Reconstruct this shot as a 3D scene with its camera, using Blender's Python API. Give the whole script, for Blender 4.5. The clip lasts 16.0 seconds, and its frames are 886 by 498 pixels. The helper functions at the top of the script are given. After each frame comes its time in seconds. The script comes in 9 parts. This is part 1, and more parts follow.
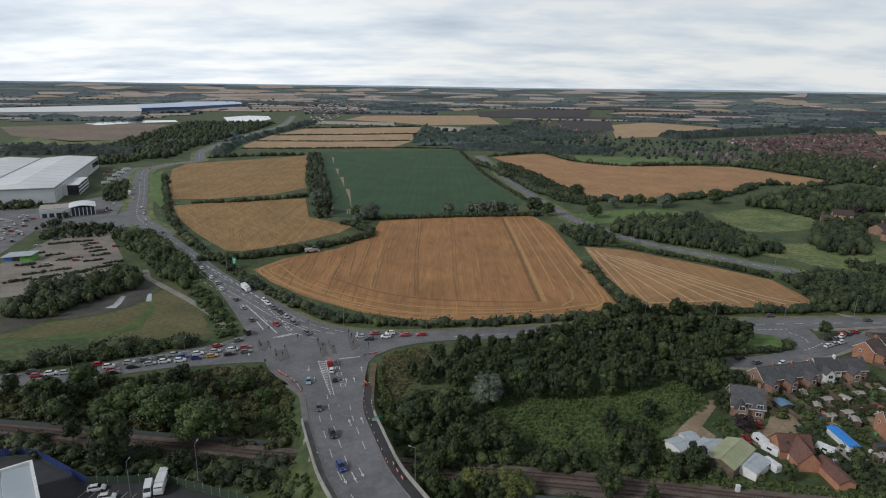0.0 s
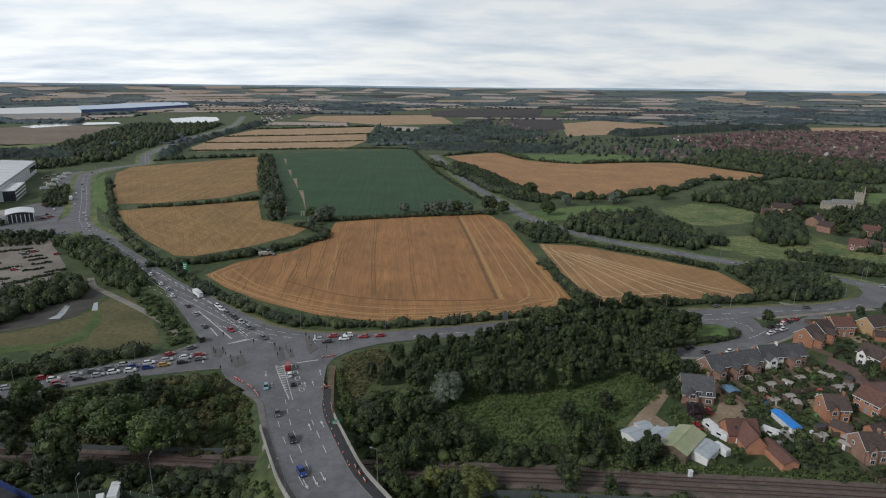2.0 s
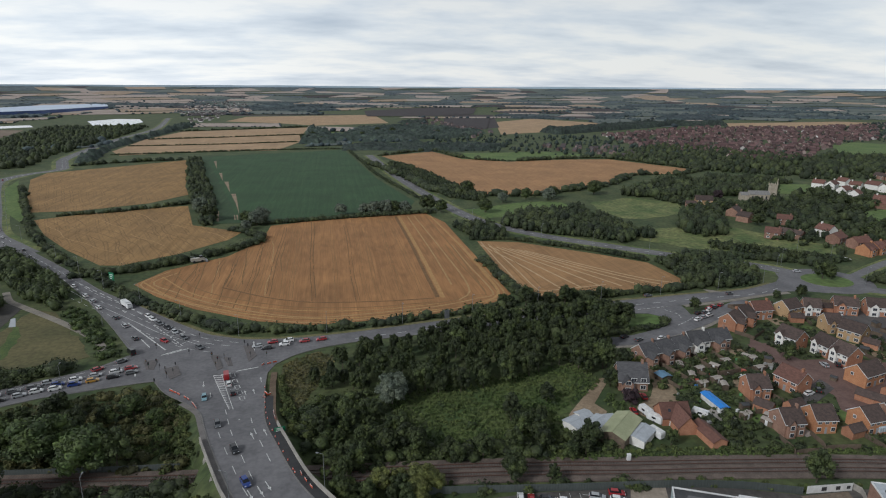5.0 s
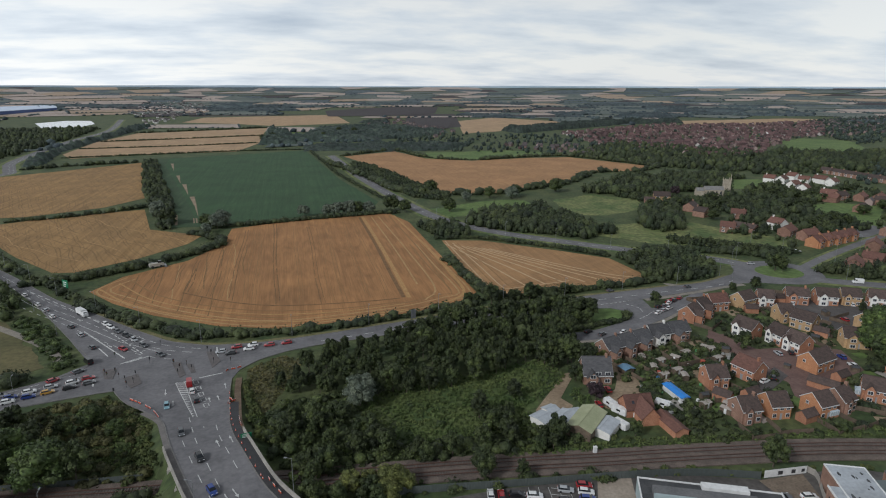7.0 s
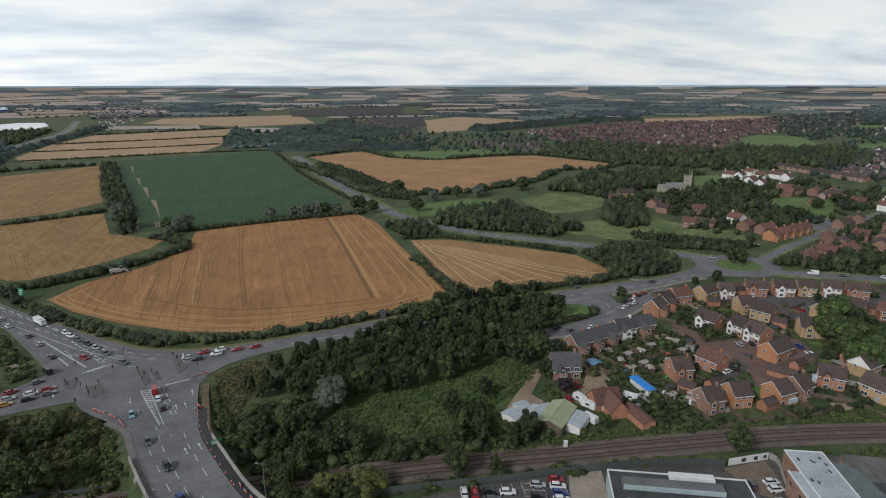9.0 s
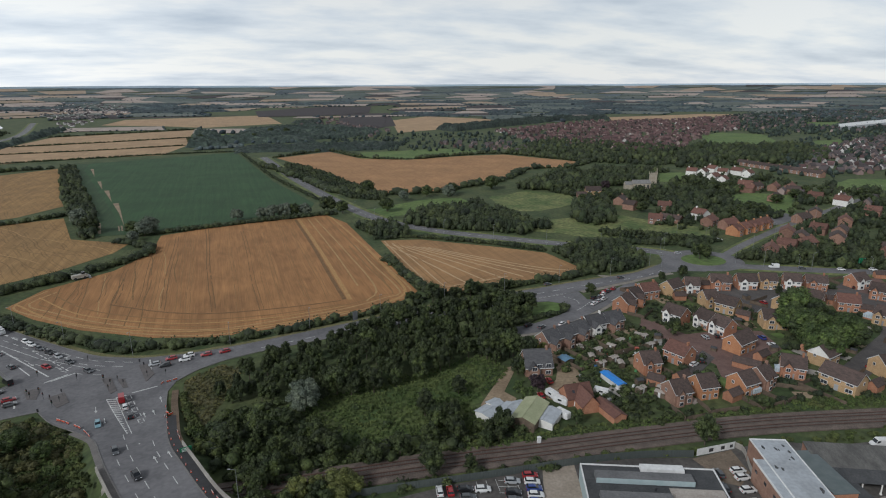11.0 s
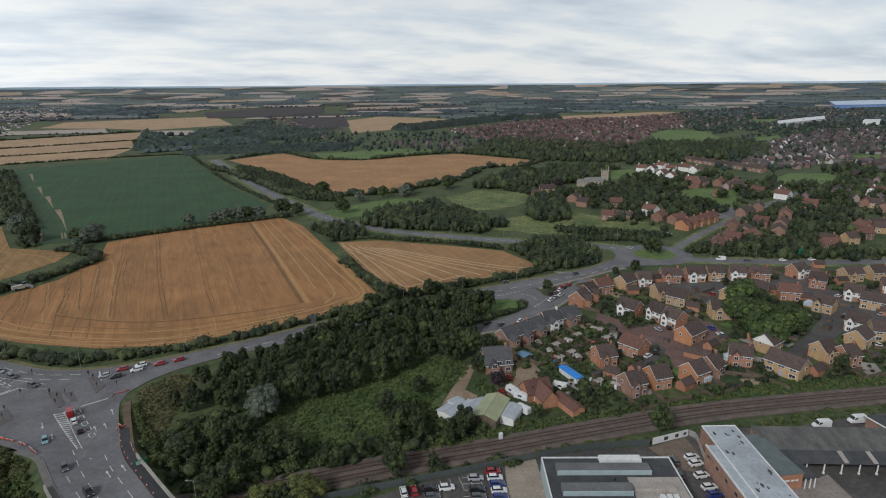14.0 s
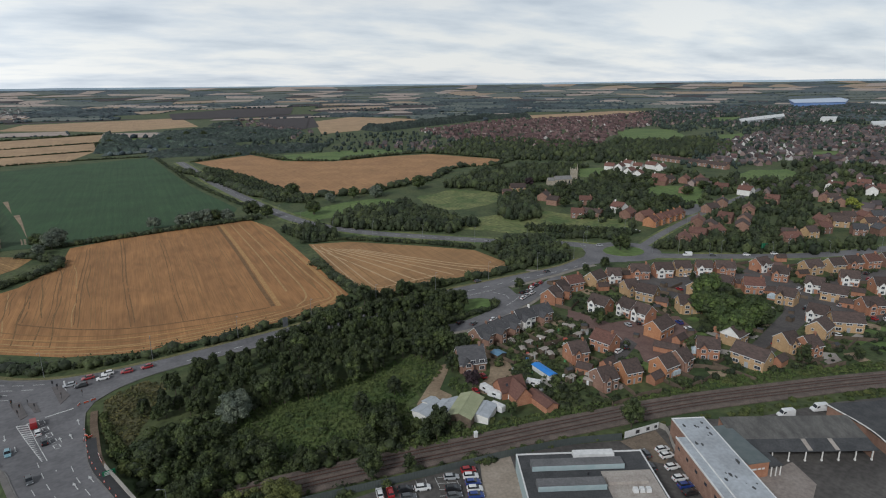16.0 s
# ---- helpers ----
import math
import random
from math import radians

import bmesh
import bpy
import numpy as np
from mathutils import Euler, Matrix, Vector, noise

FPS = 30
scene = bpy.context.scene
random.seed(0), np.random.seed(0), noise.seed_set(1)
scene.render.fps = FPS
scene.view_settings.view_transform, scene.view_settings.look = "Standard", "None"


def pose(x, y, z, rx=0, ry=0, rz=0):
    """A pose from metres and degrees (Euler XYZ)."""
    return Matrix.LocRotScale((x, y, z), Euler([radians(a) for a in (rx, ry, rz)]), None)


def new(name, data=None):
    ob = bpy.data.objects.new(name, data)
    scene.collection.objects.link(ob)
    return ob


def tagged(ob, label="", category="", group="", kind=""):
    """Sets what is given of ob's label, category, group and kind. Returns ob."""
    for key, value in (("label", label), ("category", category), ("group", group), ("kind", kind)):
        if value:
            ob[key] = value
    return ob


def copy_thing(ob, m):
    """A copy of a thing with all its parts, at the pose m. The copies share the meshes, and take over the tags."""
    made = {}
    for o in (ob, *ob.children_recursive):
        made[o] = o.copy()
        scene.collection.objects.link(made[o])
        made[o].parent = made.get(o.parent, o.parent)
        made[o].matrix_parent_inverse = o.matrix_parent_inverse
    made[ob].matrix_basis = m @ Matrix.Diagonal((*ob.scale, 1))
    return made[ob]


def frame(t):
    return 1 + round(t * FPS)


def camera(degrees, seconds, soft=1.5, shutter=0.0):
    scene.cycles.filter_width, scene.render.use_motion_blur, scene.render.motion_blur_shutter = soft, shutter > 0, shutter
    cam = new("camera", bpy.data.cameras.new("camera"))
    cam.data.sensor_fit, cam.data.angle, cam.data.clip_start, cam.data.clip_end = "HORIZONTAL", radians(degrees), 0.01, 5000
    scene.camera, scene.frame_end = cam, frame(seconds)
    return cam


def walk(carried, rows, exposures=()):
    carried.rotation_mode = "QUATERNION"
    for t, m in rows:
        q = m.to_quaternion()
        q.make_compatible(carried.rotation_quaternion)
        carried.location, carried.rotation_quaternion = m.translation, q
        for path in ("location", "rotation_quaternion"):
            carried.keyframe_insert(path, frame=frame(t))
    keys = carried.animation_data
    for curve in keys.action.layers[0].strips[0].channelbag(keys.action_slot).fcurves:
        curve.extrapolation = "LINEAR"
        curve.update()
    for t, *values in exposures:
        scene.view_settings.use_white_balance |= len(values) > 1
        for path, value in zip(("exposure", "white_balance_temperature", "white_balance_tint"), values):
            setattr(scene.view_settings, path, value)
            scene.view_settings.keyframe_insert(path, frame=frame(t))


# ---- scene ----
from mathutils.geometry import tessellate_polygon

# camera: a slow turn to the right, 100 m over the ground
cam = camera(72.93, 16.0, soft=1.1)
TURN = ((0, -0.05, -0.04, 99.93, -0.014, -15.198, 0.765), (1, -0.16, -0.28, 100.01, -2.182, -15.191, 0.668),
        (2, -0.29, -0.51, 100.1, -4.342, -15.186, 0.583), (3, -0.44, -0.72, 100.19, -6.449, -15.187, 0.499),
        (4, -0.6, -0.9, 100.28, -8.47, -15.195, 0.41), (5, -0.77, -1.08, 100.39, -10.39, -15.211, 0.313),
        (6, -0.95, -1.24, 100.49, -12.202, -15.232, 0.209), (7, -1.13, -1.38, 100.6, -13.911, -15.259, 0.102),
        (8, -1.31, -1.51, 100.71, -15.526, -15.289, -0.003), (9, -1.49, -1.64, 100.81, -17.064, -15.32, -0.102),
        (10, -1.66, -1.75, 100.91, -18.542, -15.35, -0.192), (11, -1.82, -1.86, 101.01, -19.98, -15.376, -0.27),
        (12, -1.97, -1.97, 101.11, -21.394, -15.398, -0.337), (13, -2.09, -2.07, 101.19, -22.798, -15.416, -0.399),
        (14, -2.2, -2.16, 101.27, -24.199, -15.43, -0.465), (15, -2.28, -2.26, 101.34, -25.596, -15.443, -0.552),
        (16, -2.33, -2.36, 101.4, -26.977, -15.458, -0.682))
walk(cam, [(t, pose(x, y, z, 0, 0, yaw) @ pose(0, 0, 0, 90 + pitch) @ pose(0, 0, 0, 0, 0, roll)) for t, x, y, z, yaw, pitch, roll in TURN])

# ---- light: an overcast afternoon ----
SUN_UP, SUN_TURN = 35, -120
scene.view_settings.exposure = 0.0
world = bpy.data.worlds.new("sky")
scene.world = world
world.use_nodes = True


def build_sky():
    nt = world.node_tree
    nt.nodes.clear()
    N, L = nt.nodes.new, nt.links.new
    out, bg = N("ShaderNodeOutputWorld"), N("ShaderNodeBackground")
    sky = N("ShaderNodeTexSky")
    sky.sky_type, sky.sun_disc = "NISHITA", False
    sky.sun_elevation, sky.sun_rotation = radians(SUN_UP), radians(SUN_TURN)
    co, sep = N("ShaderNodeTexCoord"), N("ShaderNodeSeparateXYZ")
    L(co.outputs["Generated"], sep.inputs[0])
    low = N("ShaderNodeMath"); low.operation = "MAXIMUM"; low.inputs[1].default_value = 0.0
    L(sep.outputs[2], low.inputs[0])
    lift = N("ShaderNodeMath"); lift.operation = "ADD"; lift.inputs[1].default_value = 0.16
    L(low.outputs[0], lift.inputs[0])
    flat = N("ShaderNodeVectorMath"); flat.operation = "DIVIDE"
    both = N("ShaderNodeCombineXYZ")
    for i in range(3):
        L(lift.outputs[0], both.inputs[i])
    L(co.outputs["Generated"], flat.inputs[0]); L(both.outputs[0], flat.inputs[1])
    squash = N("ShaderNodeMapping"); squash.inputs["Scale"].default_value = (0.75, 1.15, 0.2)
    squash.inputs["Location"].default_value = (3.1, 1.7, 0)
    L(flat.outputs[0], squash.inputs[0])
    n1 = N("ShaderNodeTexNoise"); n1.inputs["Scale"].default_value = 1.35; n1.inputs["Detail"].default_value = 8; n1.inputs["Roughness"].default_value = 0.55
    L(squash.outputs[0], n1.inputs[0])
    ramp = N("ShaderNodeValToRGB")
    e = ramp.color_ramp.elements
    e[0].position, e[0].color = 0.28, (0.55, 0.635, 0.75, 1)
    e[1].position, e[1].color = 0.58, (0.965, 0.99, 1.0, 1)
    mid = ramp.color_ramp.elements.new(0.46); mid.color = (0.785, 0.855, 0.935, 1)
    L(n1.outputs[0], ramp.inputs[0])
    # the sky is dimmed overhead, out of view, to hold down the fill light
    grad = N("ShaderNodeMapRange")
    grad.inputs["From Min"].default_value, grad.inputs["From Max"].default_value = 0.0, 0.9
    grad.inputs["To Min"].default_value, grad.inputs["To Max"].default_value = 0.95, 0.24
    L(low.outputs[0], grad.inputs["Value"])
    # brighter on the side of the hidden sun
    side = N("ShaderNodeVectorMath"); side.operation = "DOT_PRODUCT"; side.inputs[1].default_value = (-0.17, 0.05, 0)
    L(co.outputs["Generated"], side.inputs[0])
    warm = N("ShaderNodeMath"); warm.operation = "ADD"; warm.inputs[1].default_value = 1.03
    L(side.outputs["Value"], warm.inputs[0])
    # a heavier bank of cloud to the north-north-east
    ahead = N("ShaderNodeVectorMath"); ahead.operation = "DOT_PRODUCT"; ahead.inputs[1].default_value = (math.sin(radians(19)), math.cos(radians(19)), 0)
    L(co.outputs["Generated"], ahead.inputs[0])
    bank = N("ShaderNodeMapRange"); bank.interpolation_type = "SMOOTHSTEP"
    bank.inputs["From Min"].default_value, bank.inputs["From Max"].default_value = 0.84, 1.0
    bank.inputs["To Min"].default_value, bank.inputs["To Max"].default_value = 1.03, 0.91
    L(ahead.outputs["Value"], bank.inputs["Value"])
    heavy = N("ShaderNodeMath"); heavy.operation = "MULTIPLY"
    L(warm.outputs[0], heavy.inputs[0]); L(bank.outputs[0], heavy.inputs[1])
    both2 = N("ShaderNodeMath"); both2.operation = "MULTIPLY"
    L(grad.outputs[0], both2.inputs[0]); L(heavy.outputs[0], both2.inputs[1])
    cloud = N("ShaderNodeVectorMath"); cloud.operation = "SCALE"
    L(ramp.outputs[0], cloud.inputs[0]); L(both2.outputs[0], cloud.inputs["Scale"])
    blue = N("ShaderNodeVectorMath"); blue.operation = "SCALE"; blue.inputs["Scale"].default_value = 0.10
    L(sky.outputs[0], blue.inputs[0])
    mix = N("ShaderNodeMix"); mix.data_type = "RGBA"; mix.inputs[0].default_value = 0.88
    L(blue.outputs[0], mix.inputs[6]); L(cloud.outputs[0], mix.inputs[7])
    L(mix.outputs[2], bg.inputs[0])
    L(bg.outputs[0], out.inputs[0])


build_sky()
sun = new("sun", bpy.data.lights.new("sun", "SUN"))
sun.data.energy, sun.data.angle, sun.data.color = 1.85, radians(10), (0.95, 0.975, 1.0)
sun.matrix_world = pose(0, 0, 400, 0, 0, -SUN_TURN) @ pose(0, 0, 0, -(90 - SUN_UP))


# ---- materials ----
def material(name, a, b=None, scale=0.5, rough=0.8, metal=0.0, fine=0.0, bump=0.0, island=0.0, each=0.0, tint=0.0, grain=0.0, stretch=(1, 1, 1), turn=0.0, detail=5, spread=0.12, coat=0.0):
    """Principled surface: colours a and b mixed by a coarse noise, fine grain, and variation by island or by object."""
    m = bpy.data.materials.new(name)
    m.use_nodes = True
    nt = m.node_tree
    N, L = nt.nodes.new, nt.links.new
    p = nt.nodes["Principled BSDF"]
    p.inputs["Roughness"].default_value, p.inputs["Metallic"].default_value = rough, metal
    p.inputs["Coat Weight"].default_value = coat
    b = b or a
    co, mp = N("ShaderNodeTexCoord"), N("ShaderNodeMapping")
    mp.inputs["Scale"].default_value = stretch
    mp.inputs["Rotation"].default_value = (0, 0, radians(turn))
    L(co.outputs["Object"], mp.inputs[0])
    n = N("ShaderNodeTexNoise"); n.inputs["Scale"].default_value = scale; n.inputs["Detail"].default_value = detail
    n.inputs["Roughness"].default_value = 0.6
    L(mp.outputs[0], n.inputs[0])
    rg = N("ShaderNodeMapRange")
    rg.inputs["From Min"].default_value, rg.inputs["From Max"].default_value = 0.5 - spread, 0.5 + spread
    L(n.outputs[0], rg.inputs["Value"])
    mix = N("ShaderNodeMix"); mix.data_type = "RGBA"
    mix.inputs[6].default_value, mix.inputs[7].default_value = (*a, 1), (*b, 1)
    L(rg.outputs[0], mix.inputs[0])
    col = mix.outputs[2]
    if fine:
        n2 = N("ShaderNodeTexNoise"); n2.inputs["Scale"].default_value = grain or scale * 9; n2.inputs["Detail"].default_value = 4
        L(mp.outputs[0], n2.inputs[0])
        r2 = N("ShaderNodeMapRange"); r2.inputs["From Min"].default_value, r2.inputs["From Max"].default_value = 0.3, 0.7
        r2.inputs["To Min"].default_value, r2.inputs["To Max"].default_value = 1 - fine, 1 + fine
        L(n2.outputs[0], r2.inputs["Value"])
        sc = N("ShaderNodeVectorMath"); sc.operation = "SCALE"
        L(col, sc.inputs[0]); L(r2.outputs[0], sc.inputs["Scale"])
        col = sc.outputs[0]
    for amount, kind, socket in ((island, "ShaderNodeNewGeometry", "Random Per Island"), (each, "ShaderNodeObjectInfo", "Random")):
        if amount:
            src = N(kind)
            r3 = N("ShaderNodeMapRange"); r3.inputs["To Min"].default_value, r3.inputs["To Max"].default_value = 1 - amount, 1 + amount
            L(src.outputs[socket], r3.inputs["Value"])
            sc = N("ShaderNodeVectorMath"); sc.operation = "SCALE"
            L(col, sc.inputs[0]); L(r3.outputs[0], sc.inputs["Scale"])
            col = sc.outputs[0]
    if tint:
        src = N("ShaderNodeAttribute"); src.attribute_name = "tint"
        tone = N("ShaderNodeValToRGB")
        e = tone.color_ramp.elements
        e[0].color, e[1].color = (1 - tint, 1 - tint, 1 - tint * 0.8, 1), (1 + tint * 1.25, 1 + tint, 1 + tint * 0.5, 1)
        L(src.outputs["Fac"], tone.inputs[0])
        mu = N("ShaderNodeVectorMath"); mu.operation = "MULTIPLY"
        L(col, mu.inputs[0]); L(tone.outputs[0], mu.inputs[1])
        col = mu.outputs[0]
    L(col, p.inputs["Base Color"])
    if bump:
        bp = N("ShaderNodeBump"); bp.inputs["Strength"].default_value = bump
        n3 = N("ShaderNodeTexNoise"); n3.inputs["Scale"].default_value = grain or scale * 6
        L(mp.outputs[0], n3.inputs[0]); L(n3.outputs[0], bp.inputs["Height"]); L(bp.outputs[0], p.inputs["Normal"])
    return m


GRASS = material("grass", (0.036, 0.060, 0.019), (0.078, 0.094, 0.034), 0.05, 0.95, fine=0.35, bump=0.4)
MEADOW = material("meadow", (0.066, 0.105, 0.028), (0.17, 0.182, 0.066), 0.045, 0.95, fine=0.45, grain=0.35, bump=0.4)
LAWN = material("mown_grass", (0.078, 0.132, 0.033), (0.118, 0.17, 0.048), 0.03, 0.95, fine=0.3, grain=0.3)
LEAF = material("leaf", (0.021, 0.035, 0.011), (0.052, 0.071, 0.021), 0.22, 0.75, fine=0.5, grain=1.5, bump=0.8, island=0.30, each=0.28, tint=0.32)
LEAF_DARK = material("dark_leaf", (0.019, 0.032, 0.013), (0.045, 0.060, 0.022), 0.05, 0.8, fine=0.5, grain=1.3, bump=0.8, island=0.28, tint=0.38)
LEAF_LIGHT = material("light_leaf", (0.082, 0.10, 0.028), (0.135, 0.15, 0.044), 0.3, 0.75, fine=0.45, grain=1.8, bump=0.7, island=0.28, each=0.2, tint=0.25)
LEAF_SILVER = material("silver_leaf", (0.080, 0.105, 0.076), (0.13, 0.155, 0.115), 0.3, 0.75, fine=0.4, grain=1.6, bump=0.7, island=0.28, tint=0.2)
# The blue haze of distance is mixed into the next two leaf colours.
LEAF_FAR_HAZE = material("far_leaf", (0.034, 0.052, 0.060), (0.062, 0.088, 0.098), 0.006, 0.9, fine=0.4, grain=0.12, island=0.2, tint=0.35)
LEAF_LAST_HAZE = material("farthest_leaf", (0.052, 0.074, 0.086), (0.080, 0.108, 0.122), 0.003, 0.9, fine=0.3, grain=0.05, tint=0.25)
LEAF_MID = material("fresh_leaf", (0.036, 0.064, 0.017), (0.072, 0.104, 0.029), 0.3, 0.75, fine=0.5, grain=1.5, bump=0.8, island=0.30, each=0.2, tint=0.3)
# Leaf of woods farther off, its blue tint standing in for haze.
LEAF_WOOD_HAZE = material("wood_haze_leaf", (0.021, 0.036, 0.031), (0.044, 0.064, 0.054), 0.01, 0.9, fine=0.5, grain=0.35, bump=0.6, island=0.25, tint=0.40)
LEAF_PURPLE = material("purple_leaf", (0.024, 0.014, 0.018), (0.04, 0.022, 0.027), 0.5, 0.8, fine=0.4, grain=1.5, island=0.3)
LEAF_YELLOW = material("golden_leaf", (0.16, 0.19, 0.03), (0.24, 0.26, 0.045), 0.3, 0.75, fine=0.4, grain=1.2, island=0.25)
BARK = material("bark", (0.07, 0.055, 0.04), (0.11, 0.09, 0.07), 3, 0.9, bump=0.4)
ASPHALT = material("asphalt", (0.120, 0.117, 0.122), (0.170, 0.165, 0.170), 0.09, 0.85, fine=0.16)
ASPHALT_NEW = material("new_asphalt", (0.03, 0.03, 0.032), (0.04, 0.04, 0.042), 0.3, 0.8, fine=0.15)
KERB = material("dull_kerb_stone", (0.15, 0.145, 0.138), (0.20, 0.19, 0.18), 0.5, 0.9, fine=0.15)
PATH = material("pale_path", (0.20, 0.18, 0.155), (0.27, 0.24, 0.20), 0.2, 0.9, fine=0.15)
ESTATE_ROAD = material("brown_grey_asphalt", (0.074, 0.067, 0.065), (0.105, 0.094, 0.089), 0.12, 0.9, fine=0.18)
BLOCKPAVE = material("red_block_paving", (0.135, 0.080, 0.068), (0.175, 0.108, 0.092), 0.15, 0.9, fine=0.15)
CONCRETE = material("concrete", (0.27, 0.25, 0.225), (0.36, 0.335, 0.30), 0.15, 0.9, fine=0.12)
DIRT = material("bare_earth", (0.215, 0.155, 0.10), (0.31, 0.235, 0.155), 0.1, 0.95, fine=0.2)
BALLAST = material("ballast", (0.10, 0.078, 0.066), (0.155, 0.12, 0.10), 0.3, 0.95, fine=0.3)
RUST = material("rusty_rail", (0.075, 0.042, 0.032), (0.11, 0.06, 0.045), 1, 0.6)
SLEEPER = material("sleeper", (0.10, 0.085, 0.078), (0.15, 0.13, 0.12), 1, 0.9)
PAINT = material("road_paint", (0.66, 0.66, 0.64), (0.40, 0.40, 0.39), 0.9, 0.7)
WHITE = material("white_paint", (0.72, 0.72, 0.71), (0.6, 0.6, 0.59), 0.8, 0.6)
METAL_GREY = material("galvanised_steel", (0.32, 0.33, 0.34), (0.25, 0.26, 0.27), 0.8, 0.5, metal=0.6)
DARK_METAL = material("dark_metal", (0.03, 0.03, 0.033), (0.045, 0.045, 0.05), 1, 0.5)
GLASS_DARK = material("window_glass", (0.03, 0.035, 0.045), (0.05, 0.055, 0.065), 0.5, 0.08)
ORANGE = material("orange_plastic", (0.62, 0.09, 0.035), (0.5, 0.07, 0.03), 1, 0.5)
GREEN_SIGN = material("green_sign", (0.01, 0.16, 0.075), (0.012, 0.18, 0.085), 1, 0.4)
WATER = material("water", (0.30, 0.32, 0.33), (0.34, 0.36, 0.37), 0.05, 0.12)


def crop(name, a, b, turn, period, dark=0.35, flat=0.10):
    """A field crop: rows stretched along one way, a coarse blotch, and pairs of wheel tracks at even steps."""
    m = material(name, a, b, 0.35, 0.95, fine=0.16, stretch=(1, 0.02, 1), turn=turn, spread=0.2)
    nt = m.node_tree
    N, L = nt.nodes.new, nt.links.new
    p = nt.nodes["Principled BSDF"]
    src = p.inputs["Base Color"].links[0].from_socket
    co, mp = N("ShaderNodeTexCoord"), N("ShaderNodeMapping")
    mp.inputs["Rotation"].default_value = (0, 0, radians(turn))
    L(co.outputs["Object"], mp.inputs[0])
    bl = N("ShaderNodeTexNoise"); bl.inputs["Scale"].default_value = 0.03; bl.inputs["Detail"].default_value = 5
    L(mp.outputs[0], bl.inputs[0])
    rb = N("ShaderNodeMapRange"); rb.inputs["From Min"].default_value, rb.inputs["From Max"].default_value = 0.3, 0.7
    rb.inputs["To Min"].default_value, rb.inputs["To Max"].default_value = 0.82, 1.14
    L(bl.outputs[0], rb.inputs["Value"])
    s1 = N("ShaderNodeVectorMath"); s1.operation = "SCALE"
    L(src, s1.inputs[0]); L(rb.outputs[0], s1.inputs["Scale"])
    # flattened patches and streaks
    st = N("ShaderNodeMapping"); st.inputs["Scale"].default_value = (1, 0.22, 1); L(mp.outputs[0], st.inputs[0])
    ld = N("ShaderNodeTexNoise"); ld.inputs["Scale"].default_value = 0.14; ld.inputs["Detail"].default_value = 4; ld.inputs["Distortion"].default_value = 1.6
    L(st.outputs[0], ld.inputs[0])
    rl = N("ShaderNodeMapRange"); rl.inputs["From Min"].default_value, rl.inputs["From Max"].default_value = 0.32, 0.68
    rl.inputs["To Min"].default_value, rl.inputs["To Max"].default_value = 1 - flat, 1 + flat * 0.8
    L(ld.outputs[0], rl.inputs["Value"])
    s3 = N("ShaderNodeVectorMath"); s3.operation = "SCALE"
    L(s1.outputs[0], s3.inputs[0]); L(rl.outputs[0], s3.inputs["Scale"])
    s1 = s3
    sep = N("ShaderNodeSeparateXYZ"); L(mp.outputs[0], sep.inputs[0])
    wob = N("ShaderNodeTexNoise"); wob.inputs["Scale"].default_value = 0.02
    L(mp.outputs[0], wob.inputs[0])
    add = N("ShaderNodeMath"); add.operation = "MULTIPLY_ADD"; add.inputs[1].default_value = 9.0 if dark > 0.3 else 3.0
    L(wob.outputs[0], add.inputs[0]); L(sep.outputs[0], add.inputs[2])
    pp = N("ShaderNodeMath"); pp.operation = "PINGPONG"; pp.inputs[1].default_value = period / 2
    L(add.outputs[0], pp.inputs[0])
    cmp = N("ShaderNodeMath"); cmp.operation = "COMPARE"; cmp.inputs[1].default_value, cmp.inputs[2].default_value = 1.0, 0.32
    L(pp.outputs[0], cmp.inputs[0])
    brk = N("ShaderNodeTexNoise"); brk.inputs["Scale"].default_value = 0.06
    L(co.outputs["Object"], brk.inputs[0])
    rk = N("ShaderNodeMapRange"); rk.inputs["From Min"].default_value, rk.inputs["From Max"].default_value = 0.35, 0.65
    L(brk.outputs[0], rk.inputs["Value"])
    mu = N("ShaderNodeMath"); mu.operation = "MULTIPLY"
    L(cmp.outputs[0], mu.inputs[0]); L(rk.outputs[0], mu.inputs[1])
    fac = N("ShaderNodeMath"); fac.operation = "MULTIPLY_ADD"; fac.inputs[1].default_value, fac.inputs[2].default_value = -dark, 1.0
    L(mu.outputs[0], fac.inputs[0])
    s2 = N("ShaderNodeVectorMath"); s2.operation = "SCALE"
    L(s1.outputs[0], s2.inputs[0]); L(fac.outputs[0], s2.inputs["Scale"])
    L(s2.outputs[0], p.inputs["Base Color"])
    return m


WHEAT = crop("ripe_wheat", (0.282, 0.134, 0.049), (0.372, 0.184, 0.070), 0, 22, 0.12, 0.16)
WHEAT_OBLIQUE = crop("ripe_wheat_oblique", (0.275, 0.148, 0.062), (0.36, 0.202, 0.088), 62, 11, 0.15)
WHEAT_OLD = crop("weathered_wheat", (0.235, 0.132, 0.047), (0.335, 0.198, 0.077), -22, 6.5, 0.34, 0.10)
WHEAT_PALE = crop("pale_wheat", (0.322, 0.168, 0.074), (0.374, 0.203, 0.089), 30, 24, 0.12)
STUBBLE = crop("cut_stubble", (0.33, 0.215, 0.12), (0.42, 0.28, 0.16), 75, 30, 0.15)
BEET = crop("green_crop", (0.020, 0.060, 0.020), (0.034, 0.080, 0.027), 12, 24, 0.2, 0.05)
BEET_DARK = crop("weedy_crop", (0.021, 0.052, 0.019), (0.036, 0.070, 0.026), 12, 24, 0.2, 0.08)
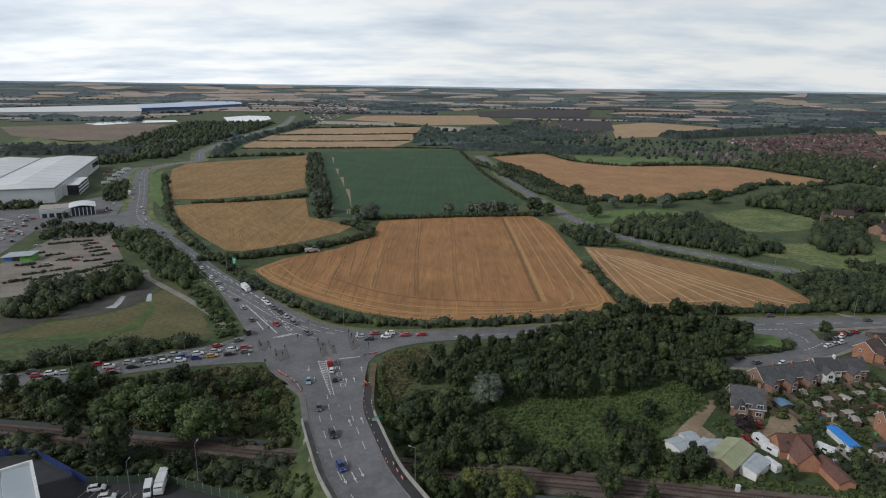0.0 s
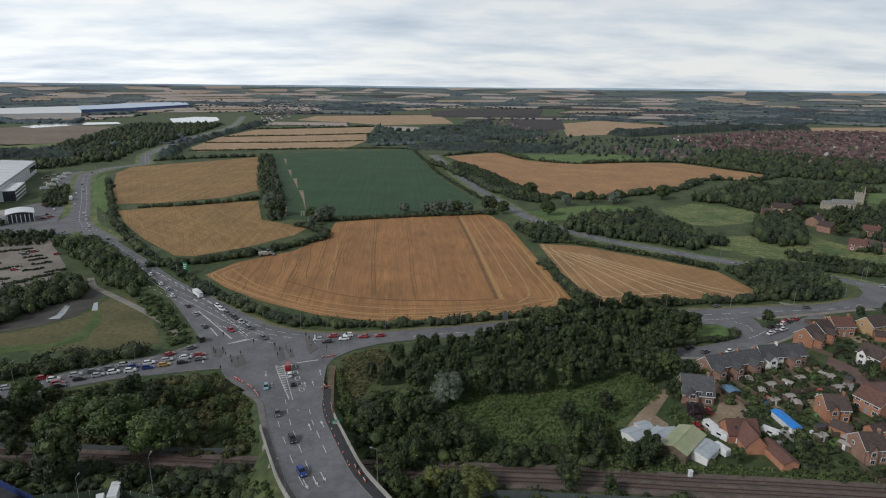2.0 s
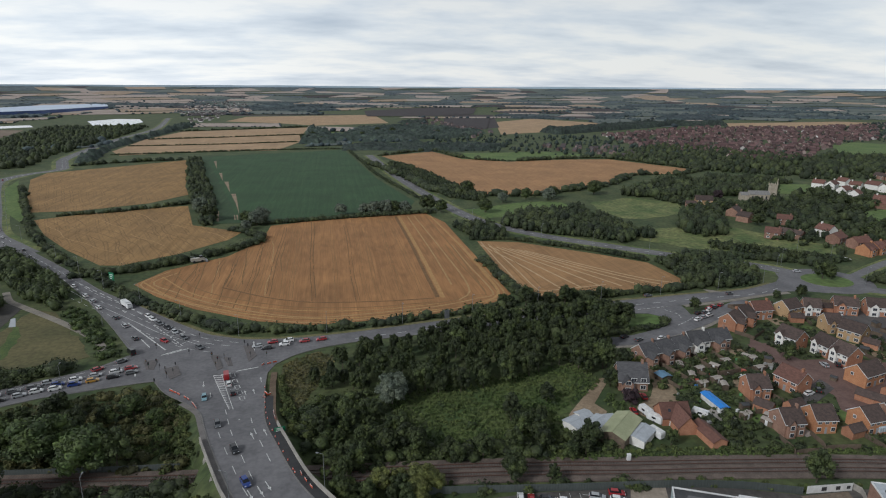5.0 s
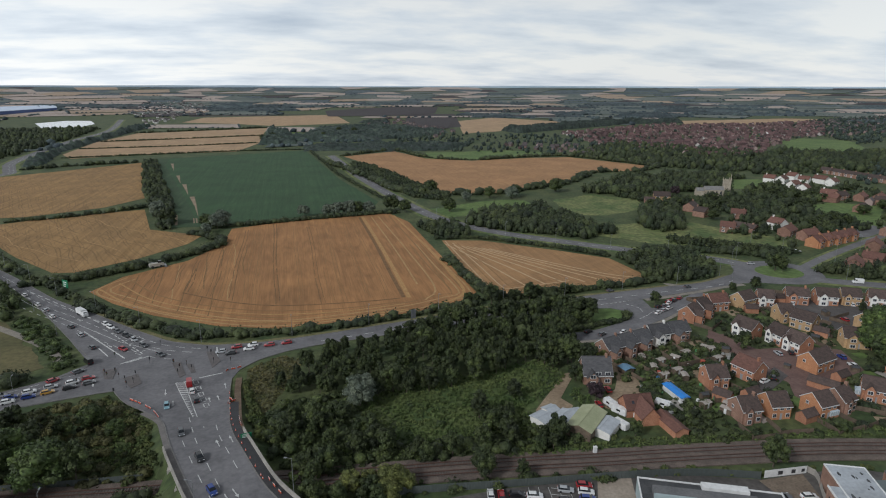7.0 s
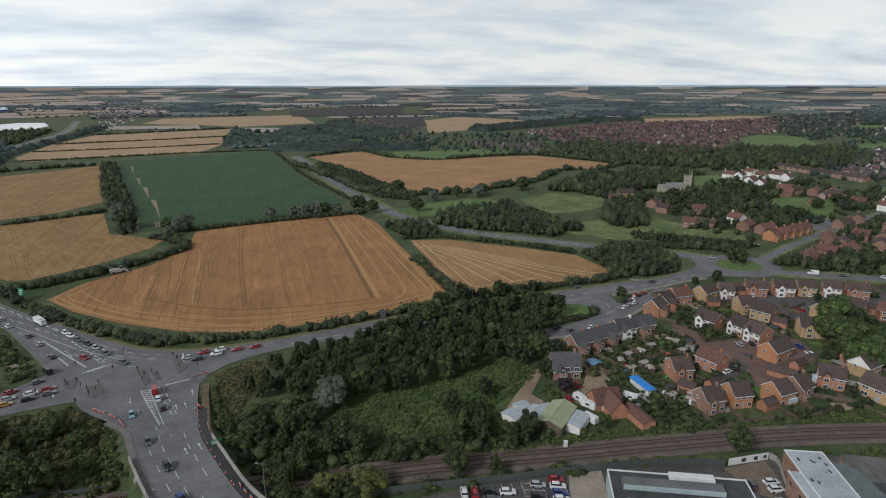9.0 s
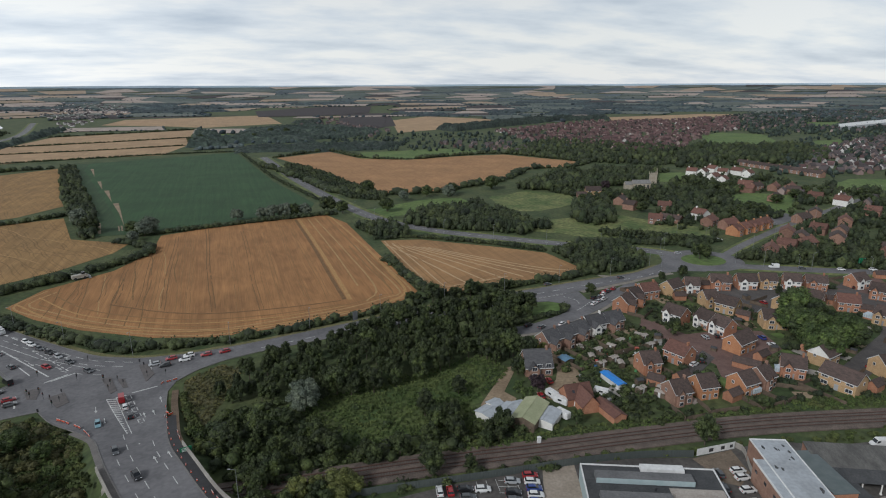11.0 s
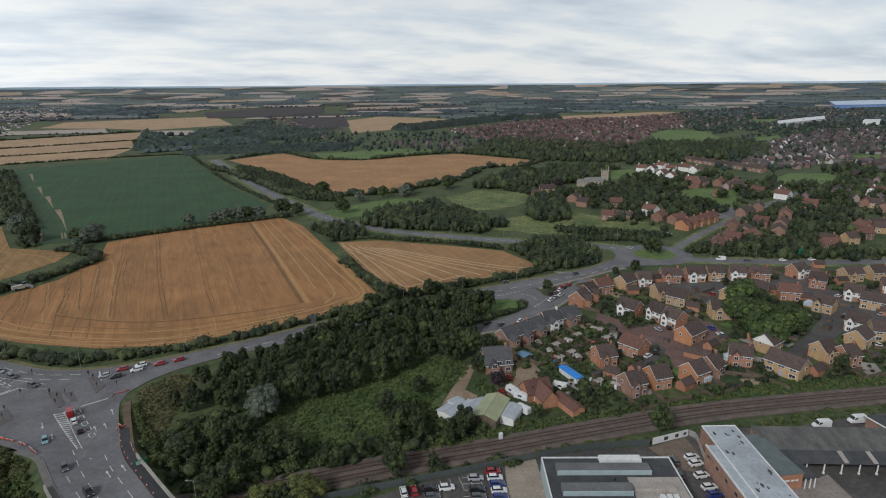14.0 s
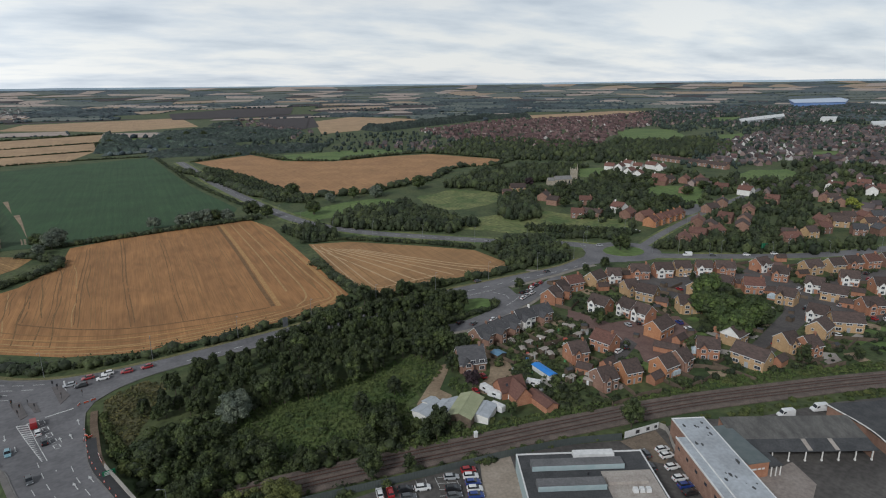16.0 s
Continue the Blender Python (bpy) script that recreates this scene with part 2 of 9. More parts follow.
PLOUGH = crop("ploughed_soil", (0.030, 0.023, 0.024), (0.042, 0.032, 0.033), 40, 30, 0.1)


# ---- mesh helpers ----
class Geo:
    """Gathers vertices and faces for one mesh."""
    def __init__(self):
        self.v, self.f, self.m = [], [], []

    def add(self, verts, faces, slot=0):
        k = len(self.v)
        self.v += [tuple(p) for p in verts]
        self.f += [tuple(i + k for i in f) for f in faces]
        self.m += [slot] * len(faces)
        return self

    def box(self, x0, x1, y0, y1, z0, z1, slot=0, taper=0.0):
        t = taper
        v = [(x0, y0, z0), (x1, y0, z0), (x1, y1, z0), (x0, y1, z0), (x0 + t, y0 + t, z1), (x1 - t, y0 + t, z1), (x1 - t, y1 - t, z1), (x0 + t, y1 - t, z1)]
        return self.add(v, [(3, 2, 1, 0), (4, 5, 6, 7), (0, 1, 5, 4), (1, 2, 6, 5), (2, 3, 7, 6), (3, 0, 4, 7)], slot)

    def tube(self, a, b, r0, r1, n=6, slot=0):
        a, b = Vector(a), Vector(b)
        d = (b - a).normalized()
        u = d.orthogonal().normalized()
        w = d.cross(u)
        ring = lambda c, r: [c + (u * math.cos(i * math.tau / n) + w * math.sin(i * math.tau / n)) * r for i in range(n)]
        v = ring(a, r0) + ring(b, r1)
        f = [(i, (i + 1) % n, n + (i + 1) % n, n + i) for i in range(n)] + [tuple(range(n))[::-1], tuple(range(n, 2 * n))]
        return self.add(v, f, slot)

    def prism(self, outline, z0, z1, slot=0):
        """A solid over a flat outline that runs anticlockwise."""
        n = len(outline)
        if sum(p[0] * q[1] - q[0] * p[1] for p, q in zip(outline, outline[1:] + outline[:1])) < 0:
            outline = outline[::-1]
        tri = tessellate_polygon([[Vector((*p, 0)) for p in outline]])
        v = [(*p, z0) for p in outline] + [(*p, z1) for p in outline]
        f = [(i, (i + 1) % n, n + (i + 1) % n, n + i) for i in range(n)]
        for a, b, c in tri:
            pa, pb, pc = outline[a], outline[b], outline[c]
            if (pb[0] - pa[0]) * (pc[1] - pa[1]) - (pb[1] - pa[1]) * (pc[0] - pa[0]) < 0:
                b, c = c, b
            f.append((n + a, n + b, n + c))
        return self.add(v, f, slot)

    def mesh(self, name, *mats):
        me = bpy.data.meshes.new(name)
        me.from_pydata(self.v, [], self.f)
        for m in mats:
            me.materials.append(m)
        if len(mats) > 1:
            me.polygons.foreach_set("material_index", self.m)
        me.update()
        return me


def part(name, geo, mat, parent=None, label="", at=None):
    """One mesh under a thing or a part."""
    me = geo if isinstance(geo, bpy.types.Mesh) else geo.mesh(name, *(mat if isinstance(mat, (tuple, list)) else (mat,)))
    ob = new(name, me)
    if parent is not None:
        ob.parent = parent
    if at is not None:
        ob.matrix_basis = at
    return tagged(ob, label)


def setting(name, geo, mat, label, category, kind="structure"):
    return tagged(part(name, geo, mat), label, category, kind=kind)


def height(x, y):
    """The land lies flat near by and rises to low hills far off."""
    s = max(0.0, (math.hypot(x, y) - 2200) / 2700)
    return 84 * s * s


def ragged(outline, amp, step):
    """An outline with wandering edges."""
    out = []
    for p, q in zip(outline, list(outline[1:]) + [outline[0]]):
        p, q = Vector(p), Vector(q)
        n = max(1, int((q - p).length / step))
        side = (q - p).orthogonal().normalized() if (q - p).length else Vector((0, 0))
        for k in range(n):
            c = p.lerp(q, k / n)
            out.append(tuple(c + side * amp * (noise.noise((c.x / step / 2, c.y / step / 2, 7)) + 0.5 * noise.noise((c.x / step * 1.3, c.y / step * 1.3, 3)))))
    return out


def sheet(name, outline, z, mat, label, category, kind="structure", depth=0.3):
    if category in ("meadow", "grass", "bank") or name in ("grass_field", "meadow"):
        far = max(abs(outline[0][0]), abs(outline[0][1])) / 300
        outline = ragged(outline, 3.2 * far, 5 * far)
    return setting(name, Geo().prism(list(outline), z - depth, z), mat, label, category, kind)


def inside(p, poly):
    hit = False
    for (x0, y0), (x1, y1) in zip(poly, poly[1:] + poly[:1]):
        if (y0 > p[1]) != (y1 > p[1]) and p[0] < (x1 - x0) * (p[1] - y0) / (y1 - y0) + x0:
            hit = not hit
    return hit


def smooth_line(pts, step):
    """Points at even steps along a soft curve through pts."""
    pts = [Vector(p) for p in pts]
    if len(pts) > 2:
        ext = [2 * pts[0] - pts[1]] + pts + [2 * pts[-1] - pts[-2]]
        fine = []
        for i in range(1, len(ext) - 2):
            a, b, c, d = ext[i - 1:i + 3]
            for k in range(12):
                t = k / 12
                fine.append(0.5 * (2 * b + (c - a) * t + (2 * a - 5 * b + 4 * c - d) * t * t + (3 * b - a - 3 * c + d) * t ** 3))
        fine.append(pts[-1])
    else:
        fine = pts
    out, left = [fine[0]], step
    for a, b in zip(fine, fine[1:]):
        d = (b - a).length
        s = left
        while s <= d:
            out.append(a.lerp(b, s / d))
            s += step
        left = s - d
    if (out[-1] - fine[-1]).length > step * 0.3:
        out.append(fine[-1])
    return out


def ribbon(geo, pts, left, right, z=0.0, step=6.0, thick=0.25, rise=None, slot=0):
    """A strip along a curve, from left to right of it (metres, right positive)."""
    line = smooth_line([p[:2] for p in pts], step)
    n = len(line)
    v = []
    for i, p in enumerate(line):
        d = (line[min(i + 1, n - 1)] - line[max(i - 1, 0)]).normalized()
        s = Vector((d.y, -d.x))
        zz = z + (rise(p.x, p.y) if rise else 0)
        v += [(*(p + s * left), zz), (*(p + s * right), zz), (*(p + s * right), zz - thick), (*(p + s * left), zz - thick)]
    f = []
    for i in range(n - 1):
        a, b = 4 * i, 4 * i + 4
        f += [(a, a + 1, b + 1, b), (a + 1, a + 2, b + 2, b + 1), (a + 3, a, b, b + 3)]
    return geo.add(v, f, slot)


# ---- foliage ----
def ico(level):
    bm = bmesh.new()
    bmesh.ops.create_icosphere(bm, subdivisions=level, radius=1)
    v = np.array([p.co[:] for p in bm.verts]); f = np.array([[q.index for q in t.verts] for t in bm.faces])
    bm.free()
    return v, f


ICO1, ICO2 = ico(1), ico(2)


def foliage(name, blobs, mat, leaf=0.5, count=40, seed=1, core=ICO1, fill=0.78, tilt=0.5):
    """Leafy clumps: blobs are rows x, y, z, rx, rz. Each is a dented core with small leaves standing off its surface, and a tint of its own."""
    rng = np.random.default_rng(seed)
    B = np.array(blobs, float).reshape(-1, 5)
    n = len(B)
    cv, cf = core
    k = len(cv)
    wob = 1 + rng.uniform(-0.22, 0.16, (n, k, 1))
    R = np.stack([B[:, 3], B[:, 3], B[:, 4]], 1)[:, None, :]
    V = B[:, None, :3] + cv[None] * wob * R * fill
    F3 = (cf[None] + (np.arange(n) * k)[:, None, None]).reshape(-1, 3)
    verts, loops = [V.reshape(-1, 3)], [F3.ravel()]
    shade = rng.uniform(0, 1, n)
    tint = [np.repeat(shade, k)]
    if count:
        d = rng.normal(size=(n, count, 3))
        d[..., 2] = np.where(d[..., 2] < -0.5, -d[..., 2], d[..., 2])
        d /= np.linalg.norm(d, axis=2, keepdims=True)
        c = B[:, None, :3] + d * R * rng.uniform(0.78, 1.10, (n, count, 1))
        nrm = d + rng.normal(size=d.shape) * tilt
        nrm /= np.linalg.norm(nrm, axis=2, keepdims=True)
        u = np.cross(nrm, rng.normal(size=d.shape)); u /= np.linalg.norm(u, axis=2, keepdims=True)
        w = np.cross(nrm, u)
        sz = leaf * rng.uniform(0.6, 1.3, (n, count, 1))
        Q = np.stack([c - u * sz - w * sz * 0.5, c + u * sz - w * sz * 0.5, c + w * sz], 2).reshape(-1, 3)
        verts.append(Q)
        loops.append(np.arange(len(Q)) + n * k)
        tint.append(np.repeat(np.clip(np.repeat(shade, count) + rng.uniform(-0.2, 0.2, n * count), 0, 1), 3))
    return leaf_mesh(name, np.concatenate(verts), np.concatenate(loops), np.concatenate(tint), mat)


def leaf_mesh(name, verts, loops, tint, mat):
    me = bpy.data.meshes.new(name)
    me.vertices.add(len(verts)); me.vertices.foreach_set("co", verts.ravel())
    me.loops.add(len(loops)); me.loops.foreach_set("vertex_index", loops.astype(np.int32))
    me.polygons.add(len(loops) // 3)
    me.polygons.foreach_set("loop_start", np.arange(0, len(loops), 3, dtype=np.int32))
    me.attributes.new("tint", "FLOAT", "POINT").data.foreach_set("value", tint.astype(np.float32))
    me.update(calc_edges=True)
    me.materials.append(mat)
    return me


def canopy(name, polys, cell, low, high, mat, seed=1):
    """The closed roof of a wood far off: crowns as uneven peaks on a loose grid, falling to the ground at its edge."""
    rng = random.Random(seed)
    verts, tris, tint = [], [], []
    for poly in polys:
        xs, ys = [p[0] for p in poly], [p[1] for p in poly]
        x0, y0 = min(xs) - cell, min(ys) - cell
        nx, ny = int((max(xs) - x0) / cell) + 2, int((max(ys) - y0) / cell) + 2
        base, live = len(verts), []
        for j in range(ny):
            for i in range(nx):
                x, y = x0 + (i + rng.uniform(-0.5, 0.5)) * cell, y0 + (j + rng.uniform(-0.5, 0.5)) * cell
                on = inside((x, y), poly) and not any(inside((x, y), c) for c in CLEARINGS)
                h = (rng.uniform(low, high) if rng.random() < 0.5 else rng.uniform(low * 0.3, low)) * (0.8 + 0.5 * noise.noise((x / 40, y / 40, seed))) if on else -0.3
                verts.append((x, y, height(x, y) + h)); tint.append(rng.random()); live.append(on)
        for j in range(ny - 1):
            for i in range(nx - 1):
                q = (j * nx + i, j * nx + i + 1, (j + 1) * nx + i + 1, (j + 1) * nx + i)
                if any(live[k] for k in q):
                    a, b, c, d = (k + base for k in q)
                    tris += [a, b, c, a, c, d] if rng.random() < 0.5 else [a, b, d, b, c, d]
    return leaf_mesh(name, np.array(verts, float), np.array(tris), np.array(tint), mat)


def make_tree(seed, tall, wide, mat, lumps=11, leaves=100, leaf=0.34, lump=1.0):
    """A broadleaf tree: tapered trunk with limbs, and a crown of leafy lumps with gaps."""
    rng = random.Random(seed)
    g = Geo()
    fork = tall * 0.34
    g.tube((0, 0, -0.3), (0.1, 0, fork), tall * 0.026, tall * 0.018, 7)
    blobs = []
    for i in range(lumps):
        a, q = i * 2.4 + rng.uniform(-0.5, 0.5), rng.random()
        up = 0.30 + 0.58 * (i + 0.5) / lumps
        reach = wide * 0.5 * math.sin(math.pi * min(0.93, max(0.22, up * 0.95))) * rng.uniform(0.45, 0.85)
        r = wide * rng.uniform(0.17, 0.27) * lump
        c = (math.cos(a) * reach, math.sin(a) * reach, tall * up)
        blobs.append((*c, r, r * rng.uniform(0.7, 0.95)))
        g.tube((0.1, 0, fork * rng.uniform(0.7, 1)), (c[0] * 0.8, c[1] * 0.8, c[2]), tall * 0.009, tall * 0.003, 4)
    blobs.append((0, 0, tall * 0.60, wide * 0.32, tall * 0.27))
    tree = new("tree")
    part("trunk", g, BARK, tree)
    part("crown", foliage("crown", blobs, mat, leaf, leaves, seed), mat, tree)
    return tree


def scatter(poly, gap, seed=0, keep=1.0):
    """Uneven points inside an outline, about gap metres apart."""
    rng = random.Random(seed)
    xs, ys = [p[0] for p in poly], [p[1] for p in poly]
    out, y = [], min(ys)
    while y < max(ys):
        x = min(xs)
        while x < max(xs):
            p = (x + rng.uniform(-0.45, 0.45) * gap, y + rng.uniform(-0.45, 0.45) * gap)
            if inside(p, poly) and rng.random() < keep:
                out.append(p)
            x += gap
        y += gap
    return out


def bush_blobs(points, low, high, seed=0, wide=0.8, more=2):
    rng = random.Random(seed)
    out = []
    for x, y in points:
        h = rng.uniform(low * 0.7, high * 1.12) if rng.random() < 0.8 else rng.uniform(low * 0.5, low)
        r = h * wide * rng.uniform(0.7, 1.1)
        out.append((x, y, height(x, y) + h * 0.40, r, h * 0.6))
        for _ in range(more):
            a = rng.uniform(0, math.tau)
            q = rng.uniform(0.45, 0.75)
            out.append((x + math.cos(a) * r * 0.8, y + math.sin(a) * r * 0.8, height(x, y) + h * q * 0.5, r * q, h * q * 0.62))
    return out


def hedge(name, pts, tall, label, gap=None, mat=None, leaf=0.35, count=26, seed=1, wild=0.5):
    gap = gap or tall * 0.55
    rng = random.Random(seed)
    line = [(p.x + rng.uniform(-0.5, 0.5) * gap, p.y + rng.uniform(-0.5, 0.5) * gap) for p in smooth_line([q[:2] for q in pts], gap)]
    me = foliage(name, bush_blobs(line, tall * (1 - wild), tall * (1 + wild), seed), mat or LEAF_DARK, leaf, count, seed)
    return setting(name, me, None, label, "hedge", "stuff")


# open ground that no wood covers
CLEARINGS = [[(879.7, 944.6), (983.5, 1004.1), (1031.0, 929.0), (907.6, 796.5), (801.2, 737.4), (764.9, 799.1)], [(1435.4, 1172.8), (1540.2, 1160.2), (1392.4, 1044.2), (1320.4, 1070.9)], [(986.4, 786.5), (1065.1, 795.3), (964.1, 715.2), (914.8, 722.5)], [(584.6, 438.5), (630.6, 451.7), (671.0, 437.6), (659.1, 412.8), (603.8, 389.0), (549.5, 404.6)], [(465.9, 565.2), (499.6, 561.8), (486.8, 529.9), (453.4, 509.2), (428.1, 515.0)], [(855.8, 528.3), (909.0, 520.0), (855.4, 479.3), (799.6, 484.8)], [(434.8, 421.7), (467.6, 429.2), (487.6, 401.4), (442.9, 358.6), (404.9, 345.5), (401.5, 383.1)], [(1110.3, 1598.8), (1397.8, 1624.7), (1773.2, 1682.4), (1635.8, 1560.9), (1242.7, 1401.7), (1014.2, 1413.6)]]


LANES = []


def woodland(name, poly, gap, low, high, label, mat=None, leaf=0.8, count=30, seed=1, keep=1.0, wide=0.45):
    if count <= 5 and keep == 1.0 and min(math.hypot(*p) for p in poly) > 900:
        return setting(name, canopy(name, [poly], 4.6, low, high, mat, seed), None, label, "woodland", "stuff")
    me = foliage(name, bush_blobs([p for p in scatter(poly, gap, seed, keep) if not any(inside(p, c) for c in CLEARINGS + LANES)], low, high, seed, wide, 1), mat or LEAF_DARK, leaf, count, seed, ICO1, 0.8 if count > 7 else 0.92)
    return setting(name, me, None, label, "woodland", "stuff")


# ---- ground ----
def ground():
    g, n = Geo(), 120
    rings = [0, 60, 150, 300, 600, 1100, 1600, 2200] + [2200 + 225 * i for i in range(1, 13)]
    v = [(0, 0, 0)]
    for r in rings[1:]:
        v += [(r * math.cos(i * math.tau / n), r * math.sin(i * math.tau / n), height(r, 0)) for i in range(n)]
    f = [(0, 1 + i, 1 + (i + 1) % n) for i in range(n)]
    for k in range(len(rings) - 2):
        a, b = 1 + k * n, 1 + (k + 1) * n
        f += [(a + i, b + i, b + (i + 1) % n, a + (i + 1) % n) for i in range(n)]
    g.add(v, f)
    setting("ground", g, GRASS, "rough green and olive grassland reaching to low hills", "ground")


ground()

# ---- fields ----
F_MAIN = [(-105, 318), (-95, 341), (-66, 366), (-50, 400), (-48, 446), (-2, 465), (71, 474), (81, 438), (82, 373), (83, 327), (84, 272), (73, 262), (50, 253), (25, 249), (-11, 247), (-37, 256), (-67, 276), (-89, 297)]
F_TRI = [(92, 378), (118, 371), (159, 334), (180, 312), (183, 274), (169, 268), (138, 269), (107, 265), (99, 265), (91, 274), (90, 317)]
F_UL = [(-324, 714), (-329, 767), (-266, 817), (-195, 881), (-150, 641), (-136, 594), (-161, 553), (-209, 526), (-244, 526), (-275, 593)]
F_LOW = [(-227, 494), (-190, 517), (-125, 536), (-105, 457), (-66, 430), (-72, 408), (-97, 376), (-123, 356), (-135, 358), (-168, 398), (-198, 441)]
F_GREEN = [(-165, 847), (-172, 921), (-77, 951), (17, 990), (47, 666), (70, 527), (62, 501), (7, 479), (-73, 459), (-88, 530)]
F_MARGIN = [(-184, 847), (-186, 921), (-172, 921), (-165, 847), (-88, 530), (-73, 459), (-95, 460), (-110, 543)]
F_RIGHT = [(70, 890), (154, 942), (180, 840), (236, 798), (325, 812), (388, 806), (450, 684), (402, 655), (342, 661), (287, 597), (230, 570), (184, 544), (136, 556), (122, 590), (112, 720)]
F_STRIPS = [(-336, 1008), (-348, 1220), (-325, 1424), (-59, 1538), (-62, 1299), (-60, 1135), (-89, 994), (-209, 987), (-307, 948)]
F_FAR1 = [(-297, 1823), (-272, 2078), (148, 2196), (155, 1701), (-40, 1610), (-137, 1715)]
F_FAR2 = [(465, 1717), (634, 1891), (761, 1636), (565, 1374), (357, 1265)]
sheet("wheat_field", F_MAIN, 0.10, WHEAT, "golden ripe wheat field with harvester wheel tracks", "field")
sheet("wheat_field", F_TRI, 0.10, WHEAT_OBLIQUE, "three-cornered golden wheat field with pale tracks", "field")
sheet("wheat_field", F_UL, 0.10, WHEAT_OLD, "golden wheat field with many wavy dark tracks", "field")
sheet("wheat_field", F_LOW, 0.10, WHEAT_OLD, "golden wheat field flattened in wavy streaks", "field")
sheet("green_crop_field", F_GREEN, 0.10, BEET, "dark green crop field with faint wheel lines", "field")
sheet("field_margin", F_MARGIN, 0.10, BEET_DARK, "rough dark grass strip beside the green crop", "field margin")
sheet("wheat_field", F_RIGHT, 0.10, WHEAT_PALE, "smooth orange-gold wheat field edged by trees", "field")
sheet("stubble_field", F_STRIPS, 0.10, STUBBLE, "pale harvested stubble field split by thin hedges", "field")
sheet("stubble_field", F_FAR1, 0.10, STUBBLE, "distant pale stubble field", "field")
for q in ([(390.5, 2139.7), (617.2, 2328.0), (415.3, 1487.5), (288.6, 1392.3), (308.6, 1683.8)], [(-329.8, 2145.1), (-314.2, 2691.4), (316.3, 2921.7), (273.6, 2321.5), (-54.1, 2181.6)]):
    sheet("ploughed_field", q, 0.12, PLOUGH, "dark ploughed soil field far off", "field")
sheet("stubble_field", F_FAR2, 0.10, STUBBLE, "distant pale stubble field beside dark soil", "field")
GREENS = ([(-38, 1542), (20, 1599), (21, 1211), (-12, 1167)], [(82, 1292), (143, 1303), (145, 1166), (77, 1156)],
          [(195, 913), (332, 918), (382, 875), (340, 822), (300, 824), (166, 800)],
          [(108, 482), (165, 508), (201, 502), (199, 484), (116, 444)], [(1012, 904), (1003, 990), (842, 888), (816, 790), (881, 786)],
          [(412, 400), (448, 414), (467, 384), (421, 342), (389, 352)], [(585, 438), (666, 414), (606, 388), (549, 405)])
for q in GREENS:
    sheet("grass_field", q, 0.08, LAWN, "bright green mown grass field", "field")
for q in ([(223, 495), (274, 518), (303, 482), (285, 443), (240, 426), (222, 431)], [(197.4, 375.0), (239.4, 388.2), (282.2, 380.3), (315.1, 351.3), (319.4, 319.3), (297.5, 313.3), (264.0, 328.6), (235.0, 357.4)],
          [(22, 176), (60, 186), (86, 190), (70, 160), (50, 148), (28, 150)]):
    sheet("meadow", q, 0.07, MEADOW if q[0][0] != 22 else material("clearing_grass", (0.050, 0.084, 0.023), (0.098, 0.125, 0.038), 0.08, 0.95, fine=0.3, bump=0.4), "rough green meadow with tall grass", "meadow")

# ---- roads ----
def rise(x, y):
    """The road climbs from the junction to the bridge over the railway."""
    s = min(1, max(0, (203 - y) / 62))
    return 5.5 * s * s * (3 - 2 * s)


def loft(geo, left, right, z=0.0, step=4.0, thick=0.3, lift=True):
    """A surface between two edge curves."""
    a, b = smooth_line(left, step), smooth_line(right, step)
    n = max(len(a), len(b))
    pick = lambda c, i: c[min(len(c) - 1, round(i * (len(c) - 1) / (n - 1)))]
    v = []
    for i in range(n):
        for p in (pick(a, i), pick(b, i)):
            zz = z + (rise(p.x, p.y) if lift else 0)
            v += [(p.x, p.y, zz), (p.x, p.y, zz - thick)]
    f = []
    for i in range(n - 1):
        k = 4 * i
        f += [(k, k + 4, k + 6, k + 2), (k, k + 1, k + 5, k + 4), (k + 2, k + 6, k + 7, k + 3)]
    return geo.add(v, f)


J = [(-187, 397), (-148, 349), (-118, 310), (-95, 286), (-75, 264), (-55, 244), (-39, 236), (-19, 234), (4, 236), (46, 243), (75, 248), (100, 251), (138, 253.8), (174, 256.6), (205, 258.4), (226, 265.5),
     (226, 252.5), (197, 248.3), (167, 244), (134.7, 240), (105, 238.6), (75, 235.5), (46, 231), (4, 226), (-8, 223), (-18, 218), (-25, 211), (-27.4, 204), (-65.6, 204), (-73, 203), (-99, 198), (-131, 185), (-149, 180), (-220, 160),
     (-222, 172), (-155, 191), (-134, 196), (-113, 207), (-90, 218), (-80, 229), (-97, 259), (-122, 300), (-155, 348), (-191, 388)]
sheet("road", J, 0.14, ASPHALT, "worn grey asphalt road junction with many lanes", "road")
S_EAST = [(-27.4, 204), (-27.2, 195), (-26.4, 186), (-25.5, 176), (-24.6, 168), (-22.9, 160), (-20.5, 152.6), (-16.1, 140), (-12.2, 130.6), (-7.2, 122), (3.8, 104), (17.8, 84)]
S_WEST = [(-65.6, 204), (-60, 194.4), (-51.8, 185), (-45, 176), (-42, 167), (-39.7, 159.4), (-37.2, 152), (-32.7, 140), (-28.6, 130), (-24.3, 122), (-14, 104), (-1, 84)]
setting("road", loft(Geo(), S_WEST, S_EAST, 0.14), ASPHALT, "grey asphalt road climbing onto the railway bridge", "road")
NW2 = [(-187, 391), (-205, 412), (-236, 452), (-276, 536), (-330, 650), (-352, 710), (-346, 760), (-327, 798), (-345, 850), (-370, 939), (-399, 1241), (-407, 1532), (-496, 2015)]
BYPASS = [(52, 905), (56, 862), (68, 707), (83, 578), (98, 480), (112, 432), (137, 390), (170, 356), (205.5, 322.5), (222.5, 310), (235, 300.5), (243.5, 291.5), (250, 281)]
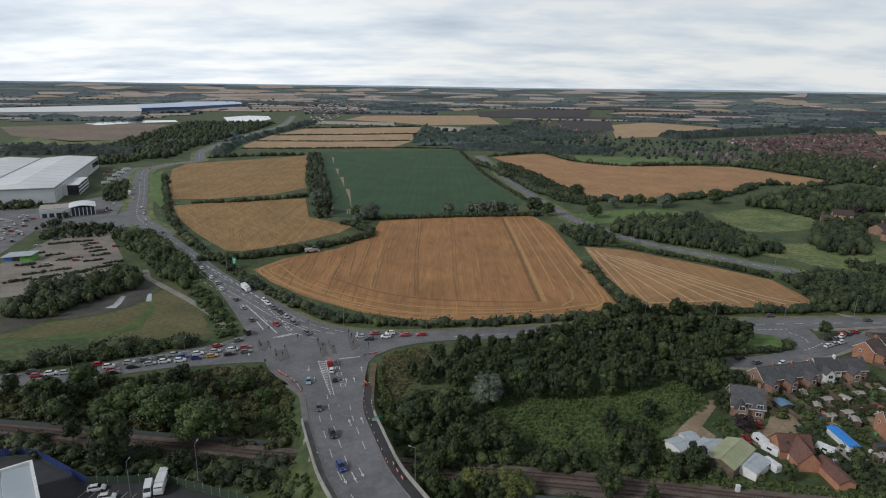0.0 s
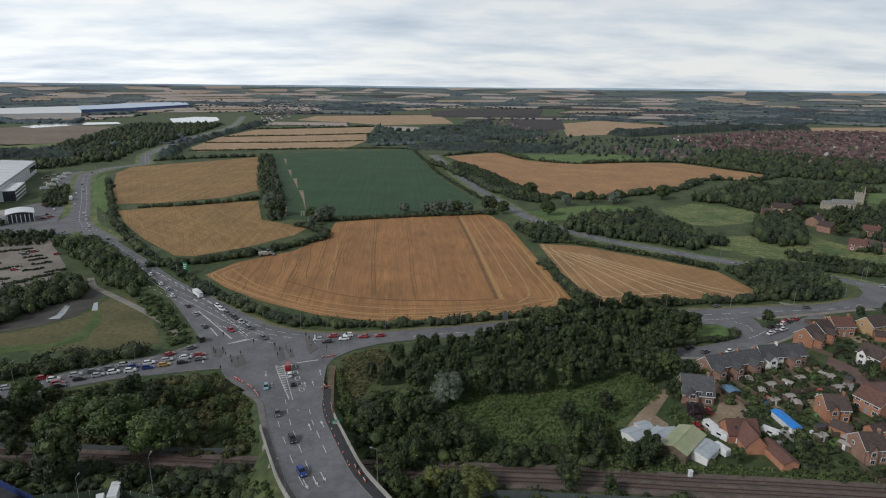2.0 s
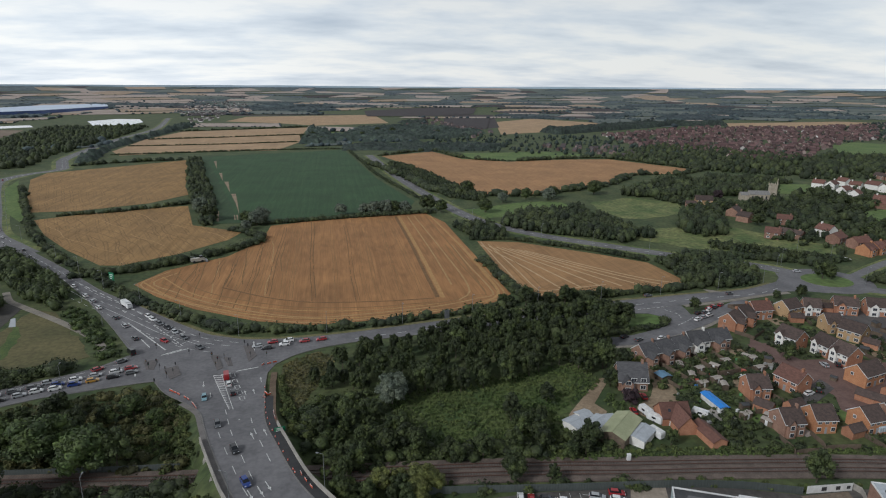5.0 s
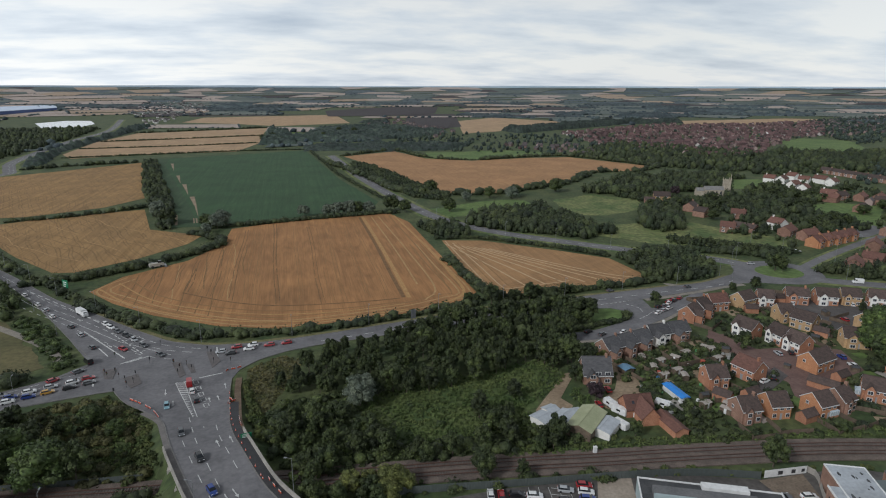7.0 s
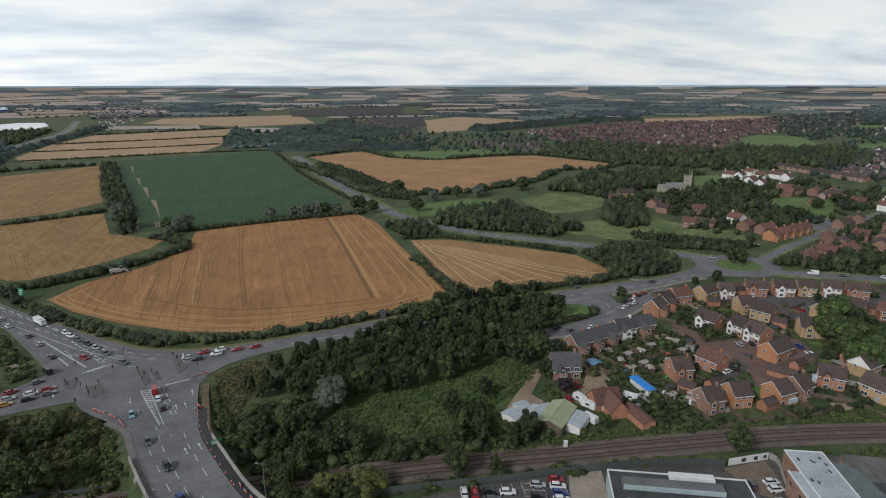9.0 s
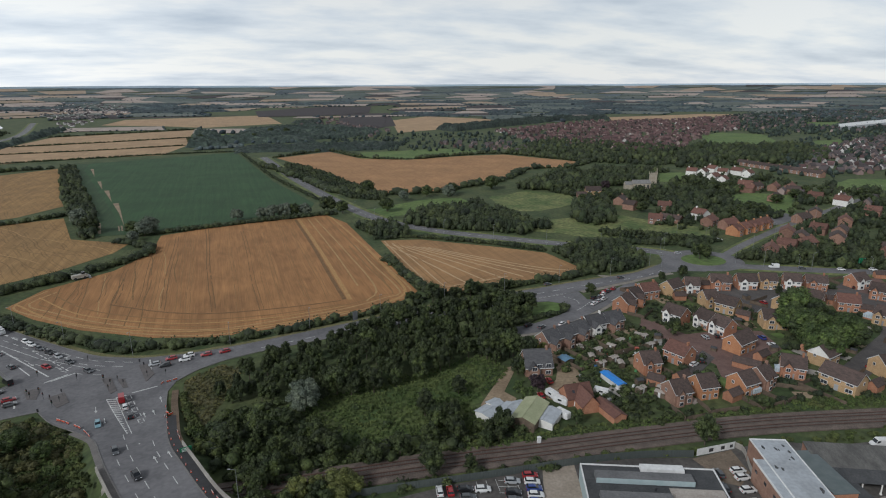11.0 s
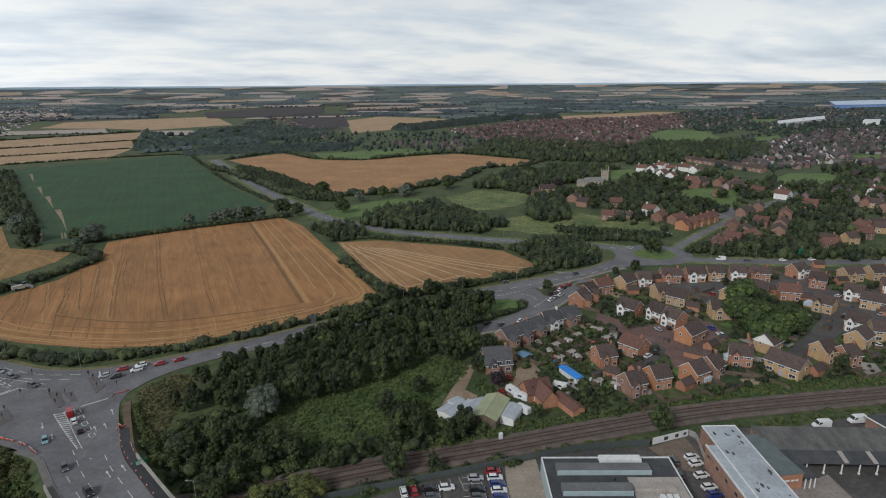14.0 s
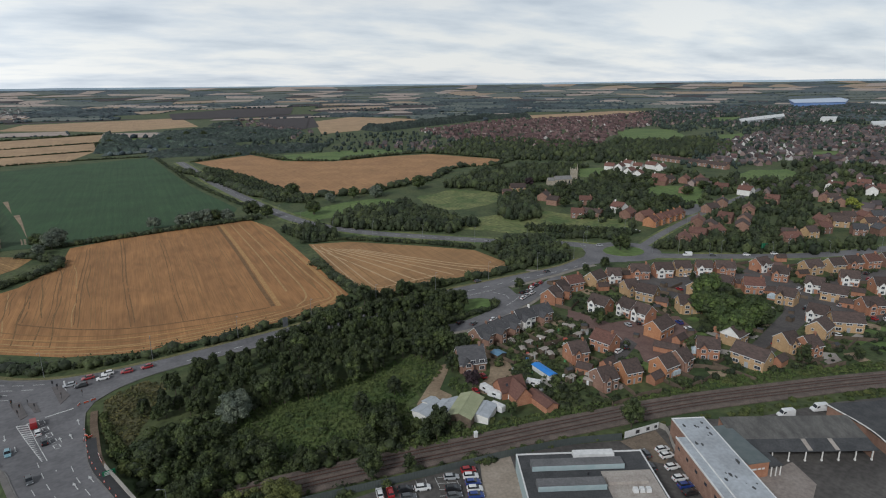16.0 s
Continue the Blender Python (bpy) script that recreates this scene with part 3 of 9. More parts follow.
NORTH = [(270, 264), (287, 272.5), (306, 282), (332, 293.5), (364, 307), (398, 320), (435, 333.5), (467, 344.5), (498, 356), (560, 377)]
LANES += [[(p[0] - 4, p[1] + 7), (q[0] - 4, q[1] + 7), (q[0] + 4, q[1] - 7), (p[0] + 4, p[1] - 7)] for p, q in zip(NORTH, NORTH[1:])]
EAST = [(262, 252), (292, 233), (321, 217), (353, 202), (403, 190), (520, 175)]
for pts, w, text in ((NW2, 7, "grey asphalt main road lined by trees"), (BYPASS, 5.5, "grey asphalt bypass road with grass verges"), (NORTH, 2.8, "grey asphalt village road"), (EAST, 4.8, "grey asphalt road behind the housing estate")):
    setting("road", ribbon(Geo(), pts, -w, w, 0.12, 8), ASPHALT, text, "road")
    for side in (-w, w):
        setting("verge", ribbon(Geo(), pts, min(side, side * 1.7), max(side, side * 1.7), 0.09, 8), MEADOW, "grass verge beside the road", "verge")
ring = [(259 + 22.5 * math.cos(i * math.tau / 32), 264.5 + 21.5 * math.sin(i * math.tau / 32)) for i in range(32)]
sheet("road", ring, 0.135, ASPHALT, "grey asphalt roundabout", "road")
sheet("road", [(224, 252.4), (224, 264.8), (230, 267.5), (236.4, 273), (241, 282), (248, 278), (248, 248), (243.8, 246.6), (234.2, 251.6)], 0.13, ASPHALT, "asphalt approach to the roundabout", "road")
isle = [(258.6 + 13 * math.cos(i * math.tau / 28), 264.6 + 11.8 * math.sin(i * math.tau / 28)) for i in range(28)]
sheet("roundabout_island", isle, 0.30, LAWN, "round grass island with a stone kerb", "traffic island")
setting("kerb", ribbon(Geo(), isle + isle[:1], -0.15, 0.15, 0.34, 3, 0.3), KERB, "grey concrete kerb", "kerb")
BACKROAD = [(93, 211), (105, 209.2), (117, 208.8), (132.5, 213.4), (145.8, 218.9), (157, 223.8), (170, 230.6), (184, 237), (196, 243.5)]
setting("road", ribbon(Geo(), BACKROAD, -4.4, 4.4, 0.10, 5), ASPHALT, "narrow asphalt street beside the terraced houses", "road")
sheet("road", [(131, 240.2), (142.5, 242.2), (159.6, 243.6), (158.6, 237.5), (157.2, 231.2), (164, 229.6), (158, 222), (145, 217.6), (137.6, 217.5), (141.6, 224.9), (142.8, 231.3), (138.7, 235.8), (130, 237.2)], 0.16, ASPHALT, "asphalt side junction", "road")
sheet("grass_island", [(120, 219), (125.2, 230), (130, 236.6), (138.4, 235.2), (142.2, 231.2), (140.9, 224.9), (137.4, 220.4), (128.1, 217.8)], 0.175, LAWN, "mown grass triangle beside the road", "verge")
setting("footpath", ribbon(Geo(), [(160.5, 241.9), (171.8, 242.8), (184, 244.6), (197, 246.6), (211, 249.4), (224, 250.4)], -1.3, 1.3, 0.20, 5), PATH, "pale tarmac footpath between road and street", "footpath")
setting("footpath", ribbon(Geo(), [(104, 203.9), (118, 203.6), (134.5, 208.6), (148.4, 213.8), (158.4, 218.2), (169.1, 224.4), (183.1, 231)], -0.9, 0.9, 0.20, 5), PATH, "narrow pale pavement before the terrace", "footpath")
sheet("footpath", [(183.9, 262.6), (187.7, 260.3), (190.5, 257.4), (184.4, 257)], 0.17, PATH, "pale gravel access beside the hedge", "footpath")
# estate streets
ESTATE_STREETS = (([(213.5, 224.4), (235.2, 220.0), (253.0, 216.9), (289.0, 195.6), (293.1, 179.1), (278.1, 156.4), (249.6, 143.7), (215.5, 132.1), (189.1, 125.1), (189.9, 131.6), (223.4, 143.8), (247.3, 152.6), (265.4, 163.4), (269.9, 181.7), (258.6, 196.1), (241.2, 193.7), (215.6, 178.1), (219.3, 193.4), (206.1, 210.2)], ESTATE_ROAD, "grey asphalt estate streets and drives"),
                   ([(166.4, 202.7), (172.2, 181.0), (193.0, 178.5), (204.0, 172.5), (197.3, 156.1), (172.5, 149.6), (158.4, 141.8), (157.5, 146.5), (162.8, 154.8), (159.7, 174.0), (160.3, 195.0)], BLOCKPAVE, "red-brown block-paved close"), ([(275.2, 195.5), (300.2, 207.3), (322.1, 205.2), (309.4, 190.0), (283.8, 188.5)], BLOCKPAVE, "block-paved parking court"),
                   ([(278.4, 158.0), (307.0, 167.1), (332.9, 167.7), (355.8, 166.4), (341.1, 158.7), (314.2, 160.1), (286.2, 151.9), (294.5, 134.6), (273.2, 123.5), (268.9, 136.8), (253.9, 145.1)], ESTATE_ROAD, "grey asphalt estate streets and drives"))
for q, m, text in ESTATE_STREETS:
    sheet("estate_paving", q, 0.088 + 0.003 * len(q) / 10, m, text, "paving")
for pts, w, m, text in (([(165.1, 197.0), (165.4, 180.4), (170.8, 169.2), (169.8, 155.8), (161.2, 144.5)], 4.2, BLOCKPAVE, "red block-paved cul-de-sac"), ([(174.9, 167.0), (162.0, 160.0), (147.3, 152.0), (139.8, 148.2)], 3, ESTATE_ROAD, "asphalt court between houses"),
                        ([(186.5, 125.5), (211.6, 134.2), (246.4, 145.4), (266.1, 150.2), (277.3, 141.6), (283.5, 128.8)], 4, ESTATE_ROAD, "grey estate street"), ([(211.6, 222.3), (227.7, 216.5), (234.9, 204.2), (227.7, 188.8)], 5, ESTATE_ROAD, "grey estate turning area"),
                        ([(223.4, 224.4), (251.4, 215.5), (276.0, 199.5), (283.0, 191.2), (291.3, 177.9), (274.6, 158.3)], 3, ESTATE_ROAD, "grey estate street"), ([(266.1, 150.2), (300.1, 162.9), (325.8, 169.5), (353.6, 165.2)], 3, ESTATE_ROAD, "grey estate street"),
                        ([(286.4, 197.1), (307.7, 205.6)], 5, ESTATE_ROAD, "paved parking court")):
    setting("street", ribbon(Geo(), pts, -w, w, 0.11 + 0.012 * len(text) / 10 + w * 0.006, 4), m, text, "street")
for pts in ([(115.6, 192.9), (116.6, 189.7), (114.3, 180.1), (111.3, 165.2), (108.1, 158.9), (104.4, 159.0), (98.3, 154.0), (93.9, 152.0), (91.4, 155.1), (93.1, 159.5), (100.9, 164.8), (105.5, 171.5), (108.1, 180.0)], [(94.2, 180.8), (87.7, 172.9), (80.3, 163.7), (82.2, 158.3), (76.3, 151.2), (68.2, 154.4), (69.3, 158.5), (81.3, 171.5), (88.7, 179.5)]):
    sheet("yard", pts, 0.09 + pts[0][0] * 0.0002, DIRT, "bare tan earth yard and drive", "yard")
# left side: path, pond ground, car park
setting("footpath", ribbon(Geo(), [(-163.8, 315.5), (-155.9, 301.7), (-148.6, 294.5), (-118.1, 266.2), (-98.5, 245.5), (-89.7, 229.0)], -1.6, 1.6, 0.11, 4), PATH, "pale tarmac footpath curving past the pond", "footpath")
sheet("pond_bank", [(-180.9, 227.2), (-191.7, 242.2), (-181.6, 249.3), (-166.0, 256.9), (-174.4, 275.9), (-170.1, 293.6), (-159.4, 301.6), (-144.5, 291.9), (-144.2, 277.1), (-142.4, 261.5), (-151.7, 249.7), (-169.7, 242.3)], 0.08, material("wet_mud", (0.05, 0.046, 0.040), (0.08, 0.072, 0.062), 0.08, 0.85, fine=0.2), "dark muddy bank of a drained pond", "bank")
sheet("mown_grass", [(-172.3, 215.3), (-180.1, 226.0), (-168.1, 239.8), (-149.2, 249.8), (-139.9, 261.6), (-138.9, 285.8), (-128.7, 281.9), (-104.9, 247.3), (-95.9, 230.0), (-102.5, 222.4), (-121.2, 223.4), (-148.7, 223.7)], 0.075, material("dry_grass", (0.082, 0.078, 0.030), (0.125, 0.108, 0.045), 0.06, 0.95, fine=0.25), "dry olive grass sloping to the pond", "grass")
sheet("lush_grass_strip", [(-176.9, 221.6), (-164.3, 223.1), (-151.4, 228.2), (-137.0, 231.6), (-132.3, 241.1), (-135.6, 258.0), (-139.3, 269.2), (-134.9, 265.5), (-128.1, 247.8), (-126.6, 231.9), (-136.2, 225.8), (-154.0, 221.2), (-173.1, 216.3)], 0.095, material("lush_grass", (0.042, 0.078, 0.018), (0.085, 0.115, 0.030), 0.15, 0.95, fine=0.25), "lush green grass strip along the ditch", "grass")
for q in ([(-154.0, 256.6), (-152.7, 261.1), (-155.2, 273.4), (-152.7, 272.7), (-149.9, 262.7), (-149.2, 256.8)], [(-140.0, 266.1), (-143.8, 276.3), (-142.3, 277.2), (-137.3, 266.2)]):
    sheet("pool", q, 0.13, WATER, "pale pool of standing water", "pool", depth=0.1)
CARPARK = [(-249.1, 322.5), (-252.5, 356.4), (-258.4, 394.2), (-237.5, 412.2), (-187.3, 336.9), (-183.0, 307.5), (-194.8, 277.6), (-210.2, 268.1)]
sheet("car_park", CARPARK, 0.10, material("tan_paving", (0.17, 0.145, 0.125), (0.25, 0.215, 0.18), 0.06, 0.9, fine=0.15), "pale tan paved car park with hedge islands", "car park")
sheet("road", [(-244.0, 415.3), (-252.2, 447.2), (-257.0, 475.0), (-240.5, 458.4), (-222.9, 416.6), (-231.7, 412.5)], 0.15, ASPHALT, "asphalt turning into the business park", "road")
sheet("verge", [(-322.6, 658.3), (-335.0, 712.9), (-266.6, 560.1), (-220.5, 472.9), (-234.3, 488.3), (-269.2, 538.8)], 0.12, LAWN, "bright green mown verge beside the main road", "verge")
sheet("apron", [(-263.8, 342.9), (-356.9, 472.9), (-330.8, 474.7), (-302.9, 542.1), (-381.7, 708.3), (-369.0, 730.1), (-340.6, 688.1), (-308.8, 589.8), (-253.3, 453.4), (-248.1, 427.9), (-281.0, 399.5)], 0.085, ASPHALT, "asphalt yards of the business park", "yard")
sheet("bare_field", [(-985.1, 1349.8), (-793.9, 1540.7), (-674.8, 1497.4), (-609.6, 1234.0), (-572.6, 1104.4), (-629.5, 1027.6), (-814.7, 1141.6)], 0.09, material("churned_soil", (0.16, 0.115, 0.085), (0.20, 0.15, 0.105), 0.01, 0.95, fine=0.2), "brown churned building land", "field")
sheet("grass_field", [(-680.2, 924.2), (-764.1, 1098.5), (-641.4, 1047.5), (-567.0, 1093.3), (-518.7, 945.9), (-602.0, 884.6)], 0.09, MEADOW, "olive rough grassland", "field")
for q in ([(-671.6, 1857.4), (-632.3, 1976.8), (-563.2, 1958.1), (-510.1, 1800.9), (-507.7, 1630.6), (-570.6, 1616.2)], [(-882.8, 1497.3), (-853.7, 1628.9), (-741.9, 1683.7), (-703.1, 1611.4), (-781.0, 1543.6), (-824.8, 1443.5)]):
    sheet("lake", q, 0.2, WATER, "pale still lake", "lake")
# industrial yards
YARD = material("stained_yard", (0.066, 0.060, 0.056), (0.105, 0.096, 0.088), 0.09, 0.9, fine=0.25)
sheet("yard", [(26.0, 123.9), (47.2, 124.1), (81.1, 120.6), (99.0, 116.7), (113.5, 111.5), (128.9, 111.0), (143.2, 108.7), (155.5, 102.1), (190.1, 95.1), (214.0, 87.2), (193.0, 62.6), (118.3, 39.8), (31.1, 85.7)], 0.07, YARD, "stained grey-brown asphalt yard of the works", "yard")
sheet("concrete_pad", [(71.3, 121.2), (80.6, 120.3), (75.1, 106.2), (71.5, 98.6), (62.4, 103.5)], 0.11, material("tan_concrete", (0.26, 0.215, 0.17), (0.34, 0.285, 0.23), 0.15, 0.9, fine=0.15), "pale stained concrete pad", "yard")
YARD_PALE = material("pale_pinkish_concrete", (0.235, 0.20, 0.178), (0.30, 0.26, 0.232), 0.12, 0.9, fine=0.18)
sheet("concrete_pad", [(128.6, 85.0), (143.1, 81.7), (147.3, 81.7), (143.7, 72.7), (137.9, 69.9), (131.5, 67.9), (118.1, 69.6), (121.9, 73.0)], 0.11, YARD_PALE, "pale stained concrete yard", "yard")
sheet("gravel_yard", [(112.8, 111.2), (126.2, 110.7), (122.9, 100.8), (116.1, 97.3), (111.6, 101.7), (113.1, 106.9)], 0.10, material("brown_gravel", (0.15, 0.115, 0.085), (0.20, 0.155, 0.115), 0.2, 0.95, fine=0.25), "brown gravel corner behind the hoarding", "yard")
sheet("yard", [(-132.6, 142.6), (-112.0, 144.1), (-90.5, 132.4), (-71.4, 133.5), (-52.5, 127.5), (-36.1, 106.6), (-111.6, 105.3)], 0.08, ASPHALT_NEW, "dark asphalt parking yard", "yard")

# ---- kerbs, markings ----
for pts in (J[:16], J[16:27], J[28:34], J[35:44]):
    setting("kerb", ribbon(Geo(), pts, -0.15, 0.15, 0.26, 5, 0.2), KERB, "grey concrete kerb", "kerb")
for side in (S_EAST, S_WEST):
    setting("kerb", ribbon(Geo(), side, -0.15, 0.15, 0.27, 4, 0.2, rise), KERB, "grey concrete kerb", "kerb")


def offset(pts, d):
    line = smooth_line(pts, 3.0)
    out = []
    for i, p in enumerate(line):
        t = (line[min(i + 1, len(line) - 1)] - line[max(i - 1, 0)]).normalized()
        out.append(p + Vector((t.y, -t.x)) * d)
    return out


def dashes(pts, length, gap, width=0.10, z=0.19):
    """Painted lane dashes along a line."""
    line = smooth_line([p[:2] for p in pts], 0.5)
    geo, k, on = Geo(), 0, int(length / 0.5)
    per = on + int(gap / 0.5)
    while k + on < len(line):
        a, b = line[k], line[k + on]
        s = (b - a).normalized().orthogonal() * width
        za, zb = z + rise(*a) * (abs(a.x) < 70), z + rise(*b) * (abs(b.x) < 70)
        if a.x < -66 or a.x > -20:
            za, zb = z, z
        geo.add([(*(a - s), za), (*(a + s), za), (*(b + s), zb), (*(b - s), zb), (*(a - s), za - 0.03), (*(a + s), za - 0.03), (*(b + s), zb - 0.03), (*(b - s), zb - 0.03)],
                [(0, 1, 2, 3), (0, 4, 5, 1), (2, 6, 7, 3), (1, 5, 6, 2), (3, 7, 4, 0)])
        k += per
    return geo


def paint(pts, length, gap, width=0.10, label="white painted lane dashes"):
    setting("road_marking", dashes(pts, length, gap, width), PAINT, label, "road marking", "stuff")


mid = lambda f: [(a[0] * (1 - f) + b[0] * f, a[1] * (1 - f) + b[1] * f) for a, b in zip(S_WEST, S_EAST)]
paint(mid(0.40)[3:], 4, 4)
paint(mid(0.58)[4:], 60, 1, 0.14, "solid white lane line")
paint(mid(0.78)[4:], 4, 4)
paint(mid(0.20)[5:], 4, 6)
NW_R = J[:7]
for d, on, off in ((3.6, 4, 3), (7.2, 4, 3), (10.6, 30, 1), (14.0, 3, 4)):
    paint(offset(NW_R, d), on, off)
paint(offset(NW2, 0)[14:], 4, 5, 0.2)
paint(offset(NW2, 4)[14:], 3, 6, 0.2)
paint(offset(BYPASS, 0), 4, 5, 0.15)
paint(offset(J[8:16], 6.6), 4, 5, 0.15)
for d in (3.2, 6.5):
    paint(offset([(-80, 218), (-95, 210.5), (-115, 201), (-134, 191), (-158, 184)], -d + 6), 3, 3)
paint([(-54.5, 225.6), (-55.6, 227.8)], 3, 1)
for a, b in ([(-75.6, 218.3), (-73.1, 208.2)], [(-66.8, 226.3), (-59.2, 231.2)], [(-38.7, 207.2), (-30.4, 209.5)], [(-35.5, 233.2), (-34.1, 222.9)], [(-43.6, 205.2), (-39.4, 206.3)]):
    paint([a, b], 20 if math.dist(a, b) > 20 else math.dist(a, b) - 0.6, 1, 0.25, "white stop line")
for line, w in (([(-91.5, 262.7), (-79.8, 247.4), (-67.4, 229.2)], 0.26), ([(-80.9, 243.4), (-77.5, 238.2), (-74.1, 232.4)], 0.2), ([(-68.8, 225.8), (-65.0, 228.2), (-61.0, 231.4)], 0.28)):
    n = sum(math.dist(a, b) for a, b in zip(line, line[1:]))
    paint(line, n - 1.5, 1, w, "solid white lane line")
paint([(-80.0, 258.3), (-70.6, 244.9), (-62.2, 232.8)], 2, 1.5, 0.2)
paint([(-78.1, 260.4), (-69.4, 249.7), (-63.4, 243.9)], 2, 1.5, 0.2)
paint([(-133.7, 324.7), (-113.4, 301.8), (-103.3, 290.2), (-85.9, 269.3)], 5, 3, 0.2)
for a, b in zip([(-72.5, 247.8), (-69.7, 244.5), (-66.9, 240.6), (-63.5, 236.0), (-72.7, 255.0), (-68.8, 250.2), (-66.0, 246.6)], [(-71.0, 249.8), (-68.1, 246.0), (-65.3, 242.0), (-61.9, 237.4), (-71.0, 256.1), (-67.3, 252.2), (-64.5, 248.1)]):
    paint([a, b], math.dist(a, b) - 0.5, 1, 0.14, "white box markings beside the lane")


def hatch():
    """The ladder of white bars between the carriageways."""
    g = Geo()
    a, b = [(-46.1, 205.1), (-36.0, 175.8)], [(-43.2, 205.2), (-34.8, 175.6)]
    for i in range(19):
        f = i / 19
        p, q = Vector(a[0]).lerp(Vector(a[1]), f), Vector(b[0]).lerp(Vector(b[1]), f + 0.03)
        s = Vector((0, 0.2))
        z = 0.2 + rise(p.x, p.y)
        g.add([(*(p - s), z), (*(q - s), z), (*(q + s), z), (*(p + s), z), (*(p - s), z - .04), (*(q - s), z - .04), (*(q + s), z - .04), (*(p + s), z - .04)],
              [(0, 1, 2, 3), (0, 4, 5, 1), (2, 6, 7, 3), (1, 5, 6, 2), (3, 7, 4, 0)])
    for e in (a, b):
        p, q = Vector(e[0]), Vector(e[1])
        for i in range(12):
            u, v = p.lerp(q, i / 12), p.lerp(q, (i + 1) / 12)
            s = Vector((0.13, 0))
            zu, zv = 0.2 + rise(u.x, u.y), 0.2 + rise(v.x, v.y)
            g.add([(*(u - s), zu), (*(u + s), zu), (*(v + s), zv), (*(v - s), zv)], [(0, 1, 2, 3)])
    setting("road_marking", g, PAINT, "white ladder hatching between carriageways", "road marking")


hatch()
paint([(-35.4, 175.9), (-30.8, 162.8), (-25.6, 147.6), (-18.9, 128.1)], 400, 1, 0.12, "solid white line along the middle of the ramp")
for k in range(5):
    p, q = [(-39.7, 205.4), (-32.3, 180.9)]
    a, b = Vector(p).lerp(Vector(q), k / 5), Vector(p).lerp(Vector(q), (k + 0.62) / 5)
    s = Vector((0.75, 0.1))
    for u, v in ((a - s, b - s), (a + s, b + s), (a - s, a + s), (b - s, b + s)):
        paint([tuple(u), tuple(v)], max(1.0, (v - u).length - 0.5), 1, 0.13, "white box markings beside the lane")


def arrow_mesh():
    g = Geo()
    g.prism([(-0.12, -2), (0.12, -2), (0.12, 0.8), (0.45, 0.8), (0, 2.2), (-0.45, 0.8), (-0.12, 0.8)], 0, 0.03)
    return g.mesh("road_arrow", PAINT)


ARROW = arrow_mesh()
for (x, y), turn in zip([(-48.2, 198.6), (-44.1, 188.7), (-32.8, 188.1), (-30.2, 189.0), (-26.4, 155.0), (-23.0, 156.5)] + [(-21.5, 129.3), (-19.8, 130.9), (-23.7, 128.1)] + [(-97.7, 277.3), (-85.5, 259.9), (-77.1, 244.3), (-66.6, 237.0), (-29.0, 198.7)], (190, 190, 15, 15, 20, 20, 205, 205, 205, 218, 218, 218, 220, 10)):
    a = tagged(part("road_arrow", ARROW, None), "white arrow painted on asphalt", "road marking", "painted arrows")
    z = 0.2 + (rise(x, y) if -62 < x < -15 and y < 204 else 0)
    a.matrix_basis = pose(x, y, z + 0.05, 0, 0, turn)

setting("verge", ribbon(Geo(), J[3:16], -2.6, -0.3, 0.12, 5), material("dry_verge", (0.115, 0.118, 0.045), (0.19, 0.17, 0.085), 0.2, 0.95, fine=0.3), "strip of dry grass between hedge and road", "verge")

# ---- bridge and embankment ----
WORN_PATH = material("worn_footway", (0.135, 0.125, 0.118), (0.175, 0.16, 0.15), 0.4, 0.9, fine=0.15)
for edge, out in ((S_WEST, -1), (S_EAST, 1)):
    e = smooth_line(edge, 4)
    e = [p for p in e if p.y < 204]
    v = []
    for i, p in enumerate(e):
        t = (e[min(i + 1, len(e) - 1)] - e[max(i - 1, 0)]).normalized()
        s = Vector((-t.y, t.x)) * out
        r = rise(p.x, p.y)
        near = min(1.0, abs(p.y - (149 if out < 0 else 142)) / 12)
        v += [(p.x + s.x * 1.6, p.y + s.y * 1.6, r + 0.13), (p.x + s.x * (3.0 + r * 1.7 * near), p.y + s.y * (3.0 + r * 1.7 * near), 0.0)]
    setting("embankment", Geo().add(v, [(2 * i, 2 * i + 1, 2 * i + 3, 2 * i + 2) for i in range(len(e) - 1)]), GRASS, "grassy side of the bridge ramp", "embankment")
    n = len(e)
    setting("footway", ribbon(Geo(), [p[:2] for p in e if p.y < 186], (-2.8 if out > 0 else 0.2), (-0.2 if out > 0 else 1.7), 0.26, 4, 0.3, rise),
            ASPHALT_NEW if out > 0 else WORN_PATH, "freshly laid black footway" if out > 0 else "worn grey footway", "footway")
    pl = [p for p in e if (163 if out > 0 else 158) > p.y > 105]
    off = 3.0 if out > 0 else 2.0
    g = ribbon(Geo(), [p[:2] for p in pl], (-off - 0.2 if out > 0 else off - 0.2), (-off + 0.2 if out > 0 else off + 0.2), 1.45, 4, 1.7, rise)
    setting("bridge_parapet", g, CONCRETE, "weathered concrete bridge parapet wall", "parapet")
for x0, x1, y0, y1 in ((-37.9, -36.4, 147, 150), (-34.6, -33.4, 138, 140), (-16.6, -15, 141.5, 144)):
    setting("abutment", Geo().box(x0, x1, y0 - 2, y1 + 2, -0.2, 5.2, 0, 0.1), CONCRETE, "grey concrete bridge abutment", "abutment")

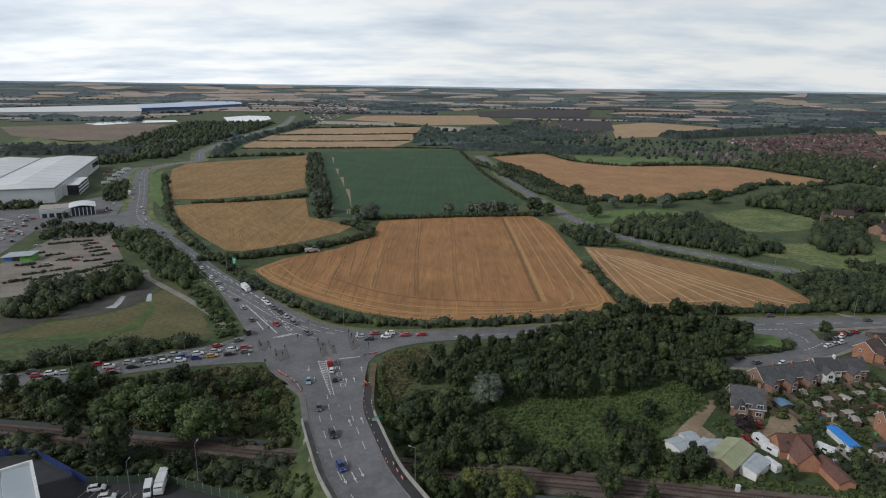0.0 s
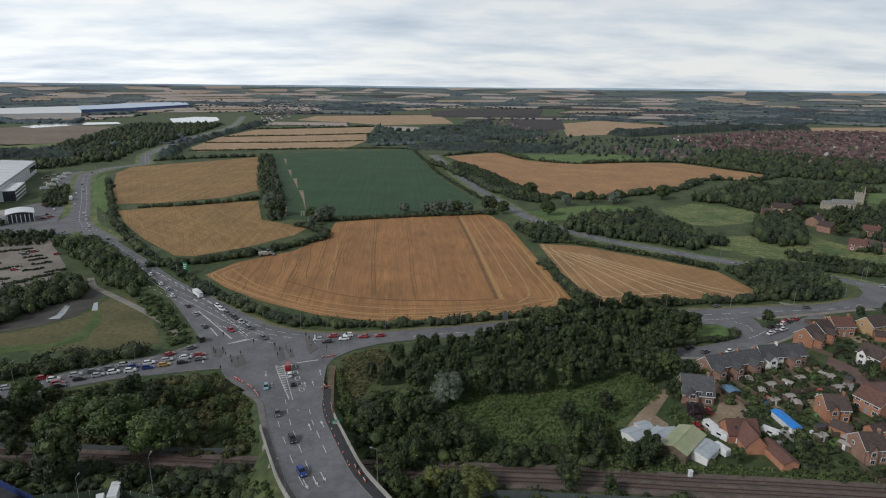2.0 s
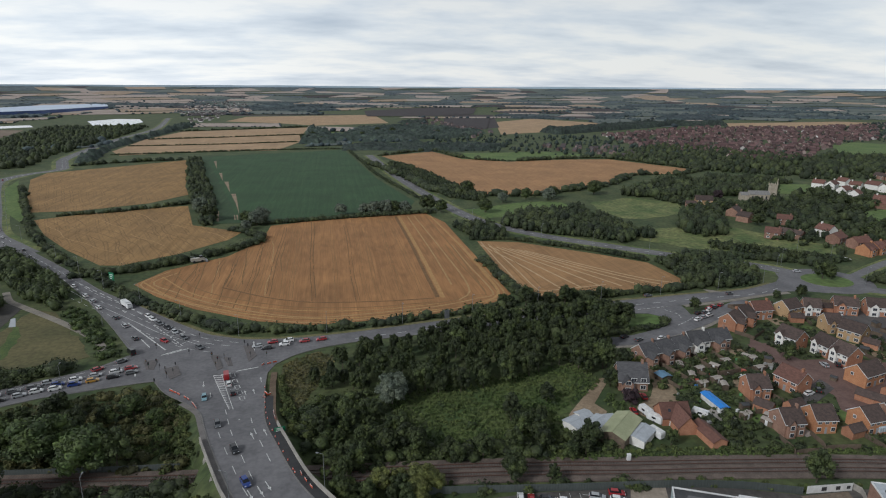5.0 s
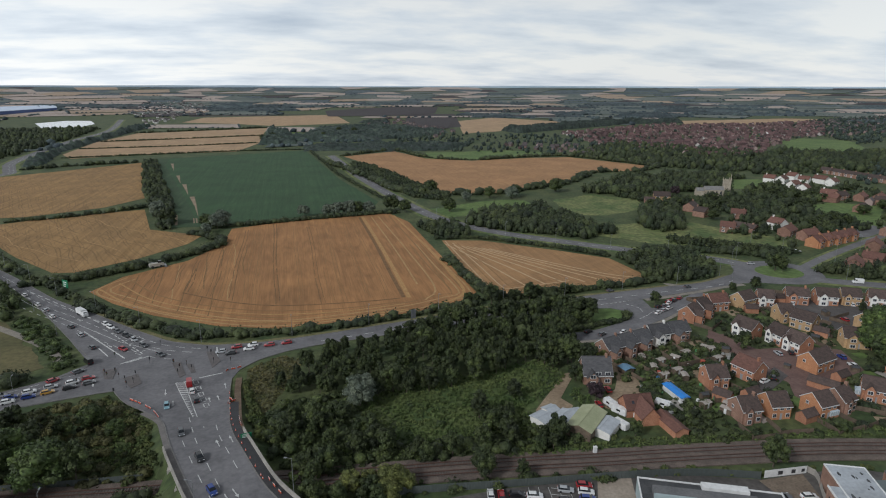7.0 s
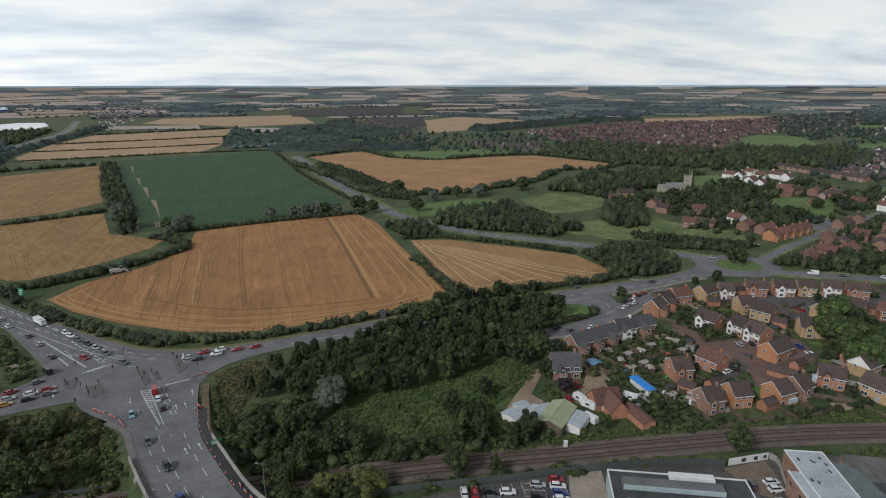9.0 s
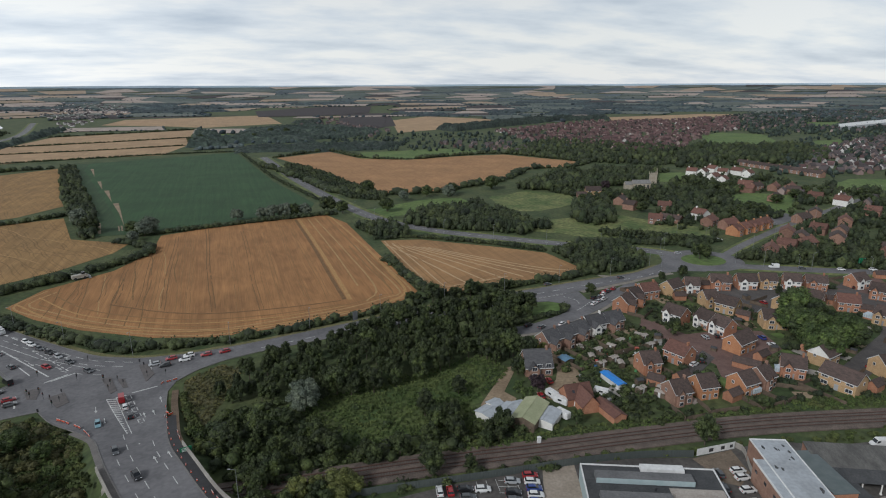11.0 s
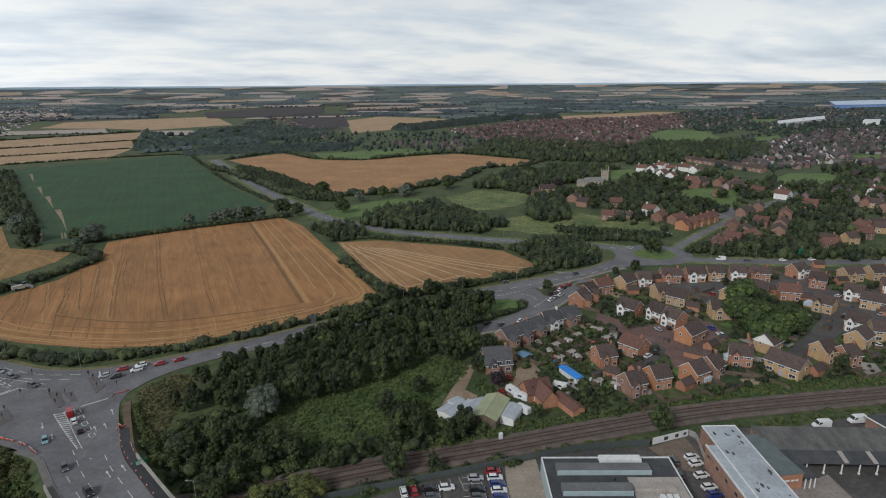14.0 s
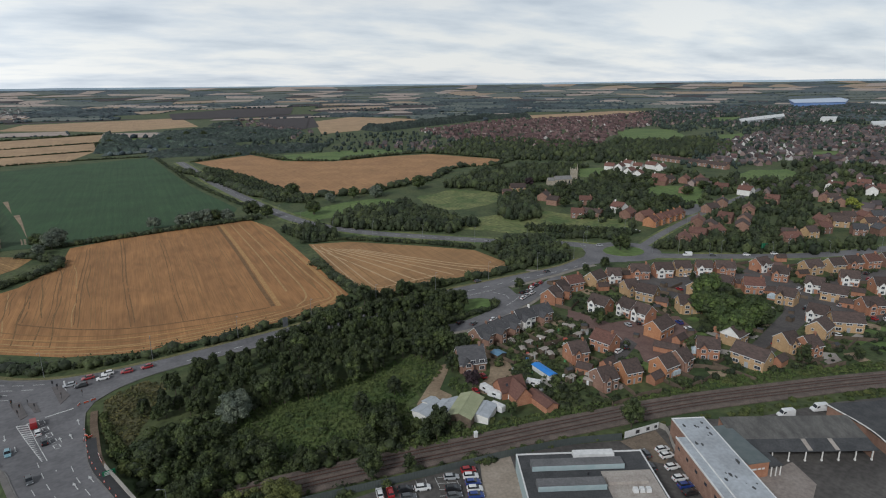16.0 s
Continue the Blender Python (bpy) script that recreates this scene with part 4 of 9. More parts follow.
# weeds and brambles on both banks of the ramp, and a strip of bare soil
BANK_LEAF = material("bank_weeds", (0.046, 0.072, 0.020), (0.088, 0.106, 0.034), 0.12, 0.9, island=0.25, tint=0.25)
rng = random.Random(19)
blobs = []
for edge, out in ((S_WEST, -1), (S_EAST, 1)):
    e = [p for p in smooth_line(edge, 1.6) if 112 < p.y < 200 and not (136 < p.y < 152)]
    for i, p in enumerate(e[:-1]):
        t = (e[i + 1] - p).normalized()
        r = rise(p.x, p.y)
        s = Vector((-t.y, t.x)) * out
        for _ in range(3):
            f = rng.uniform(0.15, 1.0)
            d = 2.6 + (1.4 + r * 1.7) * f if out < 0 else 4.6 + (1.0 + r * 1.7) * f
            h = rng.uniform(0.4, 1.5)
            blobs.append((p.x + s.x * d, p.y + s.y * d, r * (1 - f) * 0.85 + h * 0.3, h * 0.9, h * 0.7))
setting("bank_scrub", foliage("bank_scrub", blobs, BANK_LEAF, 0.4, 34, 20), None, "green weeds and brambles on the ramp banks", "scrub", "stuff")
setting("bare_soil", ribbon(Geo(), [p for p in S_EAST[:6]], -3.6, -1.5, 0.24, 4, 0.3, rise), material("fresh_soil", (0.105, 0.07, 0.045), (0.15, 0.105, 0.07), 0.3, 0.95, fine=0.25), "bare brown soil strip beside the footway", "soil")

# ---- railway ----
RAIL = [(-260, 171), (-129, 155), (-77, 148), (-37, 143), (28, 136), (51, 133), (76, 129), (104, 125), (144, 118), (185, 107), (221, 96), (320, 62)]
setting("ballast", ribbon(Geo(), RAIL, -5.2, 5.2, 0.35, 6, 0.6), BALLAST, "brown stone railway ballast", "railway bed")
sleepers, rails = Geo(), Geo()
for off in (-1.9, 1.9):
    ctr = offset(RAIL, off)
    for s in (-0.75, 0.75):
        ribbon(rails, [p[:2] for p in offset(RAIL, off + s)], -0.13, 0.13, 0.72, 6, 0.2)
    dens = smooth_line([p[:2] for p in ctr], 0.75)
    for a, b in zip(dens, dens[1:]):
        if -140 < a.x < 260:
            d = (b - a).normalized() * 0.14
            s = Vector((-d.y, d.x)).normalized() * 1.3
            c = [a - d - s, a - d + s, a + d + s, a + d - s]
            sleepers.add([(*p, 0.50) for p in c] + [(*p, 0.33) for p in c], [(0, 3, 2, 1), (0, 1, 5, 4), (1, 2, 6, 5), (2, 3, 7, 6), (3, 0, 4, 7)])
setting("railway_sleepers", sleepers, SLEEPER, "grey-brown railway sleepers under both tracks", "sleepers", "stuff")
setting("railway_rails", rails, RUST, "rusty steel rails of a double track", "rails", "stuff")

# ---- trees and hedges ----
kinds = [make_tree(11, 11, 9.5, LEAF, 20, 72, 0.34, 0.82), make_tree(12, 9, 8.5, LEAF, 19, 72, 0.34, 0.82), make_tree(13, 13, 9, LEAF, 21, 72, 0.34, 0.82), make_tree(14, 8, 8, LEAF, 17, 72, 0.34, 0.85), make_tree(15, 10, 7, LEAF, 17, 72, 0.34, 0.85)]
pale = [make_tree(21, 9.5, 9, LEAF_LIGHT, 16, 170, 0.3), make_tree(22, 8.5, 8, LEAF_LIGHT, 15, 170, 0.3)]
mid_green = make_tree(25, 10, 10, LEAF_MID, 26, 110, 0.3, 0.8)
tagged(mid_green, "fresh green broadleaf tree among the houses", "tree", "broadleaf trees")
mid_green.matrix_basis = pose(222, 160, 0)
silver = make_tree(23, 9.5, 10.5, LEAF_SILVER, 44, 110, 0.26, 0.62)
purple = make_tree(24, 6, 6, LEAF_PURPLE, 10, 120, 0.28)
for k in kinds:
    tagged(k, "leafy green broadleaf tree in full leaf", "tree", "broadleaf trees")
for k in pale:
    tagged(k, "yellow-green willow-like tree beside the railway", "tree", "pale trees")
tagged(silver, "silver-grey leaved round tree in the wood", "tree")
tagged(purple, "dark purple-leaved tree beside a house", "tree")
silver.matrix_basis = pose(14.8, 174.5, 0) @ Matrix.Scale(1.12, 4)
purple.matrix_basis = pose(91, 160, 0)
BELT_N = [(-12, 192), (0, 213), (18, 218), (44, 226), (75, 231), (102, 233), (112, 228), (106, 205), (83, 184), (71, 186), (40, 176), (30, 176), (24, 172), (14, 172), (7, 182)]
BELT_S = [(-14, 172), (6, 167), (20, 165), (22, 152), (28, 142), (8, 142), (-7, 147)]
SW = [(-140, 174), (-120, 184), (-103, 186), (-87, 187), (-69, 185), (-66, 165), (-50, 154), (-59, 152), (-93, 157), (-127, 161)]
NEAR_WOODS = ((BELT_N, 6.1, 1.0), (BELT_S, 5.8, 1.0), (SW, 8.5, 0.75), ([(17, 141), (32, 143), (47, 147), (62, 160), (60, 145), (70, 140), (68, 135), (38, 139)], 6, 0.75),
              ([(-9, 133), (8, 131), (22, 129), (24, 122), (-4, 121)], 6, 0.7), ([(-120, 146), (-60, 139), (-40, 137), (-40, 132), (-88, 136)], 8, 0.4),
              ([(195, 141), (203, 155), (216, 172), (234, 180), (241, 168), (226, 152), (206, 136)], 6.5, 0.9))
LEFT_WOODS = ([(-131, 302), (-128, 283), (-147, 301), (-184, 345), (-221, 389), (-197, 390), (-152, 336)], [(-193, 245), (-199, 276), (-188, 290), (-170, 311), (-153, 293), (-152, 284), (-165, 263), (-172, 240)])
for i, poly in enumerate(LEFT_WOODS):
    woodland("woodland", poly, 3.4, 3.5, 8, "dense dark trees beside the main road", LEAF, 0.55, 34, 180 + i, wide=0.45)
rng = random.Random(5)
spare = list(kinds)
for poly, gap, keep in NEAR_WOODS:
    for x, y in scatter(poly, gap, 3, keep):
        m = pose(x, y, 0, 0, 0, rng.uniform(0, 360)) @ Matrix.Scale(rng.uniform(0.52, 0.92) * (1.3 if poly is SW else 1.65 if poly[0][0] == 195 else 1.0), 4) @ Matrix.Diagonal((1, 1, 1.16 if poly is BELT_N else 1.0, 1))
        k = rng.choice(kinds) if poly[0][0] != 195 or rng.random() < 0.4 else mid_green
        if k in spare:
            spare.remove(k)
            k.matrix_basis = m
        else:
            copy_thing(k, m)
for x, y, wide, high, fresh in ((-82.8, 159.8, 1.75, 1.35, 1), (-68.7, 152.1, 1.55, 1.30, 1), (-120.0, 181.8, 1.00, 0.90, 1), (-87.8, 139.6, 1.45, 1.50, 0), (-113.5, 159.1, 1.10, 0.90, 0), (-65.8, 181.7, 0.80, 0.70, 1), (-125.0, 167.0, 1.20, 1.00, 0), (-97.7, 166.6, 1.20, 1.00, 1), (-57.2, 174.3, 0.60, 0.55, 1), (-102.0, 161.9, 0.90, 0.80, 1)):
    copy_thing(mid_green if fresh else kinds[1], pose(x, y, 0, 0, 0, x * 7) @ Matrix.Diagonal((wide, wide, high, 1)) @ Matrix.Scale(1.0 if fresh else 1 / kinds[1].scale[0], 4))
SINGLES = [(-86.9, 137.8), (-70.0, 154.1), (-104.9, 150.5), (-101.0, 182.0), (-72.6, 158.6), (-122.2, 162.0), (57.1, 182.4), (55.7, 152.7), (17.0, 181.3)] + [(43.0, 131.0), (-1.3, 137.1), (52.6, 127.3)] + [(50.2, 158.4), (59.4, 156.8), (65.0, 167.2), (54.8, 145.6), (69.3, 141.7), (60.8, 136.1), (42.1, 131.3), (4.9, 152.5), (51.5, 150.7), (27.9, 143.4), (18.9, 145.8)] + [(86.3, 183.9), (93.9, 187.2), (94.6, 179.4), (90.4, 173.6), (86.3, 191.4), (92.9, 195.0), (109.3, 237.4), (117.5, 237.2), (121.6, 230.6), (118.0, 219.2), (112.5, 220.6), (107.6, 224.9), (102.3, 228.7)] + [(2.5, 142.4), (42.8, 129.1), (55.9, 149.1), (-6.7, 188.1), (100.6, 185.8), (209.5, 241.6), (224.6, 243.2), (161.6, 235.4), (166.7, 181.9), (92.3, 137.6), (120.9, 115.3), (154.2, 123.8), (204.4, 115.7), (227.0, 108.7), (261, 264.5), (247.3, 202.5), (395.2, 227.4)]
for i, (x, y) in enumerate(SINGLES):
    k = rng.choice(kinds)
    copy_thing(k, pose(x, y, 0, 0, 0, rng.uniform(0, 360)) @ Matrix.Scale((1.0, 0.7, 0.85, 0.6)[i % 4], 4))
# trees hiding the main road on its south side, and smaller ones on the field hedge
ROADSIDE = [(20, 219), (26, 221), (31, 222), (36, 224), (41, 225), (46, 226.5), (51, 228), (56, 228.5), (62, 229.5), (68, 230.5), (74, 231), (80, 232), (86, 232.5), (92, 233), (98, 234), (104, 234.5), (111, 234.5), (117, 233.5), (122, 231), (123, 225.5), (116, 226.5), (110, 229), (90, 187), (95.5, 187.5), (85, 188.5), (99.5, 183.5)]
for i, (x, y) in enumerate(ROADSIDE):
    copy_thing(kinds[(0, 3, 1, 4)[i % 4]], pose(x, y, 0, 0, 0, 50 * i) @ Matrix.Scale((0.9, 1.05, 0.85, 0.95)[i % 4] * min(0.95, max(0.45, 0.45 + (x - 30) / 50)), 4) @ Matrix.Scale(1 / kinds[(0, 3, 1, 4)[i % 4]].scale[0], 4))
for i, (x, y) in enumerate([(75, 256), (79.2, 256), (86, 254), (91, 257), (97.4, 256.5), (106, 255.5), (111, 258), (119, 258), (125.5, 258.5), (130, 259)]):
    copy_thing(kinds[(1, 3)[i % 2]], pose(x, y, 0, 0, 0, 80 * i) @ Matrix.Scale((0.6, 0.55, 0.95, 0.5, 0.55, 0.95, 0.6, 0.5, 0.6, 0.5)[i] / kinds[(1, 3)[i % 2]].scale[0], 4))
spots = [(17.6, 130.6), (8.0, 132.5)] + [(16.7, 125.6), (21.6, 129.8)] + [(19.5, 130.9), (12.3, 132.8)] + [(107.7, 185.9)]
pale[0].matrix_basis = pose(*spots[0], 0) @ Matrix.Scale(0.72, 4)
pale[1].matrix_basis = pose(*spots[1], 0) @ Matrix.Scale(0.68, 4)
for i, (x, y) in enumerate(spots[2:]):
    copy_thing(pale[i % 2], pose(x, y, 0, 0, 0, 70 * i) @ Matrix.Scale(0.9 if y < 170 else 0.6, 4))

# undergrowth near by, as loose scrub
SCRUB_LEAF = material("scrub_leaf", (0.046, 0.056, 0.018), (0.094, 0.094, 0.036), 0.09, 0.85, island=0.25, tint=0.35)
DRY_BANK = material("dry_bank_weeds", (0.072, 0.080, 0.028), (0.125, 0.115, 0.048), 0.15, 0.95, fine=0.4, grain=1.2, island=0.25, tint=0.25)
SCRUB = (([(-18, 172), (-8, 183), (7, 182), (17, 168), (22, 152), (28, 142), (-7, 145), (-15, 155)], 3.0, 1.2, 3.4, 0.95),
         ([(-14, 188), (7, 182), (17, 166), (26, 176), (40, 176), (71, 186), (86, 190), (80, 165), (62, 146), (28, 142), (-7, 145), (-17, 160), (-20, 176)], 3.2, 0.4, 1.5, 0.38),
         ([(-150, 176), (-128, 183), (-100, 194), (-75, 199), (-63, 196), (-56, 188), (-49, 178), (-45, 168), (-43, 156), (-46, 149), (-90, 156), (-150, 163)], 2.6, 0.6, 2.2, 0.97), ([(-135, 152), (-60, 143), (-36, 138), (-31, 128), (-54, 132), (-90, 135), (-112, 145), (-135, 146)], 2.7, 1.2, 3.8, 1.0),
         ([(-10, 139), (30, 131), (80, 123), (80, 120), (28, 127), (-5, 118)], 3.2, 0.8, 2.4, 0.7), ([(-6.1, 144.6), (12.7, 145.8), (32.0, 147.8), (47.8, 147.6), (66.4, 146.2), (80.3, 142.1), (81.8, 135.9), (69.1, 137.5), (48.6, 139.0), (33.6, 139.7), (12.4, 140.7), (-5.9, 140.3)], 2.9, 1.0, 3.6, 0.95), ([(43.0, 138.3), (52.7, 137.1), (78.9, 134.0), (107.3, 129.9), (149.6, 123.3), (192.3, 112.0), (229.3, 100.7), (235.7, 104.0), (198.7, 116.3), (178.3, 123.9), (152.3, 125.8), (130.1, 129.1), (110.6, 133.9), (90.8, 136.9), (73.0, 141.0), (54.5, 141.4)], 2.6, 0.9, 2.9, 0.97),
         ([(52.1, 127.7), (73.1, 124.3), (99.7, 120.2), (116.0, 114.1), (137.1, 112.0), (156.4, 106.9), (178.0, 102.5), (212.9, 92.2), (207.2, 89.2), (190.5, 95.3), (156.6, 103.0), (143.8, 109.2), (130.1, 112.2), (114.7, 112.8), (81.7, 121.5)], 2.4, 0.7, 2.2, 0.97), ([(-122, 290), (-107, 269), (-86, 235), (-82, 226), (-92, 224), (-104, 250), (-124, 278)], 2.8, 0.8, 2.4, 0.97),
         ([(-165, 196), (-141, 207), (-126, 217), (-109, 217), (-94, 219), (-110, 210), (-133, 201), (-165, 190)], 3.6, 2.5, 6.0, 1.0), ([(-8, 180), (-2, 208), (-8, 218), (-21, 211), (-23, 195), (-21, 180), (-18, 168), (-12, 165)], 2.6, 0.5, 1.5, 0.8))
YARD_WAY = [(94, 180), (88, 176), (78, 167.5), (66, 160), (68, 153), (78, 151), (84, 158), (84, 165), (91, 172)]
for i, (poly, gap, low, high, keep) in enumerate(SCRUB):
    low, high, keep = {1: (0.4, 1.6, 0.10), 6: (0.3, 1.3, 0.9), 7: (0.4, 1.5, 0.9), 10: (0.3, 1.1, 0.13)}.get(i, (low, high, keep))
    me = foliage("scrub", bush_blobs([q for q in scatter(poly, gap, 40 + i, keep) if not inside(q, YARD_WAY)], low, high, i, 0.9), (LEAF, LEAF_MID, SCRUB_LEAF, LEAF, LEAF, LEAF, BANK_LEAF, BANK_LEAF, LEAF_MID, LEAF, DRY_BANK)[i], 0.32 if i != 9 else 0.42, 47 if i != 9 else 100, 60 + i)
    setting("scrub", me, None, "tangled green bramble scrub and saplings", "scrub", "stuff")


BANK = [(-23, 197), (-21.5, 211), (-10, 219.5), (-2, 212), (-7, 200), (-11, 186), (-17, 170), (-20, 172)]
sheet("bank_grass", BANK, 0.06, DRY_BANK, "dry olive grass bank beside the junction", "grass")
setting("dry_grass", foliage("dry_grass", [(x, y, 0.15, 0.6, 0.35) for x, y in scatter(BANK, 1.5, 78)], DRY_BANK, 0.3, 14, 6, fill=0.25, tilt=1.0), None, "dry rough grass on the bank", "grass", "stuff")


def tufts():
    """Rough grass standing in the clearing and on the banks."""
    rng = np.random.default_rng(9)
    pts = []
    for poly, gap in (([(0, 178), (22, 181), (60, 188), (88, 194), (90, 150), (60, 140), (28, 142), (4, 148)], 1.75), ([(-66, 190), (-45, 178), (-40, 156), (-60, 158)], 1.6), ([(52.4, 136.3), (78.6, 133.5), (107.1, 129.6), (149.3, 123.0), (191.9, 111.7), (228.4, 100.2), (235.7, 104.0), (177.6, 123.3), (129.8, 128.9), (90.6, 136.6), (54.2, 140.6)], 1.7)):
        pts += [(x, y, 0.25, 0.7, 0.5) for x, y in scatter(poly, gap, 77) if not inside((x, y), YARD_WAY)]
    setting("rough_grass", foliage("rough_grass", pts, material("tall_grass", (0.056, 0.094, 0.026), (0.098, 0.128, 0.042), 0.07, 0.95, island=0.2, tint=0.2), 0.34, 20, 5, fill=0.25, tilt=1.0), None, "tall rough grass and weeds", "grass", "stuff")


tufts()
HEDGES = (("hedge", [(-310, 662), (-245, 524), (-214, 458), (-162, 374), (-121, 324), (-96, 291), (-56, 252), (-34, 244), (-10, 241), (16, 243), (48, 248), (74, 255), (88, 262)], 3.0, "dark green hedge between road and wheat"),
          ("hedge", [(-215, 507), (-173, 518), (-123, 548)], 3.0, "dark field hedge between two wheat fields"), ("hedge", [(-140, 335), (-110, 344), (-79, 366), (-58, 388), (-50, 402), (-58, 420), (-75, 436)], 4.0, "thick dark field hedge"),
          ("hedge", [(-70, 450), (-36, 455), (7, 464), (51, 472), (80, 474)], 3.2, "dark hedge between green crop and wheat"), ("hedge", [(-327, 829), (-278, 857), (-208, 880)], 4.5, "tall dark hedge beyond the wheat"),
          ("hedge", [(84, 335), (86, 300), (88, 268)], 3.4, "dark hedge between two wheat fields"), ("hedge", [(88, 262), (109, 260), (131, 262), (168, 264), (185, 268)], 3.8, "dark leafy hedge above the road"),
          ("hedge", [(90, 383), (118, 376), (160, 341), (182, 316)], 2.6, "low dark hedge along the bypass"), ("hedge", [(45, 806), (73, 690), (91, 592), (113, 558), (136, 545)], 5.5, "belt of dark trees beside the bypass"),
          ("hedge", [(24, 985), (40, 800), (50, 690), (76, 540)], 2.0, "thin hedge beside the green crop"), ("hedge", [(140, 548), (184, 536), (232, 562), (290, 590), (345, 650), (400, 648), (452, 678)], 5.5, "uneven dark tree belt edging the wheat"),
          ("hedge", [(216, 320), (234, 314.3), (245, 311), (251.5, 306.5), (260, 303), (269, 296), (280, 290)], 4.2, "dark leafy hedge above the bypass"), ("hedge", [(262, 332), (282, 312), (300, 296)], 3, "clipped dark hedge by the roundabout"), ("hedge", [(98, 218), (106, 216.4), (116, 216), (127, 218.8), (137.5, 220.8), (141, 226)], 2.1, "clipped green hedge beside the street"),
          ("hedge", [(66, 895), (154, 950), (184, 850), (238, 806), (325, 820), (392, 815), (455, 690)], 4.5, "dark hedge with trees round the wheat"), ("hedge", [(-340, 1222), (-200, 1260), (-62, 1310)], 2.2, "thin dark hedge across the stubble"),
          ("hedge", [(-338, 1090), (-200, 1105), (-62, 1140)], 1.8, "thin dark hedge across the stubble"), ("hedge", [(-330, 1430), (-60, 1548)], 4, "dark hedge behind the stubble"), ("hedge", [(-320, 955), (-90, 1000), (15, 1000)], 2.0, "low hedge with a track"))
for i, (name, pts, tall, text) in enumerate(HEDGES):
    far = pts[0][1] > 480
    hedge(name, pts, tall, text, gap=tall * (0.7 if far else 0.42), wild=0.5 if far else 0.34, mat=LEAF_DARK, leaf=0.55 if far else 0.34, count=10 if far else 38, seed=100 + i)
# tall silver-green trees on the hedge between the green crop and the wheat
tall = [make_tree(31, 14, 14, LEAF, 15, 90, 0.55), make_tree(32, 12, 13, LEAF_SILVER, 15, 90, 0.55)]
tagged(tall[0], "large dark green hedgerow tree", "tree", "hedgerow trees")
tagged(tall[1], "grey-green hedgerow tree between two fields", "tree", "hedgerow trees")
spots = [(-55.2, 459.6), (3.8, 478.6), (23.0, 475.4), (29.9, 475.8), (39.1, 476.4), (46.0, 476.9), (55.2, 477.5), (-58.3, 449.2), (74.4, 483.2), (84.7, 474.9), (121.0, 468.6), (-95.2, 472.2), (-109.7, 509.3), (172.2, 521.2), (197.7, 523.0), (247.6, 539.8), (124.1, 553.5)] + [(124.0, 560.9), (120.5, 469.5), (191.3, 514.2), (244.6, 535.9), (146.7, 509.1)] + [(258, 267)] + [(-53.7, 1158.6), (-38.1, 1216.9), (-20.0, 1136.3), (58.7, 1228.1), (98.0, 1351.3), (128.5, 1329.9), (201.0, 1366.8), (218.4, 1266.8)]
for i, (x, y) in enumerate(spots):
    k = tall[1] if i in (0, 1, 2, 3, 4, 6, 7, 12, 17, 19, 21) else tall[0]
    copy_thing(k, pose(x, y, 0, 0, 0, 50 * i) @ Matrix.Scale((0.95, 0.75, 0.8, 0.9)[i % 4], 4))
tall[0].matrix_basis = pose(-66, 452, 0) @ Matrix.Scale(0.75, 4)
tall[1].matrix_basis = pose(-64, 436, 0) @ Matrix.Scale(0.6, 4)
